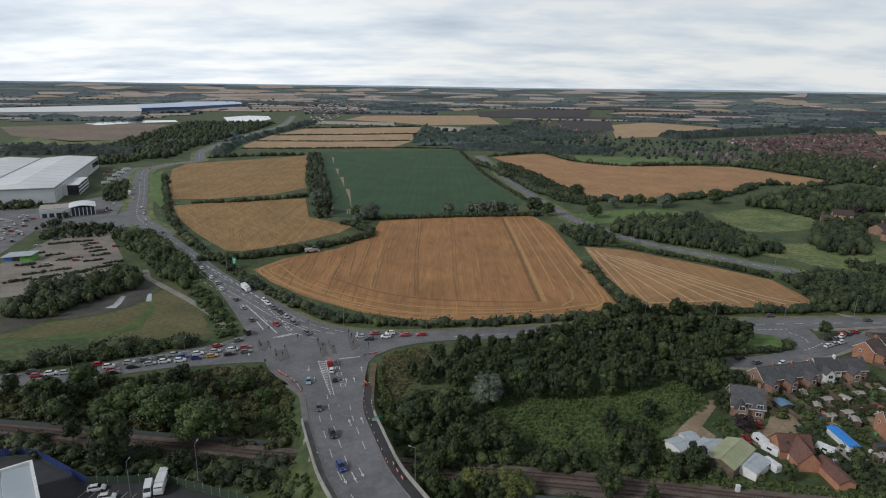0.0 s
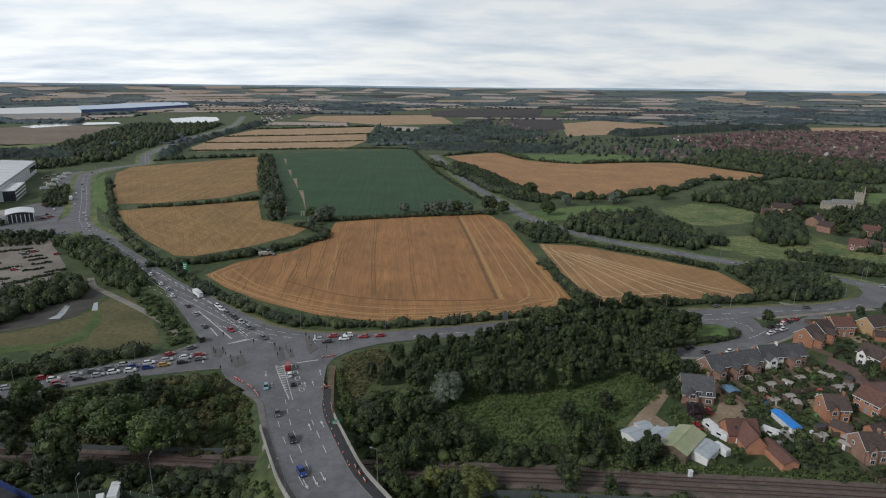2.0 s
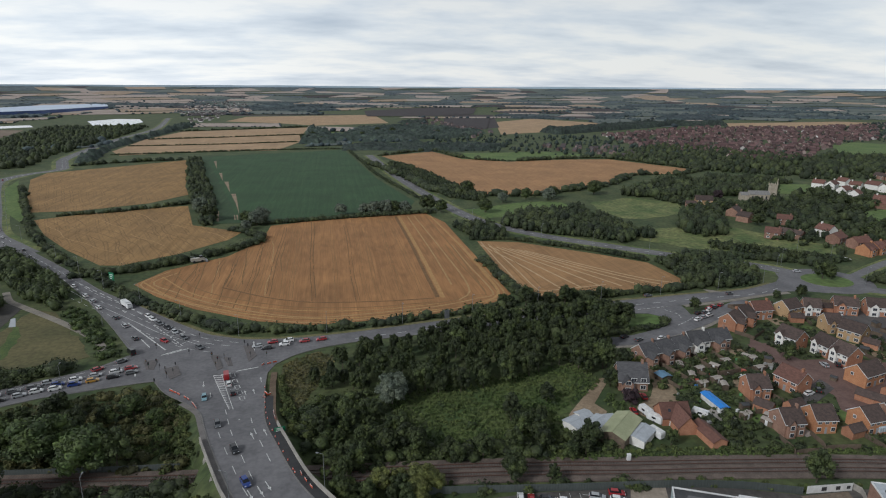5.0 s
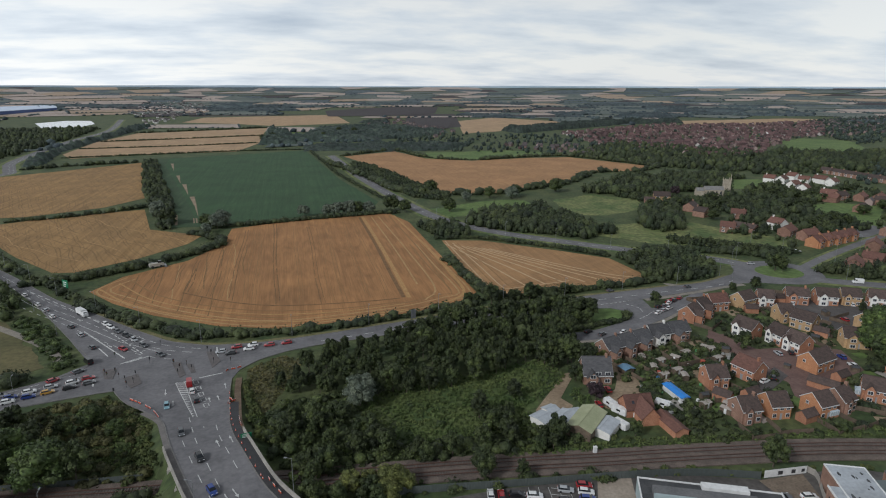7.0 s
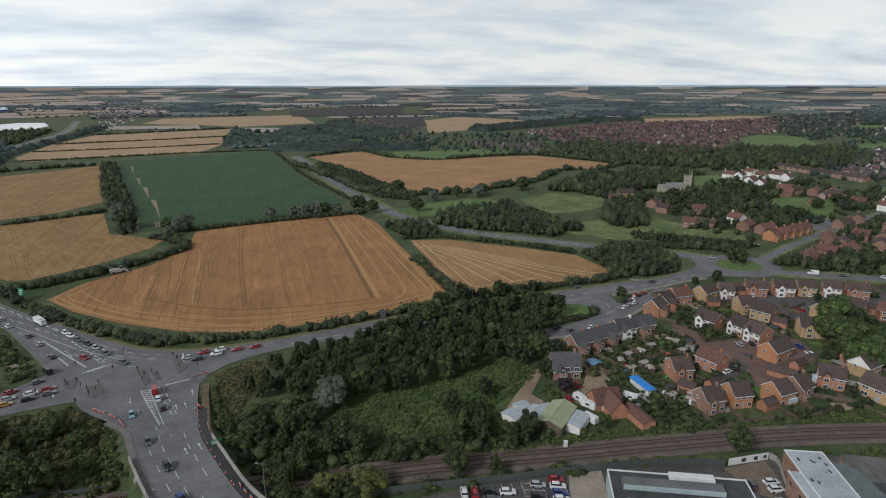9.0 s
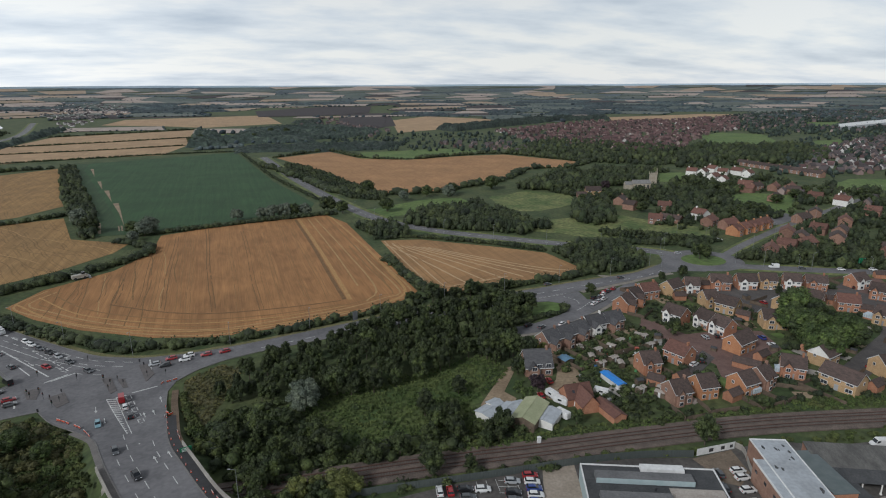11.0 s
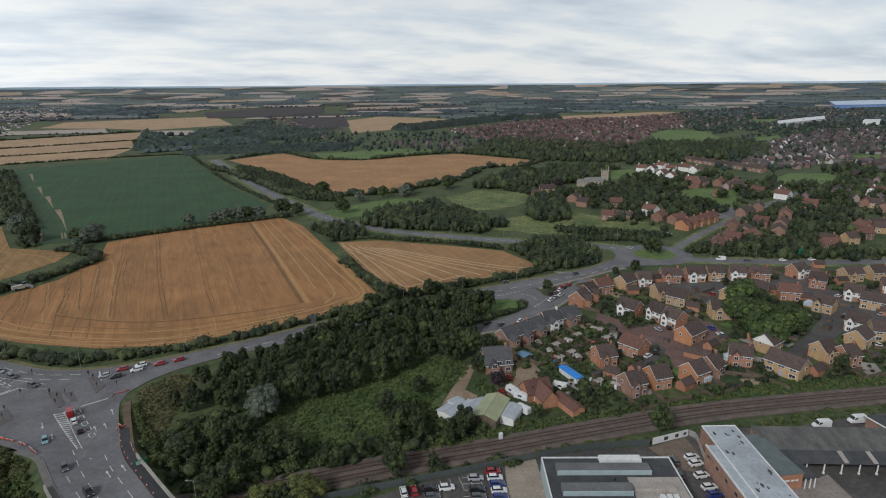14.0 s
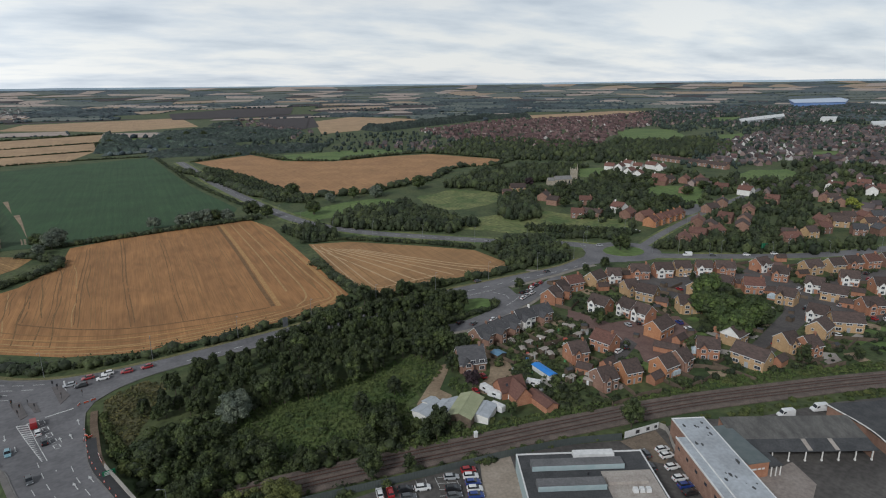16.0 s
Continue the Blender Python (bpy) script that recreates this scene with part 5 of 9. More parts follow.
WOODS = (([(-195.6, 875.4), (-180.5, 876.4), (-139.4, 690.3), (-108.6, 561.6), (-99.9, 519.6), (-88.8, 447.2), (-98.5, 455.0), (-111.9, 506.5), (-128.0, 561.1), (-168.4, 737.1)], 7.5, 4, 9, "belt of dark trees beside the green crop"), ([(85, 420), (109, 421), (117, 397), (113, 380), (90, 386)], 6, 4, 9, "dark thicket between wheat and bypass"),
         ([(185, 316), (208, 316), (229, 308), (228, 276), (215, 264), (196, 262), (180, 268), (184, 290)], 6, 5, 9, "dark copse beside the roundabout"), ([(124, 434), (160, 464), (192, 445), (204, 395), (206, 372), (190, 358), (153, 385), (122, 412)], 7, 5, 10, "dark copse above the bypass"),
         ([(269, 533), (355, 601), (440, 607), (498, 580), (470, 520), (420, 520), (340, 500), (280, 515)], 10, 6, 12, "dense dark woodland behind the meadow"), ([(300, 470), (336, 430), (371, 415), (398, 455), (345, 470), (320, 520), (290, 510)], 8, 4, 7, "dark trees round the church"),
         ([(279, 259), (344, 275), (386, 245), (375, 212), (415, 204), (391, 192), (347, 205), (305, 232), (285, 248)], 9, 4, 9, "dark trees between road and gardens"), ([(420, 470), (480, 500), (500, 470), (470, 440), (420, 430), (390, 440)], 10, 4, 7, "dark trees in the village"),
         ([(-534, 967), (-615, 1363), (-640, 1560), (-440, 1600), (-409, 1233), (-396, 941), (-370, 800), (-400, 821)], 22, 9, 15, "broad dark woodland beside the main road"), ([(-337, 864), (-365, 1101), (-361, 1357), (-375, 1643), (-340, 1640), (-350, 1300), (-352, 1050), (-318, 870)], 16, 7, 12, "dark belt of roadside trees"),
         ([(-55, 1100), (-50, 1480), (-14, 1380), (4, 1099)], 16, 10, 16, "dark clump of trees behind the stubble"), ([(17.2, 1038.3), (76.9, 1092.2), (162.3, 1057.8), (251.1, 1070.9), (295.9, 1015.3), (237.7, 942.5), (135.2, 942.5), (67.4, 977.6), (17.5, 975.0)], 14, 4, 8, "dark tree belt beyond the wheat"),
         ([(20, 1250), (60, 1480), (225, 1560), (330, 1300), (225, 1180), (90, 1160)], 46, 7, 12, "dark trees round a distant village"), ([(395, 812), (560, 990), (700, 760), (640, 640), (520, 620), (470, 660), (452, 690)], 17, 8, 13, "dark woods below the distant estate"),
         ([(480, 1250), (900, 1500), (1300, 1500), (1310, 1580), (840, 1580), (470, 1330)], 24, 10, 15, "long dark wood behind the distant estate"), ([(640, 640), (720, 760), (900, 760), (860, 660), (740, 560), (660, 580)], 18, 8, 14, "dark parkland trees"),
         ([(-290, 455), (-282, 399), (-259, 422), (-232, 414), (-226, 389), (-244, 381), (-262, 376)], 8, 4, 6, "dark tree belt above the car park"), ([(-340, 470), (-322, 488), (-370, 488), (-372, 462)], 10, 4, 8, "dark trees before the white warehouse"),
         ([(-331, 590), (-300, 520), (-286, 505), (-278, 516), (-300, 560), (-322, 610)], 8, 4, 8, "dark hedge trees beside the main road"),
         ([(-490, 800), (-380, 860), (-410, 760), (-430, 740)], 14, 6, 12, "dark trees behind the warehouse"), ([(-700, 800), (-490, 860), (-420, 900), (-500, 960), (-720, 920)], 20, 6, 11, "dark tree belt behind the warehouse"))
WOODS += (([(71.3, 804.0), (91.7, 786.9), (112.8, 689.3), (124.4, 600.7), (138.5, 538.5), (130.2, 516.3), (105.7, 537.0), (87.6, 609.4), (69.4, 714.3)], 5, 3, 6, "dark bushes between the bypass and the wheat"), ([(88.2, 227.7), (102.4, 226.0), (100.0, 212.3), (90.8, 203.8), (83.1, 209.3)], 6, 4, 8, "dark trees beside the lane"), ([(278.5, 437.6), (309.7, 435.0), (278.6, 375.5), (251.7, 360.1), (244.8, 380.5)], 8, 6, 12, "dark round clump of trees in the meadow"), ([(180.0, 451.7), (211.4, 441.6), (210.8, 400.2), (222.5, 377.0), (209.4, 362.8), (194.3, 377.9), (167.2, 409.2)], 7, 4, 8, "dark thicket across the meadow"),
          ([(365.4, 432.2), (414.3, 432.5), (373.0, 381.5), (325.9, 363.8), (331.7, 388.1)], 7, 5, 9, "dark trees below the church"), ([(246.6, 352.7), (264.7, 329.7), (301.1, 300.7), (292.7, 292.1), (254.1, 316.1), (236.4, 337.9)], 5, 2, 5, "dark hedge above the roundabout road"),
          ([(403.6, 385.5), (402.4, 335.0), (365.4, 330.3), (366.6, 361.7)], 7, 3, 7, "dark trees beside the green"), ([(155.8, 452.9), (172.2, 470.5), (214.1, 482.0), (207.5, 461.3), (175.7, 441.3)], 8, 3, 7, "dark hedge trees below the wheat"), ([(300.7, 368.2), (337.5, 357.0), (322.4, 340.6), (291.0, 349.4)], 7, 2, 5, "low dark bushes beside the houses"))
for i, (poly, gap, low, high, text) in enumerate(WOODS):
    far = min(math.hypot(*p) for p in poly) > 900
    half = poly[0][1] > 600 and not far
    woodland("woodland", poly, gap * (0.5 if far else 0.42 if half else 0.52), low * (1 if far else 0.6 if half else 0.8), high * (1 if far else 0.72 if half else 0.85), text, LEAF_WOOD_HAZE if far else LEAF_DARK, 0.9 if far or half else 0.7, 5 if far else 6 if half else 14, 200 + i, wide=0.46 if far else 0.44)

# ---- far country: a patchwork of fields, hedges and woods ----
BROWN_FAR = ([(130.8, 2502.5), (436.1, 2772.7), (650.5, 2731.0), (515.5, 2209.9), (348.8, 2062.2), (116.4, 2069.4)], [(354.5, 1915.4), (504.0, 1919.5), (368.4, 1430.2), (286.1, 1370.9), (280.7, 1558.8)])
HAMLET = [(150, 960), (215, 1290), (420, 1230), (660, 1060), (560, 850), (400, 830)]
TAKEN = [*BROWN_FAR, HAMLET, CLEARINGS[-1], F_STRIPS, F_FAR1, F_FAR2, [(-1500, 1300), (-794, 1600), (-600, 1500), (-500, 1000), (-1000, 1000)], [(-800, 1500), (-400, 1500), (-400, 2100), (-800, 2100)],
         [(500, 760), (540, 1000), (560, 1240), (950, 1480), (1520, 1500), (1500, 600), (2600, 700), (2600, 300), (500, 250)]]


def patchwork():
    rng = random.Random(21)
    sets = {"stubble": Geo(), "wheat": Geo(), "green": Geo(), "soil": Geo()}
    trees, woods, r, row = [], ([], [], []), 1060.0, 0
    while r < 4850:
        deep = rng.uniform(60, 125) * (0.72 + r / 2600)
        a = -52 + rng.uniform(0, 4)
        while a < 78:
            wide = rng.uniform(3, 10) * 1500 / (r + 400)
            q = []
            for aa, rr in ((a, r), (a + wide, r), (a + wide, r + deep), (a, r + deep)):
                aa, rr = radians(aa) + math.sin(rr * 0.013 + aa) * 0.012, rr + math.sin(aa * 0.35 + row) * deep * 0.3
                q.append((rr * math.sin(aa), rr * math.cos(aa)))
            c = (sum(p[0] for p in q) / 4, sum(p[1] for p in q) / 4)
            free = not any(inside(p, t) for t in TAKEN for p in (c, *q))
            if free:
                urban = a > 24 and r < 3600
                kind = rng.choices(("wheat", "stubble", "green", "soil", "wood", "wild"), ((14, 36, 12, 3, 14, 10) if r < 2500 or a > -24 else (6, 14, 12, 2, 60, 6)) if a < -17 else ((12, 26, 13, 12, 22, 12) if r < 3000 else (10, 26, 18, 4, 26, 14)) if not urban else (6, 12, 14, 3, 36, 24))[0]
                kind = "green" if kind == "wild" and r > 1900 else kind
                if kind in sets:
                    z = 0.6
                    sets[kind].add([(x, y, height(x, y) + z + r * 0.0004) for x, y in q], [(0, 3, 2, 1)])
                if kind == "wood":
                    woods[min(2, int(r / 1600))].append(q)
                for p0, p1 in ((q[0], q[1]), (q[1], q[2])):
                    if rng.random() < 0.85:
                        n = max(2, int(math.dist(p0, p1) / (8 + r * 0.004)))
                        big = rng.choice((0.6, 1, 1, 1.5))
                        for k in range(n):
                            if rng.random() < 0.84:
                                f = (k + rng.random()) / n
                                x, y = p0[0] + (p1[0] - p0[0]) * f, p0[1] + (p1[1] - p0[1]) * f
                                h = rng.uniform(2.5, 8) * big * (1 if r < 3000 else 0.6 if r < 4000 else 0.3)
                                trees.append((x, y, height(x, y) + h * 0.4, h * (0.55 + r / 5000), h * 0.6))
            a += wide
        r += deep
        row += 1
    # Stubble, wheat and pasture colours carry the haze: greyer and bluer than near crops.
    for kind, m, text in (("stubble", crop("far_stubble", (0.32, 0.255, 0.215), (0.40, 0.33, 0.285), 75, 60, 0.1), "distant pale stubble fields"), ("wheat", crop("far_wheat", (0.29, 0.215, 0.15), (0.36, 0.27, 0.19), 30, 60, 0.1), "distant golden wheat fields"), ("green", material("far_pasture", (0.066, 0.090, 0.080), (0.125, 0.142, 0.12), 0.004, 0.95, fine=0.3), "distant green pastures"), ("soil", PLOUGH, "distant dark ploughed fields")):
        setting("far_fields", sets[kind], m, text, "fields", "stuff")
    setting("far_trees", foliage("far_trees", trees, LEAF_FAR_HAZE, 2.6, 0, 31, ICO1, 0.92), None, "distant dark hedgerows to the horizon", "trees", "stuff")
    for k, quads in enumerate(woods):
        setting("far_woods", canopy("far_woods", quads, (7.5, 10, 13)[k], (6, 4, 1)[k], (13, 9, 3)[k], (LEAF_WOOD_HAZE, LEAF_FAR_HAZE, LEAF_LAST_HAZE)[k], 33 + k), None, "distant dark woods between the fields", "woodland", "stuff")


patchwork()
woodland("woodland", HAMLET, 15, 3, 8, "dark trees round a hamlet beyond the wheat", LEAF_WOOD_HAZE, 0.9, 6, 36, 0.62, 0.5)
for q in BROWN_FAR:
    setting("ploughed_field", Geo().add([(x, y, height(x, y) + 1.2) for x, y in q], [tuple(range(len(q)))[::-1]]), PLOUGH, "wide dark ploughed field far off", "field")


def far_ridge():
    """The last line of hills at the edge of sight, with blue haze put into its colour."""
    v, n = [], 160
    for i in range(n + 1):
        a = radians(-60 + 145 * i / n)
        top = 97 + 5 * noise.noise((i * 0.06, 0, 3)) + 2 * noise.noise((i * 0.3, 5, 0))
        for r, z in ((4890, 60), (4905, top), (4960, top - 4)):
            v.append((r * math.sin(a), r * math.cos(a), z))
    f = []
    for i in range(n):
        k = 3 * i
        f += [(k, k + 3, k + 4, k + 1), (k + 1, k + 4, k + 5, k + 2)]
    setting("distant_hills", Geo().add(v, f), material("far_blue_hills", (0.30, 0.39, 0.46), (0.36, 0.44, 0.51), 0.004, 1.0), "last line of hills, haze put in as blue-grey colour", "hills")


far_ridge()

# ---- houses ----
BRICK_RED = material("red_brick", (0.325, 0.146, 0.085), (0.40, 0.195, 0.118), 0.6, 0.9, fine=0.2, each=0.12)
BRICK_BUFF = material("buff_brick", (0.41, 0.265, 0.14), (0.49, 0.325, 0.18), 0.6, 0.9, fine=0.2, each=0.12)
BRICK_DARK = material("old_brick", (0.23, 0.13, 0.095), (0.30, 0.18, 0.13), 0.6, 0.9, fine=0.25, each=0.12)
RENDER = material("white_render", (0.76, 0.74, 0.70), (0.68, 0.66, 0.62), 0.5, 0.85, fine=0.08)
TILE_BROWN = material("brown_roof_tiles", (0.054, 0.039, 0.035), (0.090, 0.061, 0.052), 0.8, 0.85, fine=0.22, each=0.22, stretch=(1, 1, 3))
TILE_RED = material("red_roof_tiles", (0.115, 0.054, 0.042), (0.165, 0.080, 0.061), 0.8, 0.85, fine=0.22, each=0.22, stretch=(1, 1, 3))
TILE_GREY = material("grey_slates", (0.052, 0.052, 0.056), (0.082, 0.080, 0.083), 0.8, 0.75, fine=0.2, each=0.2, stretch=(1, 1, 3))
BRICK_ORANGE = material("orange_brick", (0.40, 0.18, 0.09), (0.46, 0.225, 0.115), 0.6, 0.9, fine=0.2)
VILLAGE_BRICK = material("village_brick", (0.20, 0.108, 0.078), (0.27, 0.155, 0.115), 0.6, 0.9, fine=0.2, each=0.2)
STONE = material("church_stone", (0.30, 0.26, 0.20), (0.40, 0.35, 0.28), 0.4, 0.9, fine=0.2)
FENCE_WOOD = material("fence_boards", (0.085, 0.062, 0.045), (0.14, 0.105, 0.075), 0.8, 0.9, each=0.2)
DOOR_PAINT = material("door_paint", (0.30, 0.31, 0.33), (0.36, 0.36, 0.37), 1, 0.5, each=0.4)
CLEAR = material("conservatory_glass", (0.35, 0.42, 0.47), (0.45, 0.52, 0.56), 0.8, 0.1)


def window_meshes(w, h):
    f = Geo().box(-w / 2 - 0.1, w / 2 + 0.1, -0.07, 0.02, -h / 2 - 0.1, h / 2 + 0.1)
    p = Geo()
    for s in (-1, 1):
        p.box(s * w / 4 - w / 4 + 0.04, s * w / 4 + w / 4 - 0.04, -0.10, -0.06, -h / 2 + 0.04, h / 2 - 0.04)
    return f.mesh("window", WHITE), p.mesh("pane", GLASS_DARK)


WIN, PANE = window_meshes(1.6, 1.25)
WIN_S, PANE_S = window_meshes(0.9, 1.0)
PANE_ONLY = Geo().box(-0.85, 0.85, -0.05, 0.02, -0.7, 0.7).box(-0.62, -0.06, -0.08, 0.0, -0.5, 0.5, 1).box(0.06, 0.62, -0.08, 0.0, -0.5, 0.5, 1).mesh("window", WHITE, GLASS_DARK)


def gable_walls(L, D, eave, top):
    x, y = L / 2, D / 2
    v = [(-x, -y, -0.2), (x, -y, -0.2), (x, y, -0.2), (-x, y, -0.2), (-x, -y, eave), (x, -y, eave), (x, y, eave), (-x, y, eave), (-x, 0, top), (x, 0, top)]
    return Geo().add(v, [(0, 1, 5, 4), (1, 2, 6, 9, 5), (2, 3, 7, 6), (3, 0, 4, 8, 7), (4, 5, 9, 8), (6, 7, 8, 9)])


def gable_roof(L, D, eave, top, over=0.35, thick=0.16):
    x, y = L / 2 + over, D / 2 + over
    drop = (top - eave) / (D / 2) * over
    g = Geo()
    for s in (-1, 1):
        a = [(-x, s * y, eave - drop), (x, s * y, eave - drop), (x, 0, top), (-x, 0, top)]
        b = [(p[0], p[1], p[2] + thick) for p in a]
        f = [(4, 5, 6, 7), (3, 2, 1, 0), (0, 1, 5, 4), (1, 2, 6, 5), (3, 0, 4, 7)]
        g.add(a + b, f if s < 0 else [t[::-1] for t in f])
    g.box(-x, x, -0.14, 0.14, top + thick - 0.08, top + thick + 0.08)
    return g


def make_house(L, wall, roof, D=8.0, eave=4.8, top=7.9, front=None, chimney=True, gable=False, rows=3, storeys=2, plain=False, out=0.9, ends=None):
    h = new("house")
    part("wall", gable_walls(L, D, eave, top), wall, h)
    part("roof", gable_roof(L, D, eave, top), roof, h)
    if ends is not None:
        for x in (-L / 2, L / 2):
            part("gable_panel", Geo().add([(x + k, y, z) for k in (-0.04, 0.04) for y, z in ((-D / 2 + 0.1, eave - 0.6), (D / 2 - 0.1, eave - 0.6), (D / 2 - 0.1, eave), (0, top - 0.1), (-D / 2 + 0.1, eave))],
                                          [(4, 3, 2, 1, 0), (5, 6, 7, 8, 9), (0, 1, 6, 5), (1, 2, 7, 6), (2, 3, 8, 7), (3, 4, 9, 8), (4, 0, 5, 9)]), ends, h)
    if chimney:
        part("chimney", Geo().box(L * 0.32, L * 0.32 + 0.7, -0.5, 0.5, top - 0.6, top + 1.2).box(L * 0.32 - 0.07, L * 0.32 + 0.77, -0.57, 0.57, top + 1.0, top + 1.12), wall, h)
    if not plain:
        part("gutter", Geo().box(-L / 2 - 0.3, L / 2 + 0.3, -D / 2 - 0.5, -D / 2 - 0.32, eave - 0.5, eave - 0.3), WHITE, h)
    if front is not None:
        part("front_panel", Geo().box(-L / 2 + 0.1, L / 2 - 0.1, -D / 2 - 0.04, -D / 2 + 0.05, eave * 0.5, eave - 0.1), front, h)
    for s in (-1,) if plain else (-1, 1):
        turn = 0 if s < 0 else 180
        for k in range(storeys):
            n = rows if s < 0 and not plain else 2
            for i in range(n):
                x = (i + 0.5) / n * L - L / 2
                if gable and s < 0 and i == 0 and not plain:
                    continue
                if k == 0 and i == n // 2 and s < 0:
                    d = part("door", Geo().box(-0.5, 0.5, -0.06, 0.03, 0, 2.05).box(-0.6, 0.6, -0.04, 0.03, 2.05, 2.2), DOOR_PAINT, h)
                    d.matrix_basis = pose(x, s * D / 2, 0, 0, 0, turn)
                    continue
                w = part("window", WIN, None, h, at=pose(x, s * (D / 2 + 0.02), 1.5 + k * 2.55, 0, 0, turn))
                if not plain and s < 0:
                    part("pane", PANE, None, w)
                else:
                    w.data = PANE_ONLY
    for s in () if plain else (-1, 1):
        w = part("window", WIN_S, None, h, at=pose(s * (L / 2 + 0.02), D * 0.15, 3.9 if storeys > 1 else 1.6, 0, 0, 90 * s))
        part("pane", PANE_S, None, w)
        part("bargeboard", Geo().add([(s * (L / 2 + 0.37), -D / 2 - 0.35, eave - 0.42), (s * (L / 2 + 0.37), 0, top - 0.08), (s * (L / 2 + 0.37), D / 2 + 0.35, eave - 0.42),
                                      (s * (L / 2 + 0.37), -D / 2 - 0.35, eave - 0.14), (s * (L / 2 + 0.37), 0, top + 0.17), (s * (L / 2 + 0.37), D / 2 + 0.35, eave - 0.14)], [(0, 1, 4, 3), (1, 2, 5, 4)]), WHITE, h)
    if gable:
        gx, gw = -L * 0.22, 3.4
        g = gable_walls(out + D / 2, gw, eave - 0.3, eave + 1.5)
        part("front_gable", g, front or wall, h, at=pose(gx, -D / 4 - out / 2, 0, 0, 0, 90))
        part("gable_roof", gable_roof(out + D / 2, gw, eave - 0.3, eave + 1.5, 0.25), roof, h, at=pose(gx, -D / 4 - out / 2, 0, 0, 0, 90))
        w = part("window", WIN, None, h, at=pose(gx, -D / 2 - out - 0.02, 3.7))
        part("pane", PANE, None, w)
        w = part("window", WIN, None, h, at=pose(gx, -D / 2 - out - 0.02, 1.3))
        part("pane", PANE, None, w)
    return h


def make_garage():
    h = new("garage")
    part("wall", gable_walls(5.5, 3.6, 2.4, 3.9), BRICK_RED, h)
    part("roof", gable_roof(5.5, 3.6, 2.4, 3.9, 0.25), TILE_BROWN, h)
    part("garage_door", Geo().box(2.76, 2.82, -1.1, 1.1, 0.02, 2.1), WHITE, h)
    return tagged(h, "small brick garage with tiled pitched roof", "garage", "garages")


PROTO = {
    "rd": (make_house(9, BRICK_RED, TILE_BROWN, gable=True), "two-storey orange-red brick house with brown tiled roof"),
    "rr": (make_house(9, BRICK_RED, TILE_RED), "two-storey red brick house with red tiled roof"),
    "bd": (make_house(9, BRICK_BUFF, TILE_BROWN, chimney=False), "two-storey buff brick house with brown tiled roof"),
    "bg": (make_house(9, BRICK_BUFF, TILE_BROWN, gable=True, chimney=False), "buff brick house with a front gable"),
    "wd": (make_house(9, BRICK_RED, TILE_BROWN, front=RENDER, gable=True, chimney=False), "red brick house with white rendered front"),
    "te": (make_house(9, BRICK_DARK, TILE_GREY, gable=True, out=3.6), "old brick terraced house with slate roof and rear wing"),
    "tw": (make_house(9, RENDER, TILE_GREY, gable=True, out=3.0), "white rendered terraced house with rear wing"),
    "dv": (make_house(9, BRICK_DARK, TILE_GREY, D=9.5, eave=3.6, top=8.3, gable=True, out=1.6, rows=3), "large dark brick house with a steep slate roof"),
    "vo": (make_house(9, BRICK_ORANGE, TILE_RED, plain=True, gable=True), "orange brick village house with red tiled roof"),
    "rw": (make_house(9, BRICK_RED, TILE_BROWN, gable=True, out=3.2), "red brick terraced house with brown roof and rear wing"),
    "od": (make_house(9, BRICK_ORANGE, TILE_BROWN, chimney=False), "orange brick house with dark brown tiled roof"),
    "bw": (make_house(9, BRICK_BUFF, TILE_BROWN, chimney=False, ends=RENDER), "buff brick house with a white rendered gable"),
    "vg": (make_house(9, VILLAGE_BRICK, TILE_GREY, plain=True), "brick village house with grey slate roof"),
    "gd": (make_house(9, BRICK_DARK, TILE_BROWN, gable=True), "dark brick house with brown tiled roof"),
    "vw": (make_house(9, RENDER, TILE_RED, plain=True), "white rendered village house with red tiled roof"),
    "vr": (make_house(9, VILLAGE_BRICK, TILE_RED, plain=True), "red brick village house with red tiled roof"),
    "vb": (make_house(9, BRICK_BUFF, TILE_BROWN, plain=True, chimney=False), "buff brick village house with brown roof"),
    "vd": (make_house(9, BRICK_DARK, TILE_BROWN, plain=True), "dark brick village house with brown roof")}
used = set()
for key, (ob, text) in PROTO.items():
    tagged(ob, text, "house", "houses of the estate")


def put_house(x, y, turn, L, key, deep=0.95, high=1.0):
    ob, _ = PROTO[key]
    m = pose(x, y, 0, 0, 0, turn) @ Matrix.Diagonal((L / 9.7, deep, high * 0.97, 1))
    if key in used:
        return copy_thing(ob, m @ Matrix.Diagonal([1 / k for k in ob.scale] + [1]))
    used.add(key)
    ob.matrix_basis = m
    return ob


# x, y, turn, length of the ridge, kind
ROW_FRONT = ((186, 224, -2, 9.6, "rr"), (201, 224, 14, 9.6, "bd"), (212, 223, -29, 7.4, "wd"), (229, 222, -30, 10.2, "rd"), (242, 218, -26, 10, "wd"), (253, 215, -30, 8.7, "bg"), (264, 210, -40, 8.4, "wd"), (273, 204, -36, 10.1, "rd"),
             (236, 189, 14, 11, "bd"), (252, 187, -69, 8, "gd"), (213, 175, -29, 10.7, "bg"), (208, 195, -68, 9.6, "bd"), (206, 205, -12, 7, "bg"), (178, 194, -74, 9.6, "wd"), (186, 184.5, -85, 8.2, "wd"), (187, 176.6, -83, 8.2, "wd"))
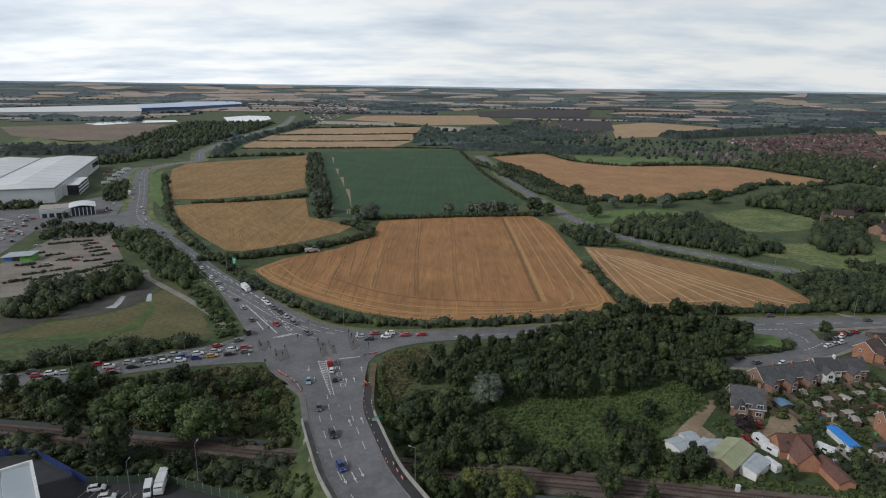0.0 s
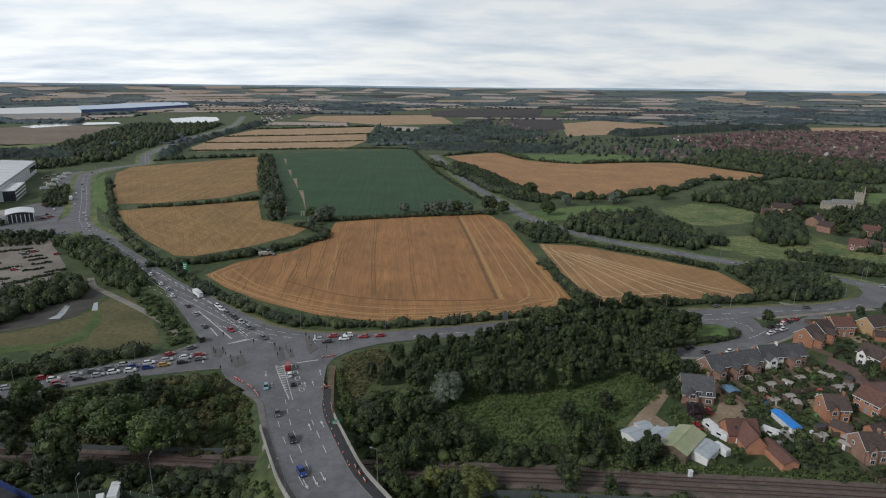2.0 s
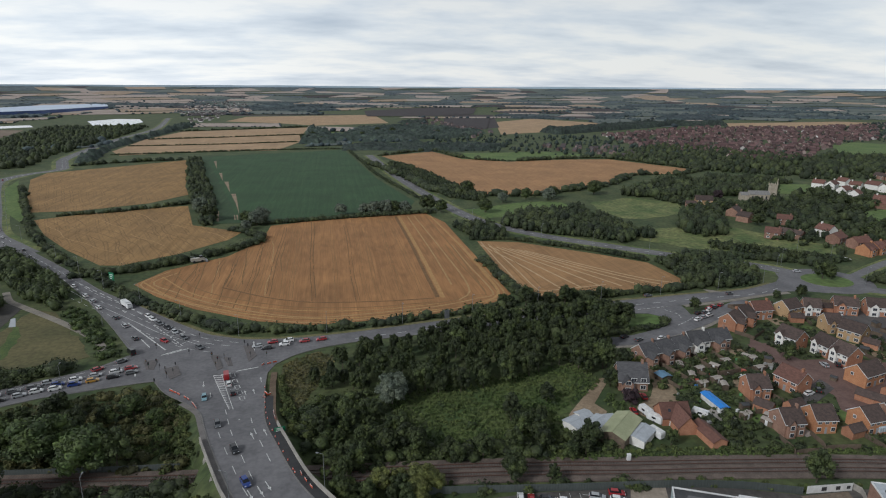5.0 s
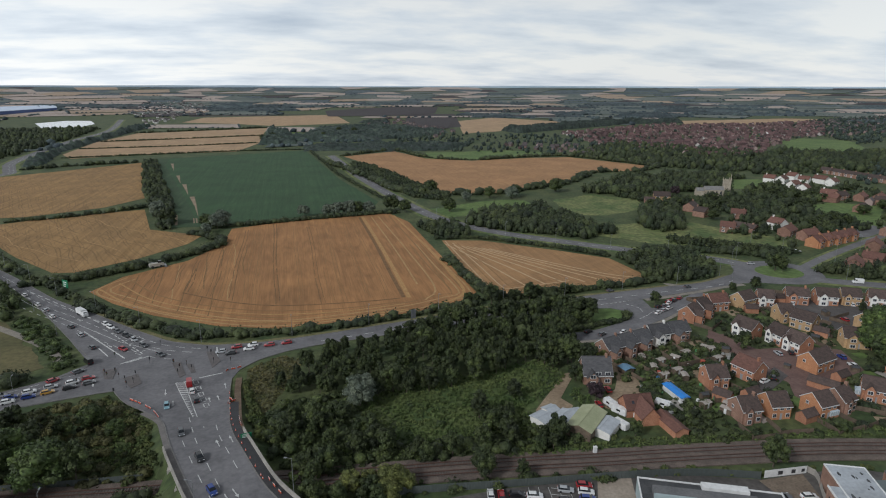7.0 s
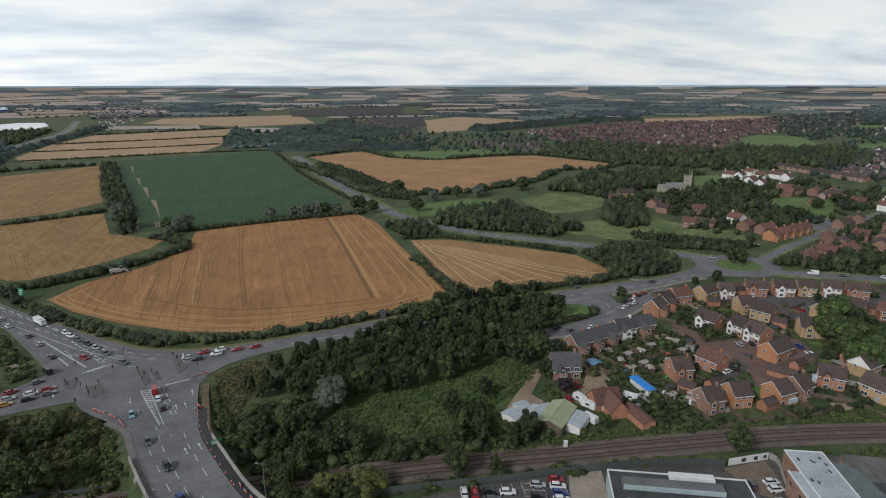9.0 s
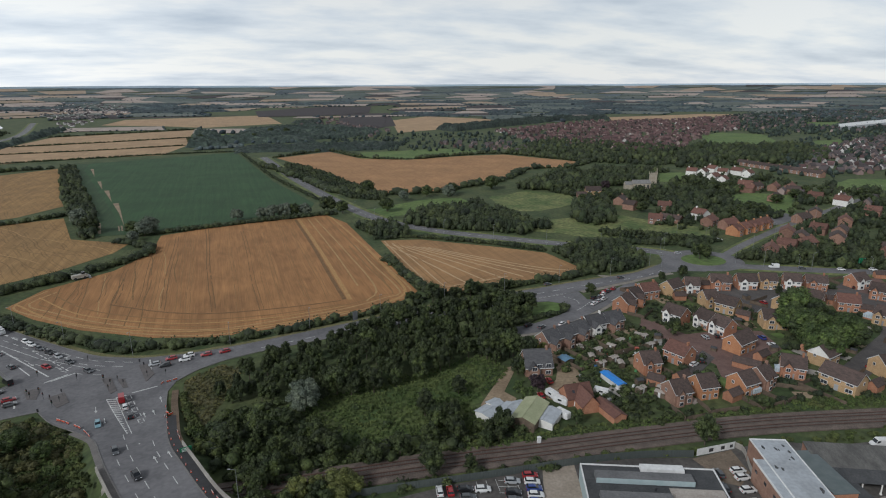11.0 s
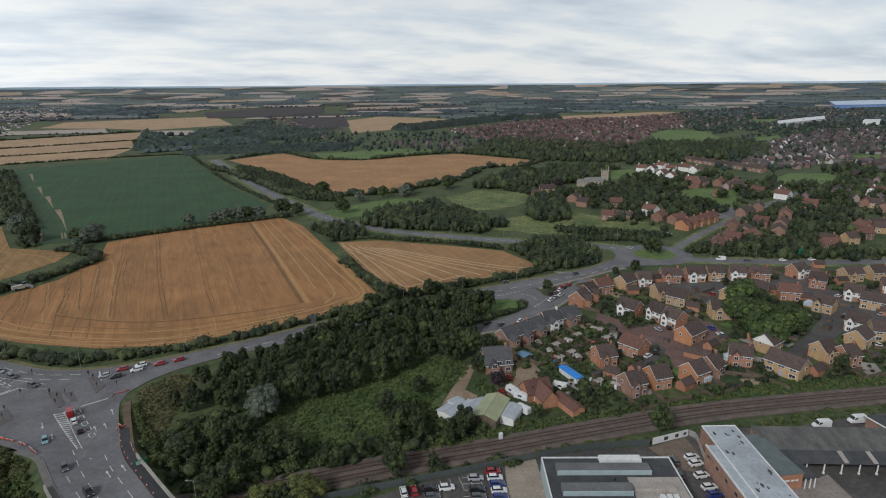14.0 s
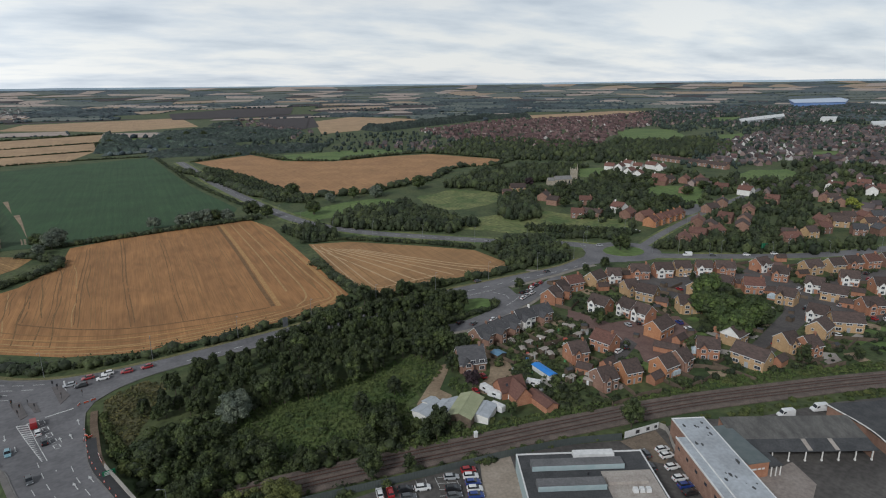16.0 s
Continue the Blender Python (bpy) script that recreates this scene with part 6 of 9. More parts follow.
ROW_EAST = ((296, 199, -4, 9.2, "wd"), (290, 183, -63, 8, "rd"), (315, 183, -14, 10.5, "bg"), (329, 179, -15, 9, "bd"), (341, 177, -21, 9.8, "rd"), (353, 174, -16, 9, "rr"), (365, 171, -16, 9, "gd"), (261, 178, -40, 9.6, "rr"), (261, 160, -74, 8.6, "bg"), (288, 164, -64, 8.4, "wd"),
            (284, 152, -65, 11.4, "bd"), (313, 162, -51, 8.6, "wd"), (315, 148, -32, 9, "wd"), (282, 135, -24, 10, "rd"), (252, 140, -72, 8.2, "wd"))
ROW_RAIL = ((253, 129, -40, 12.4, "bd"), (237, 130, 13, 9.6, "bd"), (201, 142, 12, 8.8, "bw"), (136, 160, -10, 7.6, "rd"), (152, 162, -75, 9.4, "rr"), (131, 139, -4, 7, "gd"), (142, 139, -8, 7, "od"), (156, 136, 5, 7.2, "od"),
            (165, 137, 10, 6.6, "gd"), (182, 139, -44, 8.4, "rd"), (190, 126, -80, 13, "bd"), (213, 128, -8, 6.6, "bg"), (217, 122, -10, 6.8, "rd"))
ROW_TERRACE = ((112.4, 190, 15, 8.2, "te"), (120, 192, 15, 8.2, "te"), (127.6, 194, 15, 8.2, "te"), (137.5, 197.4, 4, 9.4, "tw"), (147, 198.2, 4, 9.4, "te"), (166, 214.8, 31, 9.6, "rw"), (174.6, 220, 31, 9.6, "rw"), (98, 174, -14, 10.5, "dv"), (181, 162, 14, 11.4, "od"))
for rows in (ROW_FRONT, ROW_EAST, ROW_RAIL, ROW_TERRACE):
    for r in rows:
        put_house(*r, *((0.92, 1.0) if r[4] in ("te", "tw", "rw") else (1.0, 1.05) if r[4] == "dv" else ()))
garage = make_garage()
for i, (x, y, turn) in enumerate(((199, 216, -20), (208, 186, -60), (206, 152, 12), (132, 150, -60), (149, 133, 10), (170, 150, -60), (172, 147, -60), (182, 152, 12), (222, 225, -20), (199, 121, 10), (305, 181, -20), (322, 205, -30), (265, 172, -40), (300, 150, -60), (280, 144, -60), (142, 149, 10), (262, 186, -60))):
    m = pose(x, y, 0, 0, 0, turn)
    if i:
        copy_thing(garage, m)
    else:
        garage.matrix_basis = m
# houses further off, in the village and along the road
rng = random.Random(8)
VILLAGE_WHITE = [(497, 540), (506, 533), (534, 548), (490, 500), (525, 523), (483, 480), (546, 522), (543, 505), (479, 447), (496, 362), (489, 353), (572, 327), (615, 321), (586, 298), (337, 353)]
VILLAGE_RED = [(466, 432), (484, 439), (497, 430), (452, 389), (510, 423), (498, 409), (488, 378), (329, 335), (334, 322), (399, 317), (426, 328), (380, 288), (349, 276), (323, 264), (304, 259), (473, 316), (420, 299), (388, 278), (369, 266), (585, 330), (592, 316), (606, 297), (510, 282), (318, 427), (312, 405), (338, 263), (352, 289), (520, 300)]
VILLAGE_MIXED = [(429, 247), (437, 239), (458, 246), (468, 240), (479, 237), (409, 234), (390, 231), (372, 234), (364, 227), (436, 212), (296, 354), (450, 226), (462, 218), (492, 231), (424, 219), (335, 391), (521, 294), (445, 247), (486, 212)]
for i, (x, y) in enumerate(VILLAGE_WHITE):
    put_house(x, y, (118, 30, 100, 20)[i % 4], rng.uniform(11, 15), "vw", 1.15, 1.12)
for i, (x, y) in enumerate(VILLAGE_RED):
    put_house(x, y, 25 + rng.choice((0, 90, 12, -20)), rng.uniform(10, 14), rng.choice(("vr", "vr", "vr", "vd")), 1.1)
for i, (x, y) in enumerate(VILLAGE_MIXED):
    put_house(x, y, -25 + rng.choice((0, 90, 12, -20)), rng.uniform(9, 12), ("vr", "vb", "vd", "vr", "vg")[i % 5])
# long brown barn, the manor and its wing
put_house(311, 355, -65, 17, "vd", 1.1, 0.75)
put_house(320, 472, -25, 15, "vb", 1.15, 1.1)
put_house(304, 466, -25, 9, "vd", 0.9, 0.7)
# orange terrace beside the village road, and a long brown terrace behind the white houses
for x, y in [(324, 306), (334, 309), (343, 311), (352, 313.5), (361, 316)]:
    put_house(x, y, 14, 8.8, "vo", 1.1, 1.0)
LONG_TERRACE = [(615.5, 581.8), (615.2, 565.1), (615.0, 549.1), (615.2, 534.0), (615.0, 519.1), (615.2, 505.0), (615.0, 491.0), (614.2, 478.4)]
along = math.degrees(math.atan2(LONG_TERRACE[-1][1] - LONG_TERRACE[0][1], LONG_TERRACE[-1][0] - LONG_TERRACE[0][0]))
for x, y in LONG_TERRACE:
    put_house(x, y, along, 16, "vd", 0.95, 0.95)
sheet("car_park", [(396.1, 347.0), (417.0, 345.4), (409.3, 329.2), (380.0, 317.7), (373.0, 319.8)], 0.16, ASPHALT, "dark asphalt car park beside the village road", "car park")
sheet("car_park", [(560.3, 374.4), (582.9, 372.9), (573.0, 352.2), (551.8, 343.8), (542.9, 359.0)], 0.16, ESTATE_ROAD, "pale asphalt car park among trees", "car park")
for q in CLEARINGS:
    sheet("meadow" if q is not CLEARINGS[-1] else "stubble_field", q, 0.14, LAWN if q is not CLEARINGS[-1] else STUBBLE, "bright green mown field among trees" if q is not CLEARINGS[-1] else "pale stubble strip behind the distant estate", "field")
sheet("meadow", [(198.8, 386.8), (223.1, 395.3), (257.7, 392.1), (288.7, 389.2), (305.9, 347.2), (314.2, 313.9), (296.0, 300.5), (255.7, 318.0), (217.7, 345.4), (195.7, 371.8)], 0.10, MEADOW, "pale rough meadow above the roundabout road", "meadow")


LEAD = material("lead_roof", (0.17, 0.165, 0.16), (0.23, 0.225, 0.215), 0.6, 0.6, fine=0.1)


def make_church():
    c = new("church")
    part("nave", gable_walls(18, 8, 6, 9), STONE, c)
    part("nave_roof", gable_roof(18, 8, 6, 9, 0.2), LEAD, c)
    part("chancel", gable_walls(8, 6, 5, 7.5), STONE, c, at=pose(-12.5, 0, 0))
    part("chancel_roof", gable_roof(8, 6, 5, 7.5, 0.2), LEAD, c, at=pose(-12.5, 0, 0))
    part("tower", Geo().box(9, 15, -3, 3, -0.2, 15, 0, 0.15), STONE, c)
    b = Geo()
    for x in (9.1, 14.9):
        for y in (-2.9, 2.9):
            b.tube((x, y, 14.8), (x, y, 17.5), 0.4, 0.1, 4)
    for i in range(5):
        for s in (-2.9, 2.9):
            b.box(9.3 + i * 1.2, 9.9 + i * 1.2, s - 0.2, s + 0.2, 15, 15.8)
    part("battlements", b, STONE, c)
    part("spirelet", Geo().tube((14.5, -2.5, 15), (14.5, -2.5, 22), 0.7, 0.05, 6), STONE, c)
    for x in (-6, -2, 2, 6):
        w = part("window", Geo().prism([(-0.7, -1.6), (0.7, -1.6), (0.7, 0.8), (0, 1.8), (-0.7, 0.8)], 0, 0.1), GLASS_DARK, c)
        w.matrix_basis = pose(x, -4.06, 3.2, 90, 0, 0)
    c.matrix_basis = pose(384, 485, 0, 0, 0, -18) @ Matrix.Scale(0.98, 4)
    tagged(c, "grey stone village church with a square tower", "church")


make_church()


# ---- far settlements ----
def settlement(name, poly, gap, wall, roof, label, seed, keep=0.8):
    rng = random.Random(seed)
    g = Geo()
    for x, y in scatter(poly, gap, seed, keep):
        if any(inside((x, y), c) for c in CLEARINGS):
            continue
        L, D, e = rng.uniform(6.5, 9.5), rng.uniform(5.4, 6.6), rng.uniform(3.0, 4.0)
        t = e + rng.uniform(2.4, 3.2)
        m = pose(x, y, height(x, y), 0, 0, rng.choice((20, 110, 60, -20)) + rng.uniform(-8, 8))
        for geo, slot in ((gable_walls(L, D, e, t), 0), (gable_roof(L, D, e, t), 1)):
            g.add([m @ Vector(p) for p in geo.v], geo.f, slot)
    setting(name, g.mesh(name, wall, roof), None, label, "houses", "stuff")


# Haze over the town is put into these roof and brick colours, greyed down.
FAR_RED = material("far_red_roofs", (0.078, 0.045, 0.045), (0.122, 0.070, 0.067), 0.02, 0.85, island=0.45)
FAR_BROWN = material("far_brown_roofs", (0.066, 0.056, 0.058), (0.105, 0.084, 0.084), 0.02, 0.85, island=0.35)
FAR_WALL = material("far_brick_walls", (0.135, 0.085, 0.076), (0.25, 0.195, 0.18), 0.02, 0.9, island=0.55)
FAR_PALE = material("far_pale_walls", (0.36, 0.33, 0.31), (0.60, 0.58, 0.56), 0.02, 0.9, island=0.3)
TOWN = [(565, 1227), (953, 1440), (1282, 1440), (1490, 1460), (1100, 1060), (842, 905), (653, 745), (570, 770), (520, 970)]
settlement("distant_houses", TOWN, 15, FAR_WALL, FAR_RED, "dense distant estate of red-roofed brick houses", 3, 0.7)
woodland("town_trees", TOWN, 25, 3, 6.5, "dark street trees in the distant estate", LEAF_WOOD_HAZE, 1.3, 7, 71, 0.75, 0.6)
settlement("distant_houses", [(481.2, 413.0), (622.5, 467.8), (734.0, 457.9), (765.2, 379.0), (595.1, 290.6), (511.3, 324.3), (472.6, 363.6)], 18, FAR_WALL, FAR_BROWN, "brown-roofed houses of the town among trees", 4, 0.35)
settlement("distant_houses", [(630.7, 523.0), (901.4, 706.1), (1289.5, 842.3), (1441.0, 729.8), (790.2, 391.9), (759.9, 474.6), (630.6, 474.1)], 17, FAR_WALL, FAR_BROWN, "distant brick town houses among trees", 5, 0.62)
settlement("distant_houses", [(853.5, 678.7), (1052.5, 740.1), (849.4, 532.5), (736.5, 489.5), (742.0, 560.4)], 20, FAR_PALE, FAR_BROWN, "distant pale-walled houses in rows", 6, 0.6)
settlement("distant_houses", [(630.7, 523.0), (901.4, 706.1), (1289.5, 842.3), (1441.0, 729.8), (790.2, 391.9), (759.9, 474.6), (630.6, 474.1)], 30, FAR_PALE, FAR_RED, "distant white-walled town houses among trees", 16, 0.5)
settlement("distant_houses", [(1195, 912), (1040, 1000), (1500, 1480), (1998, 1650), (2427, 1242), (1698, 863)], 27, FAR_WALL, FAR_BROWN, "far town houses among dense trees", 21, 0.5)
settlement("distant_houses", TOWN, 40, FAR_PALE, FAR_RED, "pale rendered houses in the distant estate", 17, 0.2)
settlement("distant_houses", [(539.2, 301.5), (580.7, 283.1), (476.1, 228.8), (452.7, 242.3)], 17, FAR_WALL, FAR_BROWN, "brown-roofed houses among garden trees", 18, 0.5)
settlement("distant_houses", [(-583.5, 2468.8), (-730.3, 3507.0), (-433.5, 3212.2), (-321.9, 2757.9), (-297.5, 2198.9), (-425.6, 2034.9)], 30, FAR_PALE, FAR_BROWN, "distant estate of brown roofs beside the main road", 7, 0.4)
settlement("distant_houses", [(-420.4, 1924.1), (-389.9, 2044.9), (-347.6, 2017.6), (-324.4, 1785.4), (-373.4, 1744.0)], 24, FAR_PALE, FAR_BROWN, "distant pale houses beside the main road", 8, 0.7)
settlement("distant_houses", [(181.2, 1656.8), (296.4, 1969.9), (334.2, 1617.9), (365.0, 1340.0), (280.0, 1186.5), (223.7, 1243.4)], 24, FAR_WALL, FAR_BROWN, "distant village among trees", 9, 0.45)
settlement("distant_houses", [(293.2, 975.2), (356.3, 1013.3), (406.7, 979.4), (479.5, 993.6), (481.3, 850.6), (427.3, 807.6), (380.6, 917.3)], 19, FAR_WALL, FAR_BROWN, "row of houses and farm buildings beyond the field", 10, 0.5)
for poly, low, high, seed, keep in (([(572.4, 436.1), (654.9, 447.6), (734.0, 457.9), (765.2, 379.0), (595.1, 290.6), (511.3, 324.3), (472.6, 363.6)], 5, 10, 61, 0.9), ([(562.2, 505.3), (961.3, 804.1), (1195.8, 911.9), (1591.8, 1012.1), (1745.7, 888.1), (765.2, 379.0), (759.9, 474.6), (622.5, 467.8)], 6, 11, 62, 0.62), ([(399.9, 326.9), (486.2, 339.2), (532.7, 327.8), (595.1, 290.6), (533.9, 258.9), (481.3, 271.6), (430.3, 261.7), (388.0, 222.9), (334.7, 245.0), (340.9, 276.7)], 2.5, 7, 63, 0.85),
                                    ([(629.2, 722.6), (760.9, 801.8), (855.2, 737.5), (716.5, 576.9), (605.0, 573.0), (524.3, 590.1)], 6, 12, 64, 0.9), ([(401.9, 489.6), (462.8, 520.1), (475.5, 472.2), (444.1, 414.4), (399.3, 388.1), (408.0, 360.7), (379.5, 337.6), (374.2, 363.0), (392.9, 391.9), (364.7, 386.5), (360.7, 411.1)], 4, 8.5, 65, 0.75), ([(1493.4, 1504.3), (1998.0, 1658.6), (2427.0, 1241.8), (1697.9, 863.2), (1195.8, 911.9), (978.7, 874.0), (1050.3, 1020.0)], 7, 12, 66, 0.85)):
    far = seed in (62, 66)
    woodland("town_trees", poly, 14 if far else 9, low * (0.7 if far else 0.9), high * (0.75 if far else 1), "dark garden and street trees among the houses", LEAF_WOOD_HAZE if far else LEAF_DARK, 1.0 if far else 0.8, 6 if far else 9, seed, keep, 0.5)
# garden trees through the village
rng = random.Random(44)
spots = [p for p in scatter([(399.4, 491.2), (486.0, 527.3), (565.6, 500.3), (555.1, 396.2), (525.1, 313.1), (380.3, 222.4), (322.4, 235.8), (288.4, 258.3), (307.5, 291.2), (303.0, 313.8), (293.6, 352.6)], 8.0, 45, 0.72)
         if not any(inside(p, c) for c in CLEARINGS) and all(math.dist(p, q) > 10 for q in smooth_line(NORTH, 4)) and all(math.dist(p, q) > 9 for q in VILLAGE_WHITE + VILLAGE_RED + VILLAGE_MIXED)]
setting("town_trees", foliage("town_trees", bush_blobs(spots, 2.5, 8, 46, 0.46), LEAF_DARK, 0.7, 9, 47), None, "green garden trees through the village", "trees", "stuff")
# large old trees through the village, a copper beech by the church and a golden tree
for i, (x, y) in enumerate([(295.4, 450.0), (296.4, 433.2), (316.3, 444.2), (290.8, 412.2), (375.3, 596.2), (386.0, 527.2), (374.5, 506.4), (361.4, 456.6), (356.4, 437.6), (314.3, 392.6), (421.7, 477.6), (450.6, 497.1), (436.5, 468.6), (426.2, 445.1), (446.0, 454.1), (458.6, 455.1), (465.9, 450.6), (418.8, 411.0), (462.3, 435.6), (443.4, 378.6), (387.9, 363.7), (399.8, 365.6), (394.2, 351.2), (371.0, 353.5), (480.6, 392.5), (476.5, 376.3), (509.7, 406.8), (516.0, 352.7), (551.7, 369.1), (542.6, 374.6), (521.7, 331.7), (542.0, 337.0), (590.9, 365.9), (567.8, 339.9), (570.1, 320.2), (715.6, 384.5), (728.4, 376.5), (713.4, 359.8), (677.7, 357.5), (523.8, 398.3), (530.8, 472.8)]):
    k = 0.62 + 0.24 * ((i * 7) % 5) / 4
    copy_thing(tall[0], pose(x, y, 0, 0, 0, 67 * i) @ Matrix.Diagonal((k * 1.25, k * 1.25, k, 1)))
copy_thing(purple, pose(348, 492, 0) @ Matrix.Scale(1.5, 4))
golden = make_tree(27, 9, 8, LEAF_YELLOW, 12, 70, 0.5)
golden.matrix_basis = pose(509, 272, 0)
tagged(golden, "golden yellow garden tree among the houses", "tree", "golden trees")
copy_thing(golden, pose(504, 262, 0, 0, 0, 90) @ Matrix.Scale(0.75, 4))
copy_thing(golden, pose(103.5, 185.5, 0, 0, 0, 40) @ Matrix.Diagonal((0.4, 0.4, 0.7, 1)))
PALE_BLUE = material("pale_blue_sheeting", (0.46, 0.54, 0.66), (0.52, 0.60, 0.71), 0.02, 0.6)
# pale sheds on the horizon
for pts, tall, m, text in (([(-1547.5, 1789.1), (-1241.6, 2477.4), (-1042.2, 2106.9), (-952.8, 1924.0), (-1412.2, 1630.4)], 12, WHITE, "long white distribution warehouse far off"), ([(-1212.9, 2424.2), (-1175.0, 2799.1), (-1013.1, 3048.6), (-885.8, 2685.2), (-960.2, 2283.0), (-1042.2, 2106.9)], 14, material("blue_cladding", (0.06, 0.10, 0.24), (0.08, 0.13, 0.30), 0.01, 0.6), "long blue distribution warehouse far off"),
                           ([(2506.5, 1665.0), (2894.9, 1681.2), (2655.4, 1506.4), (2381.3, 1359.2), (2171.3, 1418.5)], 17, material("blue_shed", (0.14, 0.24, 0.48), (0.18, 0.29, 0.54), 0.01, 0.6), "wide blue industrial shed far off"),
                           ([(1332.4, 1004.9), (1494.4, 1057.2), (1626.1, 1089.6), (1513.5, 1009.9), (1375.3, 971.8), (1251.7, 938.7)], 8, material("white_blocks", (0.45, 0.47, 0.5), (0.55, 0.56, 0.58), 0.05, 0.7), "long pale school building far off"), ([(1467.8, 776.1), (1541.2, 767.7), (1427.1, 698.8), (1372.5, 719.0)], 8, WHITE, "white industrial roof far off"),
                           ([(2741, 1580), (2866, 1557), (3199, 1727), (3144, 1801)], 9, WHITE, "white industrial shed far off"), ([(2553, 1364), (2540, 1288), (2856, 1444), (2886, 1533)], 9, WHITE, "white industrial shed far off"), ([(1497, 907), (1524, 885), (1595, 924), (1568, 946)], 8, WHITE, "long white roof among the far houses")):
    b = new("warehouse")
    part("wall", Geo().prism(list(pts), -1, tall), m, b)
    cx, cy = sum(p[0] for p in pts) / len(pts), sum(p[1] for p in pts) / len(pts)
    part("roof", Geo().prism([(cx + (p[0] - cx) * 1.01, cy + (p[1] - cy) * 1.01) for p in pts], tall, tall + 0.8), WHITE if "blue" not in text else PALE_BLUE, b)
    tagged(b, text, "warehouse")

# ---- industrial buildings ----
ROOF_FELT = material("dark_roof_felt", (0.045, 0.047, 0.050), (0.070, 0.071, 0.073), 0.25, 0.9, fine=0.2)
ROOF_GREY = material("grey_roof_felt", (0.115, 0.115, 0.118), (0.155, 0.154, 0.155), 0.2, 0.9, fine=0.15)
ROOF_PALE = material("pale_roof_membrane", (0.42, 0.45, 0.48), (0.33, 0.35, 0.37), 0.12, 0.7, fine=0.12)
ROOF_STAIN = material("stained_pale_roof", (0.40, 0.36, 0.32), (0.30, 0.26, 0.23), 0.25, 0.85, fine=0.15)
CORRUGATED = material("corrugated_cement", (0.085, 0.082, 0.077), (0.135, 0.130, 0.121), 0.2, 0.9, fine=0.2, stretch=(2, 0.7, 1), turn=-25)
FASCIA = material("pale_green_fascia", (0.30, 0.38, 0.39), (0.36, 0.43, 0.44), 0.6, 0.6)
CLAD_WHITE = material("white_cladding", (0.58, 0.60, 0.62), (0.66, 0.67, 0.68), 0.04, 0.5, fine=0.04)
CLAD_ROOF = material("white_metal_roof", (0.60, 0.61, 0.62), (0.68, 0.69, 0.69), 0.02, 0.45, fine=0.04)


def frame_at(o, u, v):
    """A local frame with its corner at o, x along u and y along v; returns the pose and both lengths."""
    o, u, v = Vector(o), Vector(u), Vector(v)
    return Matrix.Translation((*o, 0)) @ Matrix.Rotation(math.atan2(u.y, u.x), 4, "Z"), u.length, v.length


def parapet(L, W, z, h=0.5, t=0.3):
    return Geo().box(0, L, 0, t, z, z + h).box(0, L, W - t, W, z, z + h).box(0, t, t, W - t, z, z + h).box(L - t, L, t, W - t, z, z + h)


def shed():
    m, L, W = frame_at((70.4, 82), (37.9, -17), (14, 32))
    m = Matrix.Translation((77.4 - 12, 115.2 - 29, 0)) @ Matrix.Rotation(math.atan2(-14.2, 30.9), 4, "Z")
    L, W = 34.0, 31.0
    s = new("factory")
    part("wall", Geo().box(0, L, 0, W, -0.2, 4.6), FASCIA, s)
    part("roof", Geo().box(0.3, L - 0.3, 0.3, W - 0.3, 4.6, 4.8), ROOF_FELT, s)
    part("parapet", parapet(L, W, 4.6, 0.5), WHITE, s)
    for y in (23.5, 15.5, 7.5):
        r = part("roof_monitor", Geo().box(3, 27 if y > 20 else 20, y, y + 3.4, 4.75, 6.2, 0, 0.05), ROOF_GREY, s)
        x1 = 27 if y > 20 else 20
        part("fascia", Geo().box(3, x1, y - 0.1, y, 4.9, 6.3), FASCIA, r)
        for k in range(4):
            part("glazing", Geo().box(3.3 + k * 4.2, 3.2 + k * 4.2 + 3.9, y - 0.14, y - 0.1, 5.0, 5.9), FASCIA, r)
    part("pale_roof_section", Geo().box(20.5, L - 0.6, 1, 22.5, 4.8, 5.0), ROOF_STAIN, s)
    part("pale_roof_ridge", Geo().box(20.8, 31, 17, 19.5, 5.0, 5.7, 0, 0.1), ROOF_STAIN, s)
    part("pale_roof_ridge", Geo().box(20.8, 31, 9, 11.5, 5.0, 5.7, 0, 0.1), ROOF_STAIN, s)
    part("rooflight", Geo().box(15, 26, W - 2.6, W - 0.2, 4.9, 5.9, 0, 0.1), WHITE, s)
    for k in range(3):
        part("air_unit", Geo().box(26 + k * 1.6, 27.2 + k * 1.6, 13.5, 14.8, 5.0, 6.0, 0, 0.06), WHITE, s)
    for x, y in ((11, 20), (13, 12), (17, 21.5), (28, 5)):
        part("roof_vent", Geo().tube((x, y, 4.8), (x, y, 5.6), 0.25, 0.18, 6), DARK_METAL, s)
    s.matrix_basis = m
    tagged(s, "long low factory with dark felt roof and glazed monitors", "factory")


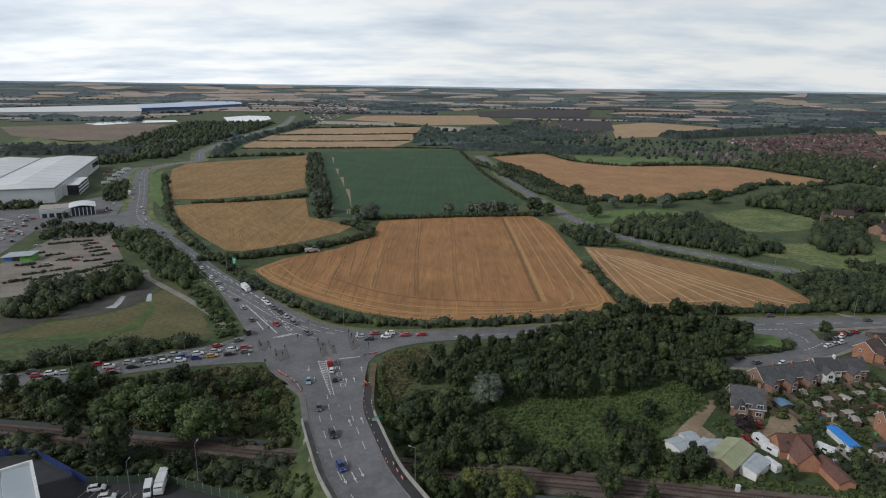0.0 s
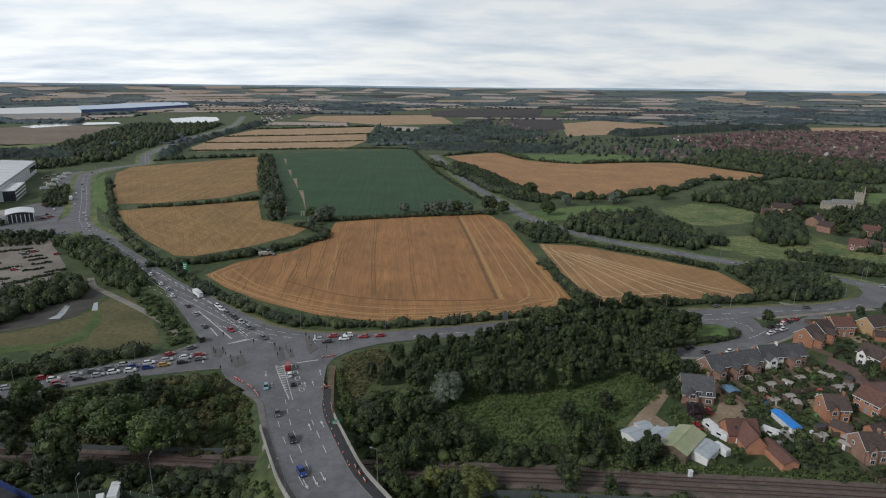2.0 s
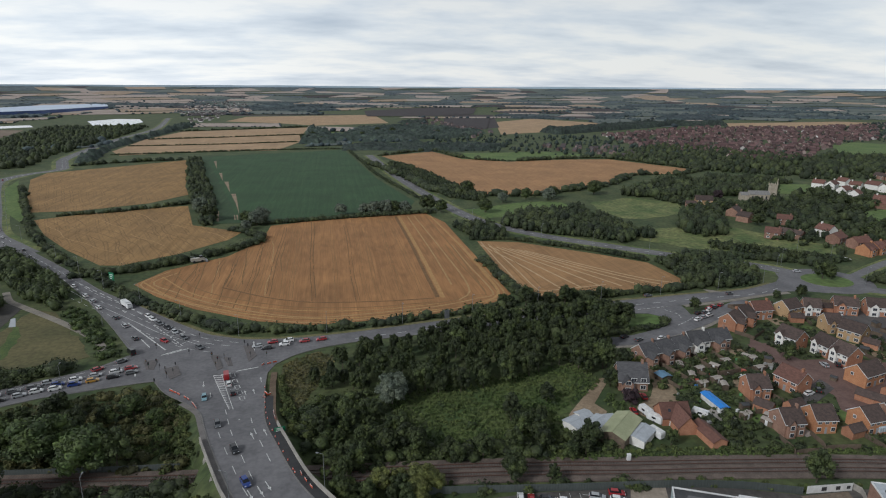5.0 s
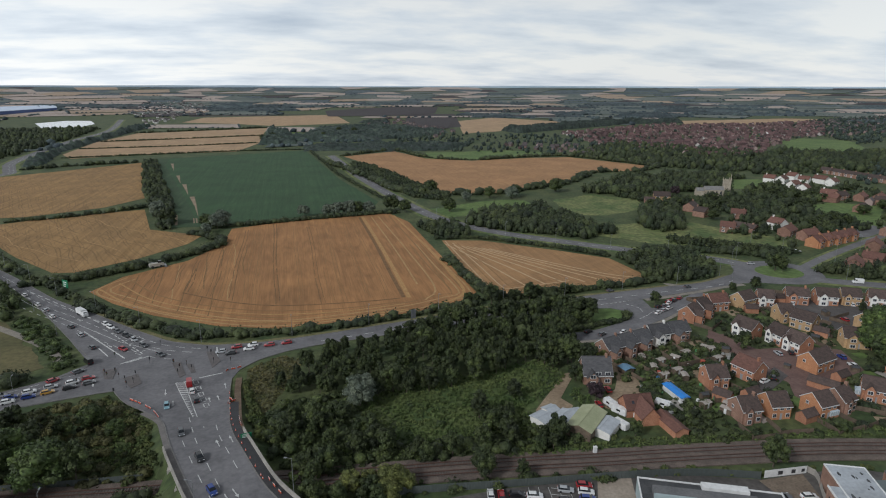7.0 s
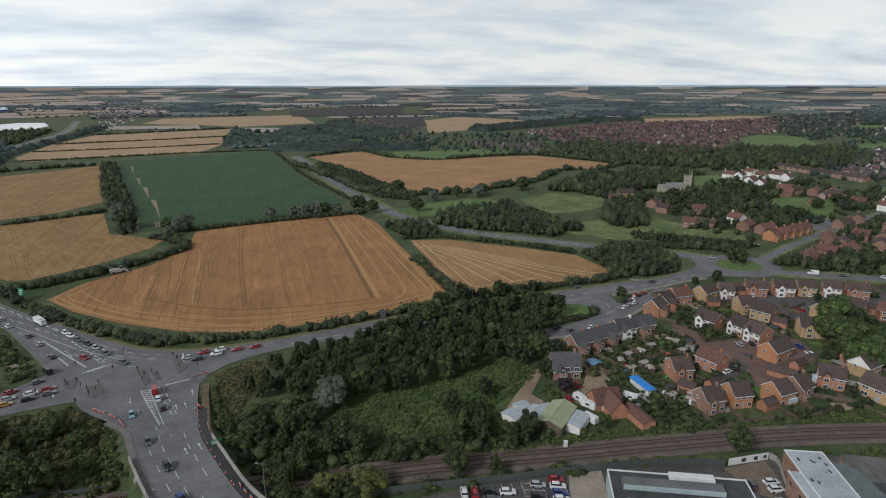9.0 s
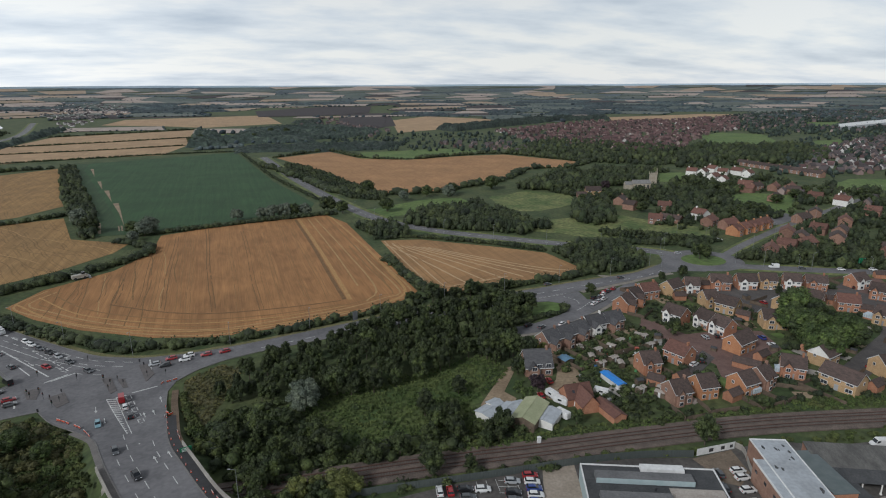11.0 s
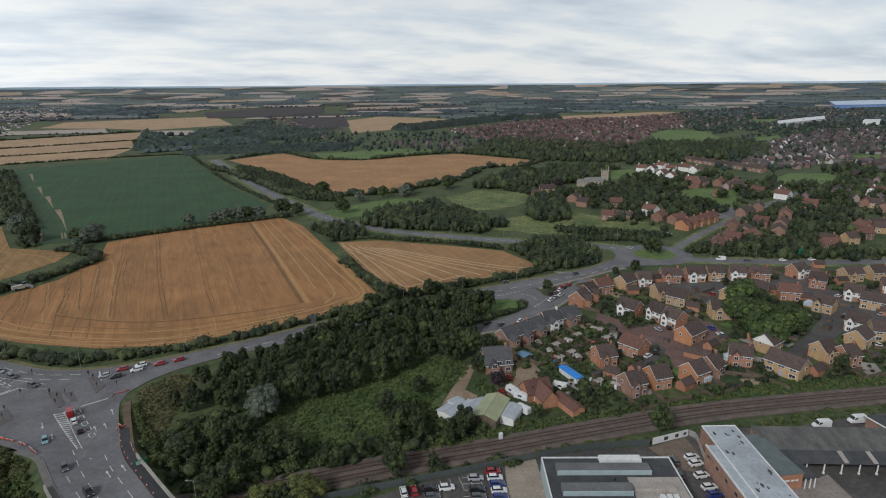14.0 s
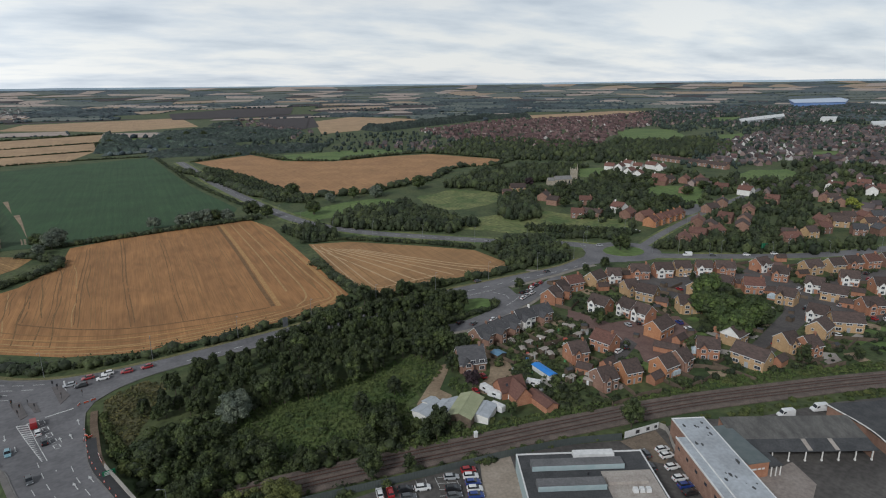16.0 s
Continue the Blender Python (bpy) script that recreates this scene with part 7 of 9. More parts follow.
def brick_block():
    b = new("brick_building")
    m = Matrix.Translation((119.2, 65, 0)) @ Matrix.Rotation(math.atan2(34.9, 15.2), 4, "Z")
    L, W = 40.0, 9.6
    part("wall", Geo().box(0, L, 0, W, -0.2, 6.6), BRICK_DARK, b)
    part("wall", Geo().box(0, L - 9, W, W + 2.6, -0.2, 6.4), BRICK_DARK, b)
    part("roof", Geo().box(0.2, L - 0.2, 0.2, W - 0.2, 6.6, 6.75), ROOF_PALE, b)
    part("roof", Geo().box(0.2, L - 9.2, W - 0.1, W + 2.4, 6.4, 6.65), ROOF_PALE, b)
    part("coping", parapet(L, W, 6.6, 0.35, 0.25), WHITE, b)
    part("coping", Geo().box(-0.1, L - 8.9, W + 2.4, W + 2.7, 6.3, 6.75), WHITE, b)
    for i in range(6):
        w = part("window", Geo().box(3 + i * 5, 4.4 + i * 5, W + 2.58, W + 2.66, 3.9, 4.9), BRICK_DARK, b)
        part("pane", Geo().box(3.1 + i * 5, 4.3 + i * 5, W + 2.66, W + 2.7, 4.0, 4.8), GLASS_DARK, w)
    rr = random.Random(4)
    for i in range(26):
        x, y = rr.uniform(1, L - 1), rr.uniform(0.6, W - 0.6)
        r = rr.uniform(0.15, 0.6)
        g = Geo()
        g.prism([(x + r * math.cos(k * 1.05) * rr.uniform(0.6, 2.2), y + r * math.sin(k * 1.05) * rr.uniform(0.5, 1)) for k in range(6)], 6.75, 6.775)
        part("roof_patch", g, ROOF_FELT, b, "dark patch where the membrane has peeled")
    b.matrix_basis = m
    tagged(b, "long brick building with worn pale flat roof", "workshop")


def canopy_shed():
    c = new("loading_shed")
    p, q, r = [Vector(k) for k in [(133.8, 88.4), (167.8, 71.2)] + [(140.9, 95.5)]]
    m = Matrix.Translation((*p, 0)) @ Matrix.Rotation(math.atan2((q - p).y, (q - p).x), 4, "Z")
    L, W = (q - p).length, 15.0
    part("roof", Geo().add([(0, 0, 3.3), (L, 0, 3.3), (L + 1, W, 5.0), (1, W, 5.0), (0, 0, 3.55), (L, 0, 3.55), (L + 1, W, 5.25), (1, W, 5.25), (0.5, W * 0.3, 4.5), (L, W * 0.3, 4.5)],
                           [(8, 9, 6, 7), (0, 4, 8, 7, 3), (1, 2, 6, 9, 5), (0, 1, 5, 4), (2, 3, 7, 6), (0, 3, 2, 1)]), CORRUGATED, c)
    part("front_slope", Geo().add([(0, 0, 3.55), (L, 0, 3.55), (0.5, W * 0.3, 4.5), (L, W * 0.3, 4.5), (-0.1, -0.25, 3.46), (L + 0.1, -0.25, 3.46)], [(0, 1, 3, 2), (4, 5, 1, 0)]), ROOF_FELT, c, "darker sheeting on the front slope")
    part("back_wall", Geo().box(1, L, W - 0.4, W - 0.1, -0.1, 4.9), BRICK_DARK, c)
    part("side_wall", Geo().box(L - 0.5, L - 0.2, 1, W - 0.4, -0.1, 3.5), BRICK_DARK, c)
    part("side_wall", Geo().box(8.2, 8.5, 1, W - 0.4, -0.1, 3.5), BRICK_DARK, c)
    for i in range(7):
        x = 9.5 + i * (L - 10.5) / 6
        part("post", Geo().box(x - 0.13, x + 0.13, 0.35, 0.62, -0.1, 3.3).box(x - 0.22, x + 0.22, 0.25, 0.75, -0.1, 0.5), RENDER, c)
    for x in (19, 26.5):
        part("rooflight", Geo().add([(x, 0.1, 3.66), (x + 1.2, 0.1, 3.66), (x + 1.3, 4.3, 4.56), (x + 0.1, 4.3, 4.56), (x, 0.1, 3.54), (x + 1.2, 0.1, 3.54), (x + 1.3, 4.3, 4.46), (x + 0.1, 4.3, 4.46)], [(0, 1, 2, 3), (4, 0, 3, 7), (1, 5, 6, 2), (0, 4, 5, 1)]), ROOF_STAIN, c)
    c.matrix_basis = m
    tagged(c, "open-fronted loading shed with grey corrugated roof", "shed")


def link_block():
    b = new("brick_building")
    m = Matrix.Translation((129.6, 82.6, 0)) @ Matrix.Rotation(math.atan2(80.9 - 82.6, 135.2 - 129.6), 4, "Z")
    part("wall", Geo().box(0, 6.2, 0, 17.5, -0.2, 4.6), BRICK_RED, b)
    part("roof", Geo().box(-0.2, 6.4, -0.2, 17.7, 4.6, 4.85), material("slate_green_roof", (0.10, 0.125, 0.125), (0.13, 0.155, 0.155), 0.4, 0.6), b)
    part("wall", Geo().box(-6, 0, 9, 17, -0.2, 4.0), BRICK_DARK, b)
    part("roof", Geo().box(-6.1, 0, 8.9, 17.1, 4.0, 4.2), ROOF_FELT, b)
    part("sign_bars", Geo().box(1.0, 2.6, -0.06, 0, 2.5, 3.0).box(3.0, 3.9, -0.06, 0, 2.5, 3.0).box(4.2, 5.0, -0.06, 0, 2.5, 3.0), WHITE, b)
    part("lean_to", Geo().box(6.3, 10, -0.5, 7, 3.2, 3.5), ROOF_FELT, b)
    for x in (7, 8.4, 9.7):
        part("post", Geo().box(x - 0.12, x + 0.12, -0.3, -0.06, -0.1, 3.2), RENDER, b)
    b.matrix_basis = m
    tagged(b, "brick workshop with a green-grey flat roof", "workshop")


def far_right_shed():
    b = new("works_building")
    part("wall", Geo().prism([(179.6, 92), (200, 84), (190, 58), (173, 71), (177, 79)], -0.2, 3.4), BRICK_DARK, b)
    part("roof", Geo().prism([(179.2, 92.4), (200.6, 84.2), (190.4, 57.5), (172.6, 70.8), (176.6, 79.2)], 3.4, 3.7), ROOF_FELT, b)
    part("coping", ribbon(Geo(), [(172.6, 70.8), (176.6, 79.2), (179.2, 92.4)], -0.15, 0.15, 3.85, 2, 0.3), RENDER, b)
    tagged(b, "dark flat-roofed works building with brick walls", "workshop")


shed(), brick_block(), canopy_shed(), link_block(), far_right_shed()


def white_warehouse():
    b = new("warehouse")
    m = Matrix.Translation((-330, 502, 0)) @ Matrix.Rotation(math.atan2(220, -86), 4, "Z")
    L, W, H = 236.0, 170.0, 13.0
    part("wall", Geo().box(0, L, 0, W, -0.2, H), CLAD_WHITE, b)
    for i in range(3):
        y0 = i * W / 3
        g = Geo()
        # three shallow ridged bays, hipped at the near end
        x0, x1, y1 = -0.6, L + 0.6, y0 + W / 3
        ym = (y0 + y1) / 2
        g = Geo().add([(x0, y0, H), (x1, y0, H), (x1, y1, H), (x0, y1, H), (x0 + 8, ym, H + 3), (x1 - 8, ym, H + 3)], [(0, 1, 5, 4), (2, 3, 4, 5), (3, 0, 4), (1, 2, 5)])
        part("roof", g, CLAD_ROOF, b)
    part("eaves_band", Geo().box(-0.8, L + 0.8, -0.8, -0.1, H - 1.2, H - 0.1), METAL_GREY, b)
    part("eaves_band", Geo().box(-0.8, -0.1, -0.1, W, H - 1.2, H - 0.1), METAL_GREY, b)
    for y, z in ((0, 12), (0, 8)):
        pass
    for i in range(1, 3):
        part("valley_gutter", Geo().box(0, L, i * W / 3 - 0.8, i * W / 3 + 0.8, H, H + 0.5), METAL_GREY, b)
    for i in range(12):
        part("roof_seam", Geo().add([(i * 20 + 8, k * W / 6, H + (3.08 if k % 2 else 0.08)) for k in range(7)] + [(i * 20 + 9, k * W / 6, H + (3.08 if k % 2 else 0.08)) for k in range(7)], [(k, k + 7, k + 8, k + 1) for k in range(6)]), ROOF_PALE, b)
    o = part("office_block", Geo().box(35, 85, -12, 0, -0.2, 9.5), CLAD_WHITE, b)
    for z in (1.5, 4.6, 7.4):
        for k in range(8):
            part("window_band", Geo().box(36 + k * 6, 41.4 + k * 6, -12.1, -12.0, z, z + 1.4), GLASS_DARK, o)
    part("glass_corner", Geo().box(34.8, 35.0, -12.1, -3, 0.2, 9), GLASS_DARK, o)
    for k in range(9):
        part("window_band", Geo().box(195 + k * 4.4, 198.6 + k * 4.4, -0.14, -0.02, 4, 9.5), GLASS_DARK, b)
    for k in range(24):
        part("cladding_joint", Geo().box(2 + k * 9.6, 2.5 + k * 9.6, -0.1, 0.0, 0, H - 1.2), METAL_GREY, b)
    b.matrix_basis = m
    tagged(b, "huge white clad warehouse with pale metal roof", "warehouse")


white_warehouse()


def dealership():
    b = new("showroom")
    m = Matrix.Translation((-303, 440, 0)) @ Matrix.Rotation(math.atan2(16, 27), 4, "Z")
    part("wall", Geo().box(0, 28, 0, 26, -0.1, 6.5), CLAD_WHITE, b)
    part("roof", Geo().box(-0.3, 28.3, 2, 26, 6.5, 7.2), ROOF_STAIN, b)
    g, n = Geo(), 10
    v = []
    for i in range(n + 1):
        a = i / n
        z = 6.0 + 3.2 * math.sin(math.pi * (0.15 + a * 0.7))
        v += [(27 + a * 26, -4, z), (27 + a * 26, 24, z), (27 + a * 26, -4, z - 0.5), (27 + a * 26, 24, z - 0.5)]
    for i in range(n):
        k = 4 * i
        g.add([], [])
    f = []
    for i in range(n):
        k = 4 * i
        f += [(k, k + 4, k + 5, k + 1), (k + 2, k + 3, k + 7, k + 6), (k, k + 2, k + 6, k + 4), (k + 1, k + 5, k + 7, k + 3)]
    part("curved_roof", Geo().add(v, f), CLAD_ROOF, b)
    part("glass_front", Geo().box(28.4, 52, -2, 22, -0.1, 7.0), GLASS_DARK, b)
    for k in range(7):
        part("mullion", Geo().box(28.6 + k * 3.8, 29.3 + k * 3.8, -2.2, -2, 0, 7.0), CLAD_WHITE, b)
    for k in range(4):
        part("garage_door", Geo().box(2 + k * 6.5, 6.4 + k * 6.5, -0.12, 0, 0.1, 3.6), GLASS_DARK, b)
    b.matrix_basis = m @ Matrix.Diagonal((0.70, 0.8, 0.9, 1))
    tagged(b, "white car showroom with a curved metal roof", "showroom")


dealership()


def park_building():
    b = new("pavilion")
    m = Matrix.Translation((-251, 331, 0)) @ Matrix.Rotation(radians(5), 4, "Z")
    part("wall", Geo().box(0, 7, -5, 7, -0.1, 3.4), material("blue_panel", (0.05, 0.13, 0.45), (0.06, 0.15, 0.5), 1, 0.5), b)
    part("glass_wall", Geo().box(7, 13, -4.6, 7, -0.1, 3.8), GLASS_DARK, b)
    part("wall", Geo().box(13, 22, -5, 7, -0.1, 3.4), material("lime_panel", (0.10, 0.36, 0.06), (0.13, 0.40, 0.08), 1, 0.5), b)
    part("roof", Geo().add([(-1.5, -7, 3.6), (23.5, -7, 5.4), (23.5, 8, 5.8), (-1.5, 8, 4.4), (-1.5, -7, 3.9), (23.5, -7, 5.7), (23.5, 8, 6.1), (-1.5, 8, 4.7)], [(4, 5, 6, 7), (3, 2, 1, 0), (0, 1, 5, 4), (1, 2, 6, 5), (2, 3, 7, 6), (3, 0, 4, 7)]), ROOF_PALE, b)
    b.matrix_basis = m @ Matrix.Scale(0.68, 4)
    tagged(b, "small blue and green pavilion with slanting roof", "pavilion")


park_building()


def corner_building():
    b = new("office_building")
    m = Matrix.Translation((-92.6, 118.1, 0)) @ Matrix.Rotation(math.atan2(13.5, -10.7), 4, "Z")
    part("wall", Geo().box(-30, 17.2, 0, 40, -0.1, 6.6), CLAD_WHITE, b)
    for k in range(6):
        part("roof", Geo().add([(-29.7, 0.5 + k * 6, 6.6), (17, 0.5 + k * 6, 6.6), (17, 6.4 + k * 6, 6.6), (-29.7, 6.4 + k * 6, 6.6), (-29.7, 0.6 + k * 6, 6.7), (17, 0.6 + k * 6, 6.7), (17, 6.3 + k * 6, 7.1), (-29.7, 6.3 + k * 6, 7.1)],
                                 [(4, 5, 6, 7), (0, 1, 5, 4), (1, 2, 6, 5), (2, 3, 7, 6), (3, 0, 4, 7)]), material("grey_metal_roof", (0.34, 0.38, 0.41), (0.39, 0.43, 0.46), 0.1, 0.5) if k == 0 else bpy.data.materials["grey_metal_roof"], b)
    part("coping", Geo().box(-30.2, 17.4, -0.3, 0.3, 6.6, 7.5).box(16.9, 17.5, 0.3, 7, 6.6, 7.5).box(16.9, 17.5, 12, 40, 6.6, 7.5).box(14.5, 17.5, 7, 7.5, 6.6, 7.5), WHITE, b)
    b.matrix_basis = m
    tagged(b, "white-edged commercial building with grey metal roof", "building")


corner_building()


def gabled(name, p, q, D, eave, top, wall, roof, label, category):
    p, q = Vector(p), Vector(q)
    b = new(name)
    L = (q - p).length
    part("wall", gable_walls(L, D, eave, top), wall, b)
    part("roof", gable_roof(L, D, eave, top, 0.3), roof, b)
    b.matrix_basis = pose(*((p + q) / 2), 0, 0, 0, math.degrees(math.atan2((q - p).y, (q - p).x)))
    return tagged(b, label, category)


GREEN_ROOF = material("pale_green_sheet", (0.30, 0.32, 0.19), (0.36, 0.37, 0.23), 0.3, 0.8, fine=0.1)
bungalow = gabled("bungalow", (95.6, 150.9), (104.4, 150.1), 7.0, 2.7, 6.0, BRICK_RED, TILE_RED, "red brick bungalow with a steep red tiled roof", "house")
part("wing_wall", gable_walls(8.6, 6.0, 2.6, 5.9), BRICK_RED, bungalow, at=pose(0.9, -4.6, 0, 0, 0, 90))
part("wing_roof", gable_roof(8.6, 6.0, 2.6, 5.9, 0.3), TILE_RED, bungalow, at=pose(0.9, -4.6, 0, 0, 0, 90))
for x, y in ((-2.0, -2.0), (2.6, -6.4)):
    part("skylight", Geo().box(-0.4, 0.4, -0.5, 0.5, 0, 0.1), GLASS_DARK, bungalow, "small dark skylight", at=pose(x, y, 4.42, 45, 0, 0) if x < 0 else pose(x + 0.6, y, 4.2, 0, 48, 0))
gabled("barn", *[(85.3, 150.0), (75.1, 140.5)], 7.6, 3.2, 4.6, FENCE_WOOD, GREEN_ROOF, "old barn with pale green sheet roof", "barn")
gabled("lean_to_shed", *[(87.9, 145.0), (81.4, 139.6)], 6.5, 2.4, 3.0, RENDER, ROOF_PALE, "grey-white lean-to shed beside the barn", "shed")
for a, b, d in zip([(66.1, 149.7), (70.8, 147.2), (77.2, 150.8), (70.8, 154.2)], [(70.7, 151.9), (77.9, 152.0), (81.4, 150.9), (74.5, 155.5)], (6, 5, 5, 4)):
    gabled("shed", a, b, d, 2.2, 2.7, RENDER, ROOF_PALE, "low white-roofed outbuilding in the yard", "shed")
gabled("outbuilding", *[(104.9, 144.2), (105.1, 133.4)], 4.5, 2.4, 3.5, BRICK_RED, TILE_RED, "low brick outbuilding with red tiled roof", "shed")
BLUE = material("blue_sheet", (0.02, 0.20, 0.60), (0.025, 0.24, 0.66), 1, 0.5)
gabled("shelter", *[(118.4, 161.2), (118.6, 151.0)], 3, 2.0, 2.3, WHITE, BLUE, "long white shelter under a bright blue sheet", "shelter")
gabled("shed", *[(110.9, 177.2), (111.6, 173.4)], 4, 2.1, 2.6, FENCE_WOOD, material("blue_grey_roof", (0.10, 0.20, 0.30), (0.13, 0.24, 0.34), 1, 0.6), "garden shed with blue roof", "shed")

# ---- vehicles ----
def section_loft(rows):
    """A body through cross sections: x, half width, bottom, top, and the half width at the top."""
    g, v = Geo(), []
    for x, w, z0, z1, wt in rows:
        v += [(x, -w, z0), (x, w, z0), (x, w * 1.02, (z0 + z1) / 2), (x, wt, z1), (x, -wt, z1), (x, -w * 1.02, (z0 + z1) / 2)]
    f = []
    for i in range(len(rows) - 1):
        for k in range(6):
            a, b = 6 * i + k, 6 * i + (k + 1) % 6
            f.append((a, a + 6, b + 6, b))
    n = 6 * (len(rows) - 1)
    return g.add(v, [tuple(t[::-1]) for t in f] + [(5, 4, 3, 2, 1, 0)[::-1], tuple(range(n, n + 6))[::-1]])


WHEEL = Geo().tube((0, -0.11, 0), (0, 0.11, 0), 0.33, 0.33, 12).tube((0, -0.125, 0), (0, 0.125, 0), 0.17, 0.17, 8).mesh("wheel", material("tyre", (0.02, 0.02, 0.021), (0.03, 0.03, 0.031), 3, 0.8))
HEAD = Geo().box(-0.08, 0.05, -0.2, 0.2, -0.08, 0.08, 0, 0.02).mesh("headlight", material("headlight", (0.6, 0.62, 0.64), None, 1, 0.1))
TAIL = Geo().box(-0.05, 0.06, -0.15, 0.15, -0.13, 0.13, 0, 0.02).mesh("tail_light", material("tail_light", (0.35, 0.015, 0.012), None, 1, 0.25))
CARGLASS = material("car_glass", (0.015, 0.017, 0.02), (0.02, 0.023, 0.027), 1, 0.06)


def car_paint(name, c):
    return material(name, c, tuple(k * 0.9 for k in c), 0.6, 0.3, coat=0.6)


def make_car(paint, tall=0.0, van=False, lamps=True):
    c = new("van" if van else "car")
    if van:
        part("body", section_loft([(-2.6, 0.9, 0.4, 2.3, 0.82), (-2.5, 0.95, 0.3, 2.42, 0.85), (0.9, 0.95, 0.28, 2.42, 0.85), (1.3, 0.95, 0.28, 2.25, 0.82), (1.85, 0.95, 0.28, 1.25, 0.88), (2.5, 0.9, 0.3, 1.05, 0.82), (2.7, 0.8, 0.4, 0.7, 0.75)]), paint, c)
        part("windscreen", Geo().add([(1.36, -0.76, 2.16), (1.36, 0.76, 2.16), (1.86, 0.84, 1.32), (1.86, -0.84, 1.32), (1.30, -0.76, 2.16), (1.30, 0.76, 2.16), (1.80, 0.84, 1.32), (1.80, -0.84, 1.32)], [(0, 3, 2, 1), (0, 1, 5, 4), (1, 2, 6, 5), (2, 3, 7, 6), (3, 0, 4, 7)]), CARGLASS, c)
        for s in (-1, 1):
            part("side_window", Geo().add([(0.5, s * 0.965, 1.35), (1.65, s * 0.965, 1.35), (1.25, s * 0.90, 2.05), (0.5, s * 0.90, 2.05)], [(0, 1, 2, 3)]), CARGLASS, c)
        xr, xf, hl = -1.6, 1.7, 2.66
    else:
        t = tall
        part("body", section_loft([(-2.12, 0.76, 0.45, 0.82 + t, 0.70), (-1.95, 0.86, 0.30, 0.98 + t, 0.78), (-1.0, 0.89, 0.25, 0.97 + t, 0.80), (0.75, 0.89, 0.25, 0.95 + t, 0.80), (1.55, 0.86, 0.28, 0.84 + t, 0.74), (2.0, 0.78, 0.34, 0.68 + t * 0.7, 0.68), (2.12, 0.66, 0.42, 0.58, 0.6)]), paint, c)
        zb, zt = 0.94 + t, 1.42 + t
        part("window_glass", Geo().add([(-1.9, -0.77, zb), (1.05, -0.77, zb), (1.05, 0.77, zb), (-1.9, 0.77, zb), (-1.5, -0.60, zt), (0.22, -0.60, zt), (0.22, 0.60, zt), (-1.5, 0.60, zt)], [(4, 5, 6, 7), (0, 1, 5, 4), (1, 2, 6, 5), (2, 3, 7, 6), (3, 0, 4, 7)]), CARGLASS, c)
        part("roof_panel", Geo().add([(-1.55, -0.63, zt - 0.03), (0.3, -0.63, zt - 0.03), (0.3, 0.63, zt - 0.03), (-1.55, 0.63, zt - 0.03), (-1.4, -0.5, zt + 0.06), (0.1, -0.5, zt + 0.06), (0.1, 0.5, zt + 0.06), (-1.4, 0.5, zt + 0.06)], [(4, 5, 6, 7), (0, 1, 5, 4), (1, 2, 6, 5), (2, 3, 7, 6), (3, 0, 4, 7)]), paint, c)
        xr, xf, hl = -1.3, 1.3, 2.05
    for x in (xr, xf):
        for s in (-0.8, 0.8):
            part("wheel", WHEEL, None, c, at=pose(x, s, 0.33))
    for s in (-0.58, 0.58) if lamps else ():
        part("headlight", HEAD, None, c, at=pose(hl - 0.05, s, 0.66 + tall * 0.6))
        part("tail_light", TAIL, None, c, at=pose(-hl - 0.04 if not van else -2.6, s * 1.15, 0.85 + tall * 0.6))
    return c


CARS = {}
for key, c, text in (("white", (0.72, 0.72, 0.71), "white"), ("silver", (0.38, 0.39, 0.40), "silver-grey"), ("black", (0.016, 0.016, 0.018), "black"), ("grey", (0.09, 0.095, 0.10), "dark grey"),
                     ("red", (0.33, 0.016, 0.02), "red"), ("blue", (0.02, 0.05, 0.22), "dark blue"), ("teal", (0.20, 0.36, 0.42), "pale blue"), ("gold", (0.5, 0.27, 0.05), "yellow")):
    p = car_paint("paint_" + key, c)
    CARS[key] = tagged(make_car(p, 0.14 if key in ("white", "black", "blue") else 0.0), text + " hatchback car on the asphalt", "car", "cars")
CARS["van"] = tagged(make_car(bpy.data.materials["paint_white"], van=True), "white panel van on grey asphalt", "van", "vans")
CARS["darkvan"] = tagged(make_car(bpy.data.materials["paint_black"], van=True), "black panel van on the road", "van", "vans")
CARS["redvan"] = tagged(make_car(bpy.data.materials["paint_red"], van=True), "red delivery van waiting at the lights", "van", "vans")
for key in ("white", "silver", "grey", "black", "red"):
    CARS["far " + key] = tagged(make_car(bpy.data.materials["paint_" + key], lamps=False), key + " car parked in the business park", "car", "parked cars")
parked = set()


def put_car(key, x, y, turn, z=0.16, scale=1.0):
    m = pose(x, y, z, 0, 0, turn) @ Matrix.Scale(scale, 4)
    if key in parked:
        copy_thing(CARS[key], m)
    else:
        parked.add(key)
        CARS[key].matrix_basis = m


def queue(spots, colours, turn, z=0.16, jitter=3):
    rng = random.Random(len(spots))
    names = colours.split()
    for i, (x, y) in enumerate(spots):
        put_car(names[i % len(names)], x, y, turn + rng.uniform(-jitter, jitter), z)


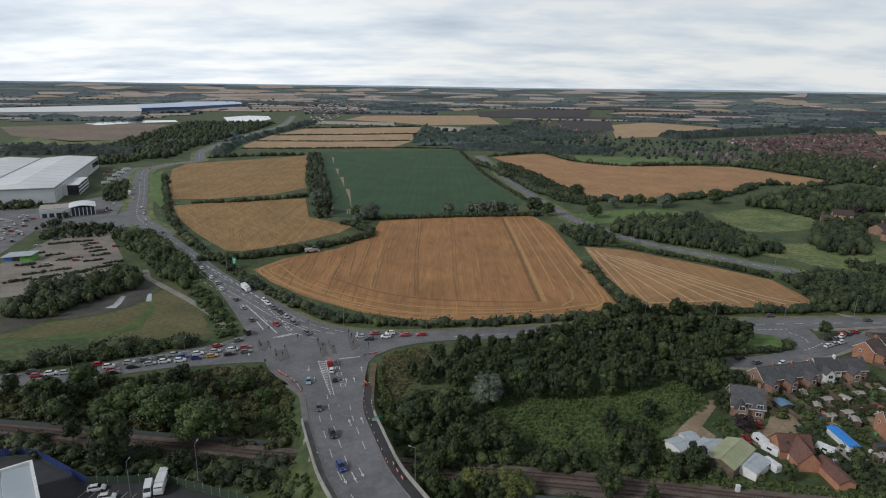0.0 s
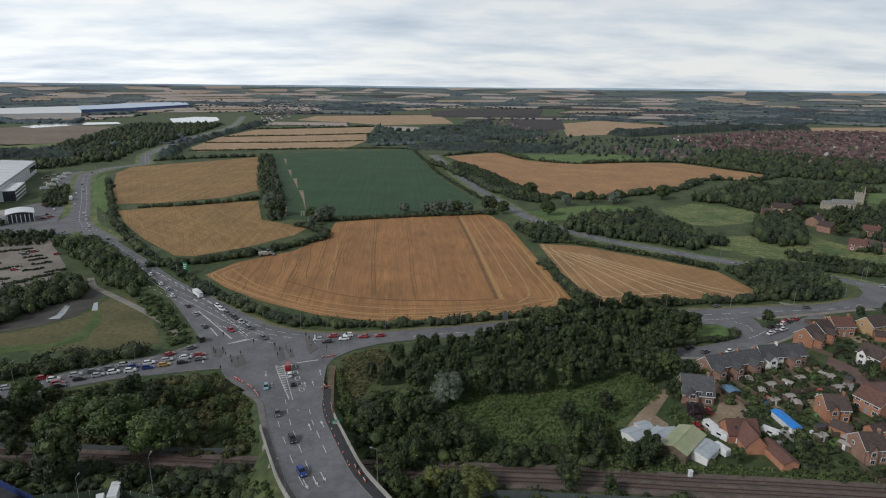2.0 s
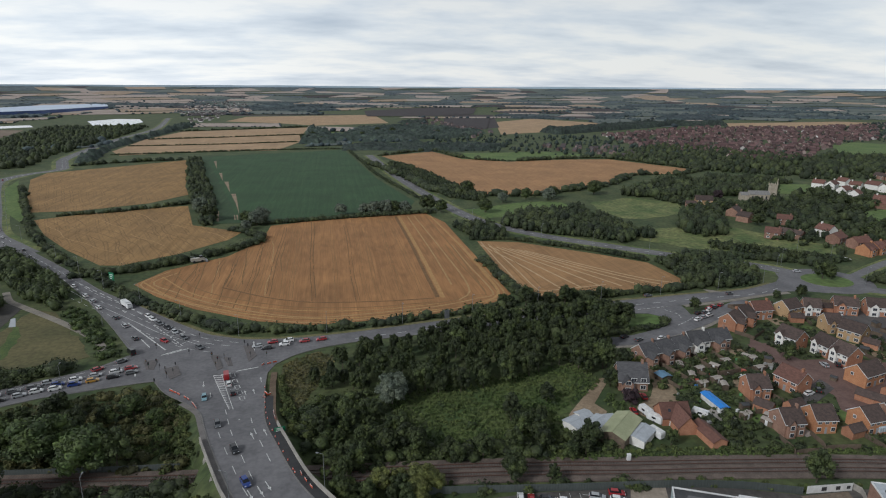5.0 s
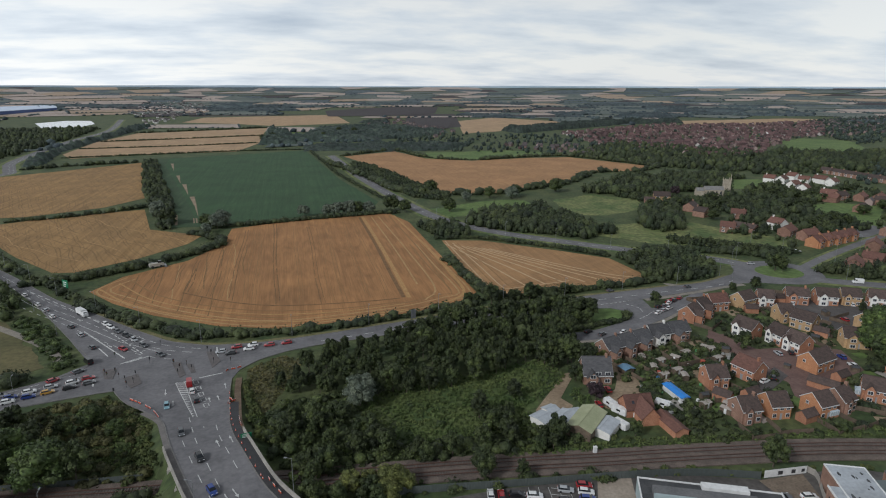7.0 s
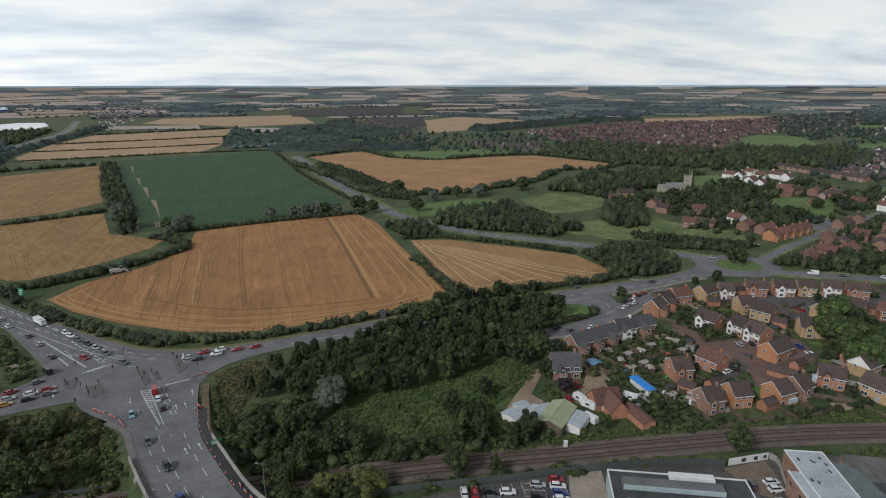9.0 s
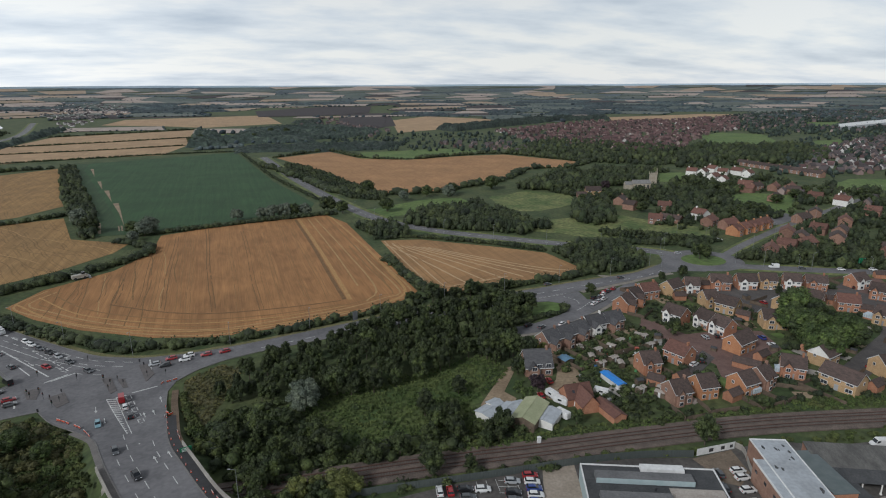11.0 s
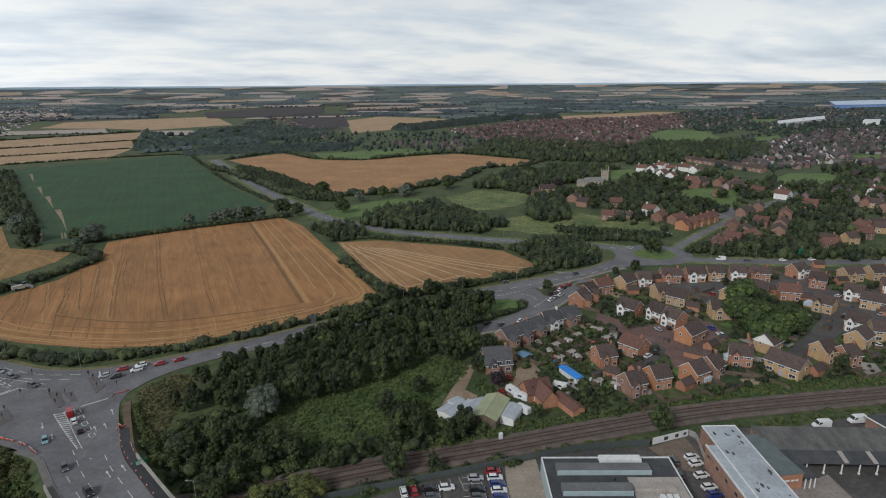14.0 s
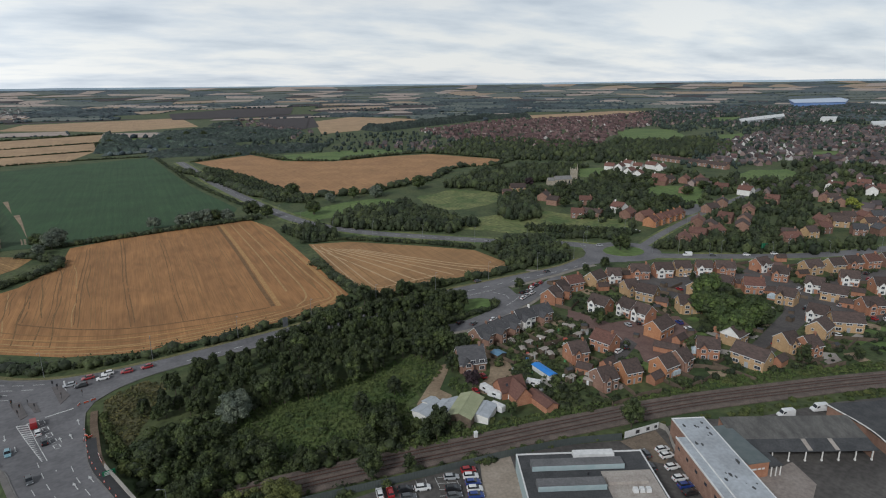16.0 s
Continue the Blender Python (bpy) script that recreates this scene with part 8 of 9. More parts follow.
W_ARM = ((-149.4, 189.0), (-144.2, 192.4), (-141.3, 190.0), (-137.3, 191.6), (-132.7, 192.5), (-124.6, 199.2), (-120.2, 197.6), (-117.4, 195.0), (-115.8, 192.6), (-114.6, 201.0), (-111.6, 197.6), (-109.6, 203.3), (-106.6, 200.2), (-104.5, 205.4), (-102.2, 202.2),
         (-101.0, 208.3), (-97.2, 206.2), (-96.8, 203.2), (-92.6, 209.0), (-91.6, 205.4), (-87.0, 211.4), (-86.6, 207.4), (-80.8, 213.0), (-80.6, 209.2), (-76.4, 215.4), (-75.2, 211.6))
queue(W_ARM, "grey black red white silver red white red black silver black grey silver grey white silver blue white white blue silver gold white black red grey", 20)
queue(((-87.9, 216.3), (-81.6, 221.8)), "red grey", 40)
put_car("darkvan", -80.4, 229.4, 125)
queue(((-83.2, 243.6), (-91.5, 258.3), (-98.5, 269), (-110.3, 283.5), (-116.5, 293), (-122.5, 302), (-134, 318.5)), "grey silver grey white silver white white", 128)
queue(((-84.6, 268.2), (-81.5, 263.8), (-77.6, 258.7), (-73.0, 253.2), (-68.9, 247.9), (-63.9, 240.9), (-70.8, 239), (-55.7, 230.2)), "white white grey black silver grey red grey", -50)
queue(((-299, 574), (-319, 626), (-299.6, 588), (-273, 519), (-247.7, 482), (-240, 470), (-234.8, 460), (-221.6, 436), (-192.6, 399.5), (-346.8, 690), (-350, 712)), "white grey white white white silver white white grey white red", 118)
queue(((-33.3, 227.4), (-27.8, 230.6), (-29.6, 225.0), (-21.6, 231.0), (-15.3, 229.6), (-8.6, 230.2)), "silver red black white red red", 186)
put_car("white", -23.0, 227.6, 186)
for key, x, y, turn in (("redvan", -41.2, 202.6, 100), ("white", -39.4, 196.4, 101), ("black", -36.9, 188.6, 102), ("teal", -45.5, 186.5, -80), ("grey", -37.4, 164.3, -76), ("black", -30.1, 147.7, -68), ("blue", -25.3, 132.6, -65)):
    put_car(key, x, y, turn, 0.18 + (rise(x, y) if y < 203 else 0))
queue(((61.3, 119.3), (66.8, 119.9), (66.0, 117.2), (65.2, 114.6), (64.4, 112.2), (59.5, 115.0), (58.5, 112.4), (63.4, 109.8)), "silver red white blue white black grey blue", -20, 0.1)
queue(((52.7, 118.9), (48.5, 120.4), (48.0, 117.4)), "white black grey", -15, 0.1)
queue(((44.6, 121.2), (42.0, 122.0)), "red white", 75, 0.1)
queue(((119.9, 102.1), (118.8, 99.4), (116.1, 95.0), (114.1, 90.6), (113.0, 87.8), (111.9, 85.2)), "white white white white blue black", -12, 0.1)
queue(((114.3, 102.9), (111.1, 97.9)), "grey grey", 70, 0.1)
for x, y, turn in ((167.7, 97.4, 160), (180.0, 94.6, 160), (182.4, 87.7, -30)):
    put_car("van", x, y, turn, 0.1)
queue(((254, 281), (302, 297), (297, 231), (315, 221.5), (331, 215), (355, 206)), "silver white grey white white white", -28, 0.15)
put_car("van", 284.4, 238.4, 150, 0.15)
queue(((156.2, 224.0), (160.5, 226.3), (164.3, 227.9), (169.3, 235.9), (173.1, 237.9), (160.6, 230.9), (119.2, 207.9), (114.8, 211.7), (129.1, 207.6)), "white silver white red red black grey black white", 28, 0.17)
queue(((95, 245.6), (60, 240.2), (150, 257), (192, 253)), "white red grey grey", 12)
queue(((176.7, 174.9), (181.9, 174.2), (224.8, 219.7), (231.9, 197.2), (154.5, 156.8), (159.4, 158.3), (195.6, 159.6), (197.7, 166.3), (292.7, 197.7), (283.6, 168.5), (260.7, 150.9), (263.6, 150.9), (278.2, 145.3), (213.8, 133.4), (274.3, 129.4), (277.8, 126.0), (337.9, 166.6), (329.6, 161.3), (242.8, 126.4), (311.9, 159.7)),
      "silver black white red white black white blue black white black grey silver red red white black red white white", 40, 0.13, 50)
for x, y in ((251.5, 211.5), (242.5, 222.2), (260.2, 211.2)):
    put_car("white", x, y, 60, 0.13)
rng = random.Random(12)
for x, y in scatter([(-272.7, 355.3), (-334.8, 442.0), (-316.8, 453.5), (-288.1, 416.3), (-278.9, 396.3)], 7, 1, 0.55) + scatter([(-271.9, 467.3), (-308.9, 541.6), (-308.2, 556.9), (-263.2, 467.8), (-249.9, 433.5)], 6, 2, 0.5) + scatter([(-391.3, 683.2), (-386.7, 717.9), (-369.0, 709.6), (-347.9, 643.3), (-347.7, 604.4)], 7, 3, 0.5):
    put_car("far " + rng.choice(("white", "silver", "grey", "black", "red", "white")), x, y, rng.choice((30, 120)), 0.1)
for x, y in [(-251.8, 377.5), (-224.0, 363.2), (-221.9, 369.0), (-205.4, 362.8), (-211.3, 331.0), (-252.7, 360.4), (-221.5, 321.5)]:
    put_car("far " + rng.choice(("white", "silver", "grey", "red")), x, y, 35, 0.12)
for (x, y), turn, key in zip([(-86.8, 130.2), (-71.3, 132.3), (-73.5, 129.6), (-82.4, 126.9)], (18, -75, -72, 15), ("white", None, "van", "white")):
    if key:
        put_car(key, x, y, turn, 0.1)
for x, y in [(98.0, 164.4), (90.2, 156.2)]:
    put_car("red", x, y, 80, 0.14)


def lorry(x, y, turn):
    t = new("lorry")
    part("cab", section_loft([(2.2, 1.15, 0.5, 2.6, 1.1), (3.6, 1.15, 0.5, 2.6, 1.05), (4.0, 1.1, 0.5, 1.6, 1.05)]), WHITE, t)
    part("cargo_box", Geo().box(-4, 2.0, -1.15, 1.15, 0.9, 3.0, 0, 0.04), WHITE, t)
    part("windscreen", Geo().box(3.62, 3.78, -0.95, 0.95, 1.65, 2.4), CARGLASS, t)
    part("chassis", Geo().box(-4, 3.4, -0.5, 0.5, 0.5, 0.9), DARK_METAL, t)
    for xx in (-2.8, -1.6, 2.9):
        for s in (-0.95, 0.95):
            w = part("wheel", WHEEL, None, t, at=pose(xx, s, 0.46) @ Matrix.Scale(1.4, 4))
    t.matrix_basis = pose(x, y, 0.16, 0, 0, turn)
    return tagged(t, "white box lorry on the main road", "lorry", "lorries")


lorry(*[(-98.2, 283.5)][0], -52)
lorry(-289, 545, -65)
yard_lorry = lorry(*[(-71.1, 131.9)][0], -78)
yard_lorry["label"] = "white box lorry standing in the yard"
for x, y in [(-339.5, 597.8), (-345.5, 619.6), (-357.3, 650.8), (-362.9, 672.2), (-370.5, 699.5)]:
    lorry(x, y, 40)

def caravan(x, y, turn):
    c = new("caravan")
    part("body", section_loft([(-2.6, 0.95, 0.5, 2.0, 0.9), (-2.4, 1.1, 0.45, 2.45, 1.0), (2.2, 1.1, 0.45, 2.45, 1.0), (2.6, 1.0, 0.6, 1.8, 0.9)]), WHITE, c)
    for s in (-1, 1):
        part("window", Geo().box(-0.7, 0.7, s * 1.08 - 0.05, s * 1.08 + 0.05, 1.35, 1.95), CARGLASS, c)
        part("wheel", WHEEL, None, c, at=pose(-0.2, s * 1.0, 0.33))
    part("rooflight", Geo().box(-0.4, 0.4, -0.35, 0.35, 2.43, 2.55, 0, 0.05), RENDER, c)
    part("tow_bar", Geo().tube((2.5, 0, 0.5), (3.6, 0, 0.45), 0.06, 0.05, 5), DARK_METAL, c)
    c.matrix_basis = pose(x, y, 0.1, 0, 0, turn)
    return tagged(c, "white touring caravan parked in a yard", "caravan", "caravans")


for (x, y), a in zip([(93.6, 154.8), (94.3, 150.1), (90.4, 142.8), (109.9, 150.4)], (100, 118, 110, -50)):
    caravan(x, y, a)
# painted parking bays
for row, n, gap, turn in (([(-89.4, 129.3)], 9, 2.6, -12), ([(52.1, 120.5)], 5, 2.6, -10), ([(60.4, 120.5)], 6, 2.5, -112)):
    for k in range(n):
        b = part("bay_line", Geo().box(-0.06, 0.06, -2.4, 2.4, 0, 0.03), PAINT)
        b.matrix_basis = pose(*row[0], 0.12, 0, 0, turn) @ pose(k * gap, 0, 0)
        tagged(b, "white painted parking bay line", "road marking", "parking bays", "structure")


queue([(164.1, 231.5), (168.3, 234.1), (172.9, 236.6), (177.6, 239.1)], "grey white black red", 38, 0.16)
for line in ([(136.3, 241.0), (146, 241.8), (157.1, 242.6)], [(144.5, 220.5), (150.0, 223.4), (156.2, 227.6)], [(148.5, 238.6), (151.5, 233.0), (150.5, 228)]):
    paint(line, 1.5, 1.0, 0.15)

# ---- street furniture ----
def make_lamp(tall=10.0):
    l = new("street_lamp")
    part("pole", Geo().tube((0, 0, -0.2), (0, 0, tall), 0.10, 0.055, 6).tube((0, 0, 0), (0, 0, 1.2), 0.14, 0.13, 6), METAL_GREY, l)
    part("arm", Geo().tube((0, 0, tall - 0.05), (1.3, 0, tall + 0.15), 0.05, 0.045, 5), METAL_GREY, l)
    part("lantern", Geo().box(1.1, 1.85, -0.16, 0.16, tall + 0.08, tall + 0.24, 0, 0.04), METAL_GREY, l)
    return tagged(l, "tall galvanised street lamp beside the road", "street lamp", "street lamps")


LAMP = make_lamp()
lamp_spots = []
for pts, off, gap in ((BYPASS[3:], 7, 34), (J[6:16], -2.5, 32), (NW2[:6], 10, 40), (EAST, 7, 34), (NORTH, 7, 36), (J[:7], -2.2, 34), ([(-80, 229), (-97, 259), (-122, 300), (-155, 348)], -2.5, 38)):
    line = offset(pts, off)
    acc = 0
    for a, b in zip(line, line[1:]):
        acc += (b - a).length
        if acc > gap:
            acc = 0
            lamp_spots.append((b.x, b.y, math.degrees(math.atan2((b - a).y, (b - a).x)) + (90 if off > 0 else -90)))
lamp_spots += [(x, y, 0) for x, y in [(226.1, 261.9), (254.4, 294.0), (271.4, 253.2), (280.8, 242.1), (299.6, 227.3), (285.2, 318.4), (289.7, 296.6), (345.4, 215.7)]] + [(x, y, 160) for x, y in [(-6.1, 127.2), (-27.7, 124.0)]] + [(x, y, 90) for x, y in [(-77.0, 127.8), (-59.5, 127.3), (-93.8, 201.3), (-129.4, 191.4)]]
for i, (x, y, turn) in enumerate(lamp_spots):
    z = rise(x, y) if -60 < x < 0 and y < 200 else 0
    if i:
        copy_thing(LAMP, pose(x, y, z, 0, 0, turn))
    else:
        LAMP.matrix_basis = pose(x, y, z, 0, 0, turn)


def make_signal():
    s = new("traffic_signal")
    part("pole", Geo().tube((0, 0, -0.1), (0, 0, 3.2), 0.07, 0.06, 6), DARK_METAL, s)
    part("head", Geo().box(-0.18, 0.18, -0.14, 0.14, 2.2, 3.3, 0, 0.02), DARK_METAL, s)
    part("backboard", Geo().box(-0.36, 0.36, 0.14, 0.18, 1.95, 3.5), DARK_METAL, s)
    for k, (m, z) in enumerate(((TAIL.materials[0], 3.08), (bpy.data.materials["paint_gold"], 2.75), (GREEN_SIGN, 2.42))):
        part("lens", Geo().tube((0, -0.19, z), (0, -0.14, z), 0.1, 0.1, 8), m, s)
    return tagged(s, "black traffic signal on a pole", "traffic light", "traffic signals")


SIGNAL = make_signal()
for i, (x, y) in enumerate(((-49, 219.2), (-46.3, 215.6), (-46.3, 211.5), (-44.4, 218.2), (-42, 214.1), (-38.5, 229.6), (-36.8, 226.2), (-35, 218.5), (-28.8, 217.2), (-71.8, 217.4), (-70.3, 214.8), (-68.2, 217.5), (-63.4, 210.4), (-60.3, 208.5), (-60.6, 213.6), (-64.7, 201.3), (-58.3, 224.4), (-57.5, 240.2), (-66, 213), (-62, 206), (-72, 232), (-79, 212))):
    m = pose(x, y, 0.15, 0, 0, 37 * i) @ Matrix.Scale(0.85, 4)
    if i:
        copy_thing(SIGNAL, m)
    else:
        SIGNAL.matrix_basis = m
# raised traffic islands at the signals
for pts in ([(-50.3, 222.4), (-47.2, 222.5), (-43.7, 211.0), (-45.4, 209.0)], [(-39.0, 229.6), (-36.0, 229.7), (-32.7, 219.7), (-35.1, 214.4)], [(-73.9, 221.6), (-68.8, 221.8), (-68.2, 213.3), (-71.1, 214.3)], [(-64.9, 213.4), (-60.4, 215.6), (-57.5, 207.6), (-60.4, 204.7)], [(-45.0, 220.4), (-42.5, 219.4), (-40.4, 212.1), (-42.1, 212.1)]):
    sheet("traffic_island", pts, 0.26, material("pink_paving", (0.105, 0.096, 0.094), (0.135, 0.12, 0.116), 0.5, 0.9) if "pink_paving" not in bpy.data.materials else bpy.data.materials["pink_paving"], "kerbed traffic island with dull paving", "traffic island")


def make_barrier():
    b = new("road_barrier")
    part("panel", Geo().box(-1.0, 1.0, -0.03, 0.03, 0.25, 1.0, 0, 0.01), ORANGE, b)
    part("rail", Geo().box(-1.0, 1.0, -0.05, 0.05, 0.98, 1.08), WHITE, b)
    for x in (-0.8, 0.8):
        part("foot", Geo().box(x - 0.1, x + 0.1, -0.35, 0.35, 0, 0.12), DARK_METAL, b)
    return tagged(b, "orange plastic roadworks barrier", "barrier", "roadworks barriers")


BARRIER = make_barrier()
spots = [(x, y, 0.2 + rise(x, y)) for x, y in smooth_line([(-66, 201.5), (-60, 196.5), (-56, 193), (-50.5, 186.5), (-47.5, 181), (-45.4, 176), (-43.8, 170)], 2.15) if 9 < math.hypot(x + 66, y - 201.5) < 16 or 18 < math.hypot(x + 66, y - 201.5) < 22 or 24 < math.hypot(x + 66, y - 201.5) < 30] + [(x, y, 0.2 + rise(x, y)) for x, y in [(-29.5, 210.6), (-27.4, 211.2), (-25.4, 212), (-26.6, 184), (-25.0, 185), (-26, 186.5), (-22.0, 170), (-21.7, 167.8), (-21.2, 165.6), (-12.0, 134), (-10.8, 131.2), (-9.4, 128.4)]]
prev = spots[0]
for i, (x, y, z) in enumerate(spots):
    a = math.degrees(math.atan2(y - prev[1], x - prev[0])) if i else -40
    prev = (x, y)
    m = pose(x, y, z, 0, 0, a) @ Matrix.Scale(0.85, 4)
    if i:
        copy_thing(BARRIER, m)
    else:
        BARRIER.matrix_basis = m


def make_cone():
    c = new("traffic_cone")
    part("cone", Geo().tube((0, 0, 0.03), (0, 0, 0.75), 0.2, 0.04, 8), ORANGE, c)
    part("base", Geo().box(-0.26, 0.26, -0.26, 0.26, 0, 0.05), DARK_METAL, c)
    part("sleeve", Geo().tube((0, 0, 0.35), (0, 0, 0.52), 0.135, 0.09, 8), WHITE, c)
    return tagged(c, "orange traffic cone with white sleeve", "cone", "traffic cones")


CONE = make_cone()
for i, p in enumerate(smooth_line([(-27, 192), (-26, 183), (-24.9, 174), (-23.2, 165), (-19, 150), (-13.6, 135)], 4.4)):
    m = pose(p.x, p.y, 0.2 + rise(p.x, p.y), 0, 0, 20 * i)
    if i:
        copy_thing(CONE, m)
    else:
        CONE.matrix_basis = m


def road_sign(x, y, z, turn, w, h, base, text, face=None):
    s = new("road_sign")
    for k in (-w * 0.35, w * 0.35):
        part("post", Geo().tube((k, 0, -0.2), (k, 0, base + h), 0.06, 0.06, 6), METAL_GREY, s)
    p = part("panel", Geo().box(-w / 2, w / 2, -0.1, -0.05, base, base + h), face or GREEN_SIGN, s)
    bars = Geo()
    for i in range(3):
        bars.box(-w * 0.36, w * (0.05 + 0.12 * i), -0.13, -0.10, base + h * (0.2 + 0.24 * i), base + h * (0.3 + 0.24 * i))
    if face is None:
        part("lettering", bars, WHITE, p)
    s.matrix_basis = pose(x, y, z, 0, 0, turn)
    tagged(s, text, "road sign", "direction signs")


road_sign(-19.0, 156.5, 4.0, 10, 3.0, 1.6, 0.7, "green direction sign beside the new footway")
road_sign(*[(-116.3, 320.9)][0], 0, -40, 4.2, 4.4, 2.0, "tall green direction sign beside the hedge")
road_sign(*[(45.4, 240.5)][0], 0, 20, 2.5, 4.0, 2.0, "tall grey sign panel by the hedge", METAL_GREY)
road_sign(*[(332.7, 222.9)][0], 0, 160, 4, 3.0, 2.0, "tall direction sign beside the road")


# ---- fences ----
def fence(pts, tall, gap, board, post, label, category="fence", name="fence"):
    """Posts with a panel between each pair."""
    f = new(name)
    line = smooth_line(pts, gap)
    pm = Geo().tube((0, 0, -0.1), (0, 0, tall + 0.12), 0.07, 0.07, 5).mesh("post", post)
    n = 8
    zig = [(k / n, 0.03 * (1 if k % 2 else -1)) for k in range(n + 1)]
    bm_ = Geo().prism(zig + [(x, y - 0.03) for x, y in zig[::-1]], 0.08, tall).mesh("panel", board)
    for i, a in enumerate(line):
        if board is not FENCE_WOOD:
            part("post", pm, None, f, at=pose(a.x, a.y, 0))
        if i + 1 < len(line):
            b = line[i + 1]
            d = b - a
            part("panel", bm_, None, f, at=pose(a.x, a.y, 0, 0, 0, math.degrees(math.atan2(d.y, d.x))) @ Matrix.Diagonal((d.length, 1, 1, 1)))
    return tagged(f, label, category)


STEEL_GREEN = material("green_grey_steel", (0.085, 0.10, 0.095), (0.11, 0.125, 0.12), 0.5, 0.6, metal=0.3)
BLUE_FENCE = material("blue_boards", (0.012, 0.025, 0.11), (0.018, 0.035, 0.14), 0.5, 0.6)
fence([(10.7, 129.1), (28.4, 127.1), (55.1, 123.4), (80.8, 120.2), (99.0, 116.7), (113.7, 111.7)], 2.3, 3.0, STEEL_GREEN, STEEL_GREEN, "grey-green palisade fence along the railway")
fence([(-129.6, 142.7), (-121.0, 143.6), (-112.0, 144.1), (-90.5, 132.4)], 2.4, 2.5, BLUE_FENCE, METAL_GREY, "dark blue boarded fence round the yard")
fence([(-90.5, 132.4), (-81.3, 132.8), (-71.4, 133.5), (-53.3, 127.9), (-46.9, 125.3)], 2.4, 2.6, material("mesh_green", (0.03, 0.05, 0.03), (0.04, 0.06, 0.035), 0.5, 0.7), WHITE, "green mesh fence with pale posts")
fence([(128.1, 111.4), (128.5, 108.5), (123.5, 101.3), (121.2, 96.6)], 1.9, 2.2, CONCRETE, CONCRETE, "grey concrete panel fence")
fence([(-140, 160.5), (-100, 156), (-70, 152.5), (-45, 150)], 1.9, 3.0, STEEL_GREEN, STEEL_GREEN, "dull steel fence beside the railway")
b = new("hoarding")
p, q = [Vector(k) for k in [(114.8, 111.7), (127.4, 110.8)]]
part("board", Geo().box(0, (q - p).length, -0.05, 0.05, 0.2, 2.4), WHITE, b)
part("marks", Geo().box(4, 5.4, -0.08, -0.05, 0.7, 1.8).box(8, 9.2, -0.08, -0.05, 0.7, 1.8).box(11, 12, -0.08, -0.05, 0.8, 1.7), DARK_METAL, b)
b.matrix_basis = pose(p.x, p.y, 0, 0, 0, math.degrees(math.atan2((q - p).y, (q - p).x)))
tagged(b, "long white hoarding board with dark marks", "hoarding")
# garden fences behind the houses
for rows, side in ((ROW_RAIL, 1), (ROW_FRONT, -1), (ROW_EAST, -1), (ROW_TERRACE[:6], 1)):
    for x, y, turn, L, key in rows:
        m = pose(x, y, 0, 0, 0, turn)
        w = max(L, 7.5) / 2 + 1.2
        s = 1 if (m @ Vector((0, 1, 0)) - m.translation).y * side < 0 else -1
        far = 22 if rows is not ROW_FRONT and key in ("te", "tw") else 12
        q = [(m @ Vector(v))[:2] for v in ((-w, s * 4.2, 0), (-w, s * far, 0), (w, s * far, 0))]
        f = fence(q[:2] + q[1:], 1.7, 3.0, FENCE_WOOD, FENCE_WOOD, "brown boarded garden fence")
        f["group"] = "garden fences"


def conservatory(x, y, turn, w=3.6):
    c = new("conservatory")
    part("base_wall", Geo().box(-w / 2, w / 2, -1.5, 1.5, 0, 0.7), BRICK_RED, c)
    part("glazing", Geo().box(-w / 2, w / 2, -1.5, 1.5, 0.7, 2.2, 0, 0.02), CLEAR, c)
    part("roof", Geo().add([(-w / 2 - 0.1, -1.6, 2.2), (w / 2 + 0.1, -1.6, 2.2), (w / 2 + 0.1, 1.6, 2.2), (-w / 2 - 0.1, 1.6, 2.2), (-w / 4, 0, 3.1), (w / 4, 0, 3.1)], [(0, 1, 5, 4), (1, 2, 5), (2, 3, 4, 5), (3, 0, 4)]), CLEAR, c)
    for i in range(5):
        k = -w / 2 + i * w / 4
        part("frame_bar", Geo().box(k - 0.05, k + 0.05, -1.56, -1.5, 0.7, 2.25), WHITE, c)
    part("ridge", Geo().box(-w / 4, w / 4, -0.06, 0.06, 3.05, 3.2), WHITE, c)
    c.matrix_basis = pose(x, y, 0.02, 0, 0, turn)
    tagged(c, "white-framed glass conservatory behind a house", "conservatory", "conservatories")


for (x, y), a in zip([(179.6, 141.7), (188.0, 124.7), (158.6, 133.5), (149.8, 161.9), (259.8, 166.5)], (-44, -80, 5, -75, -74)):
    conservatory(x, y, a)


def garden_shed():
    s = new("garden_shed")
    part("wall", gable_walls(2.6, 2.0, 1.8, 2.3), FENCE_WOOD, s)
    part("roof", gable_roof(2.6, 2.0, 1.8, 2.3, 0.12, 0.06), ROOF_FELT, s)
    part("door", Geo().box(-0.4, 0.4, -1.04, -1.0, 0.05, 1.75), FENCE_WOOD, s)
    return tagged(s, "small wooden garden shed with felt roof", "shed", "garden sheds")


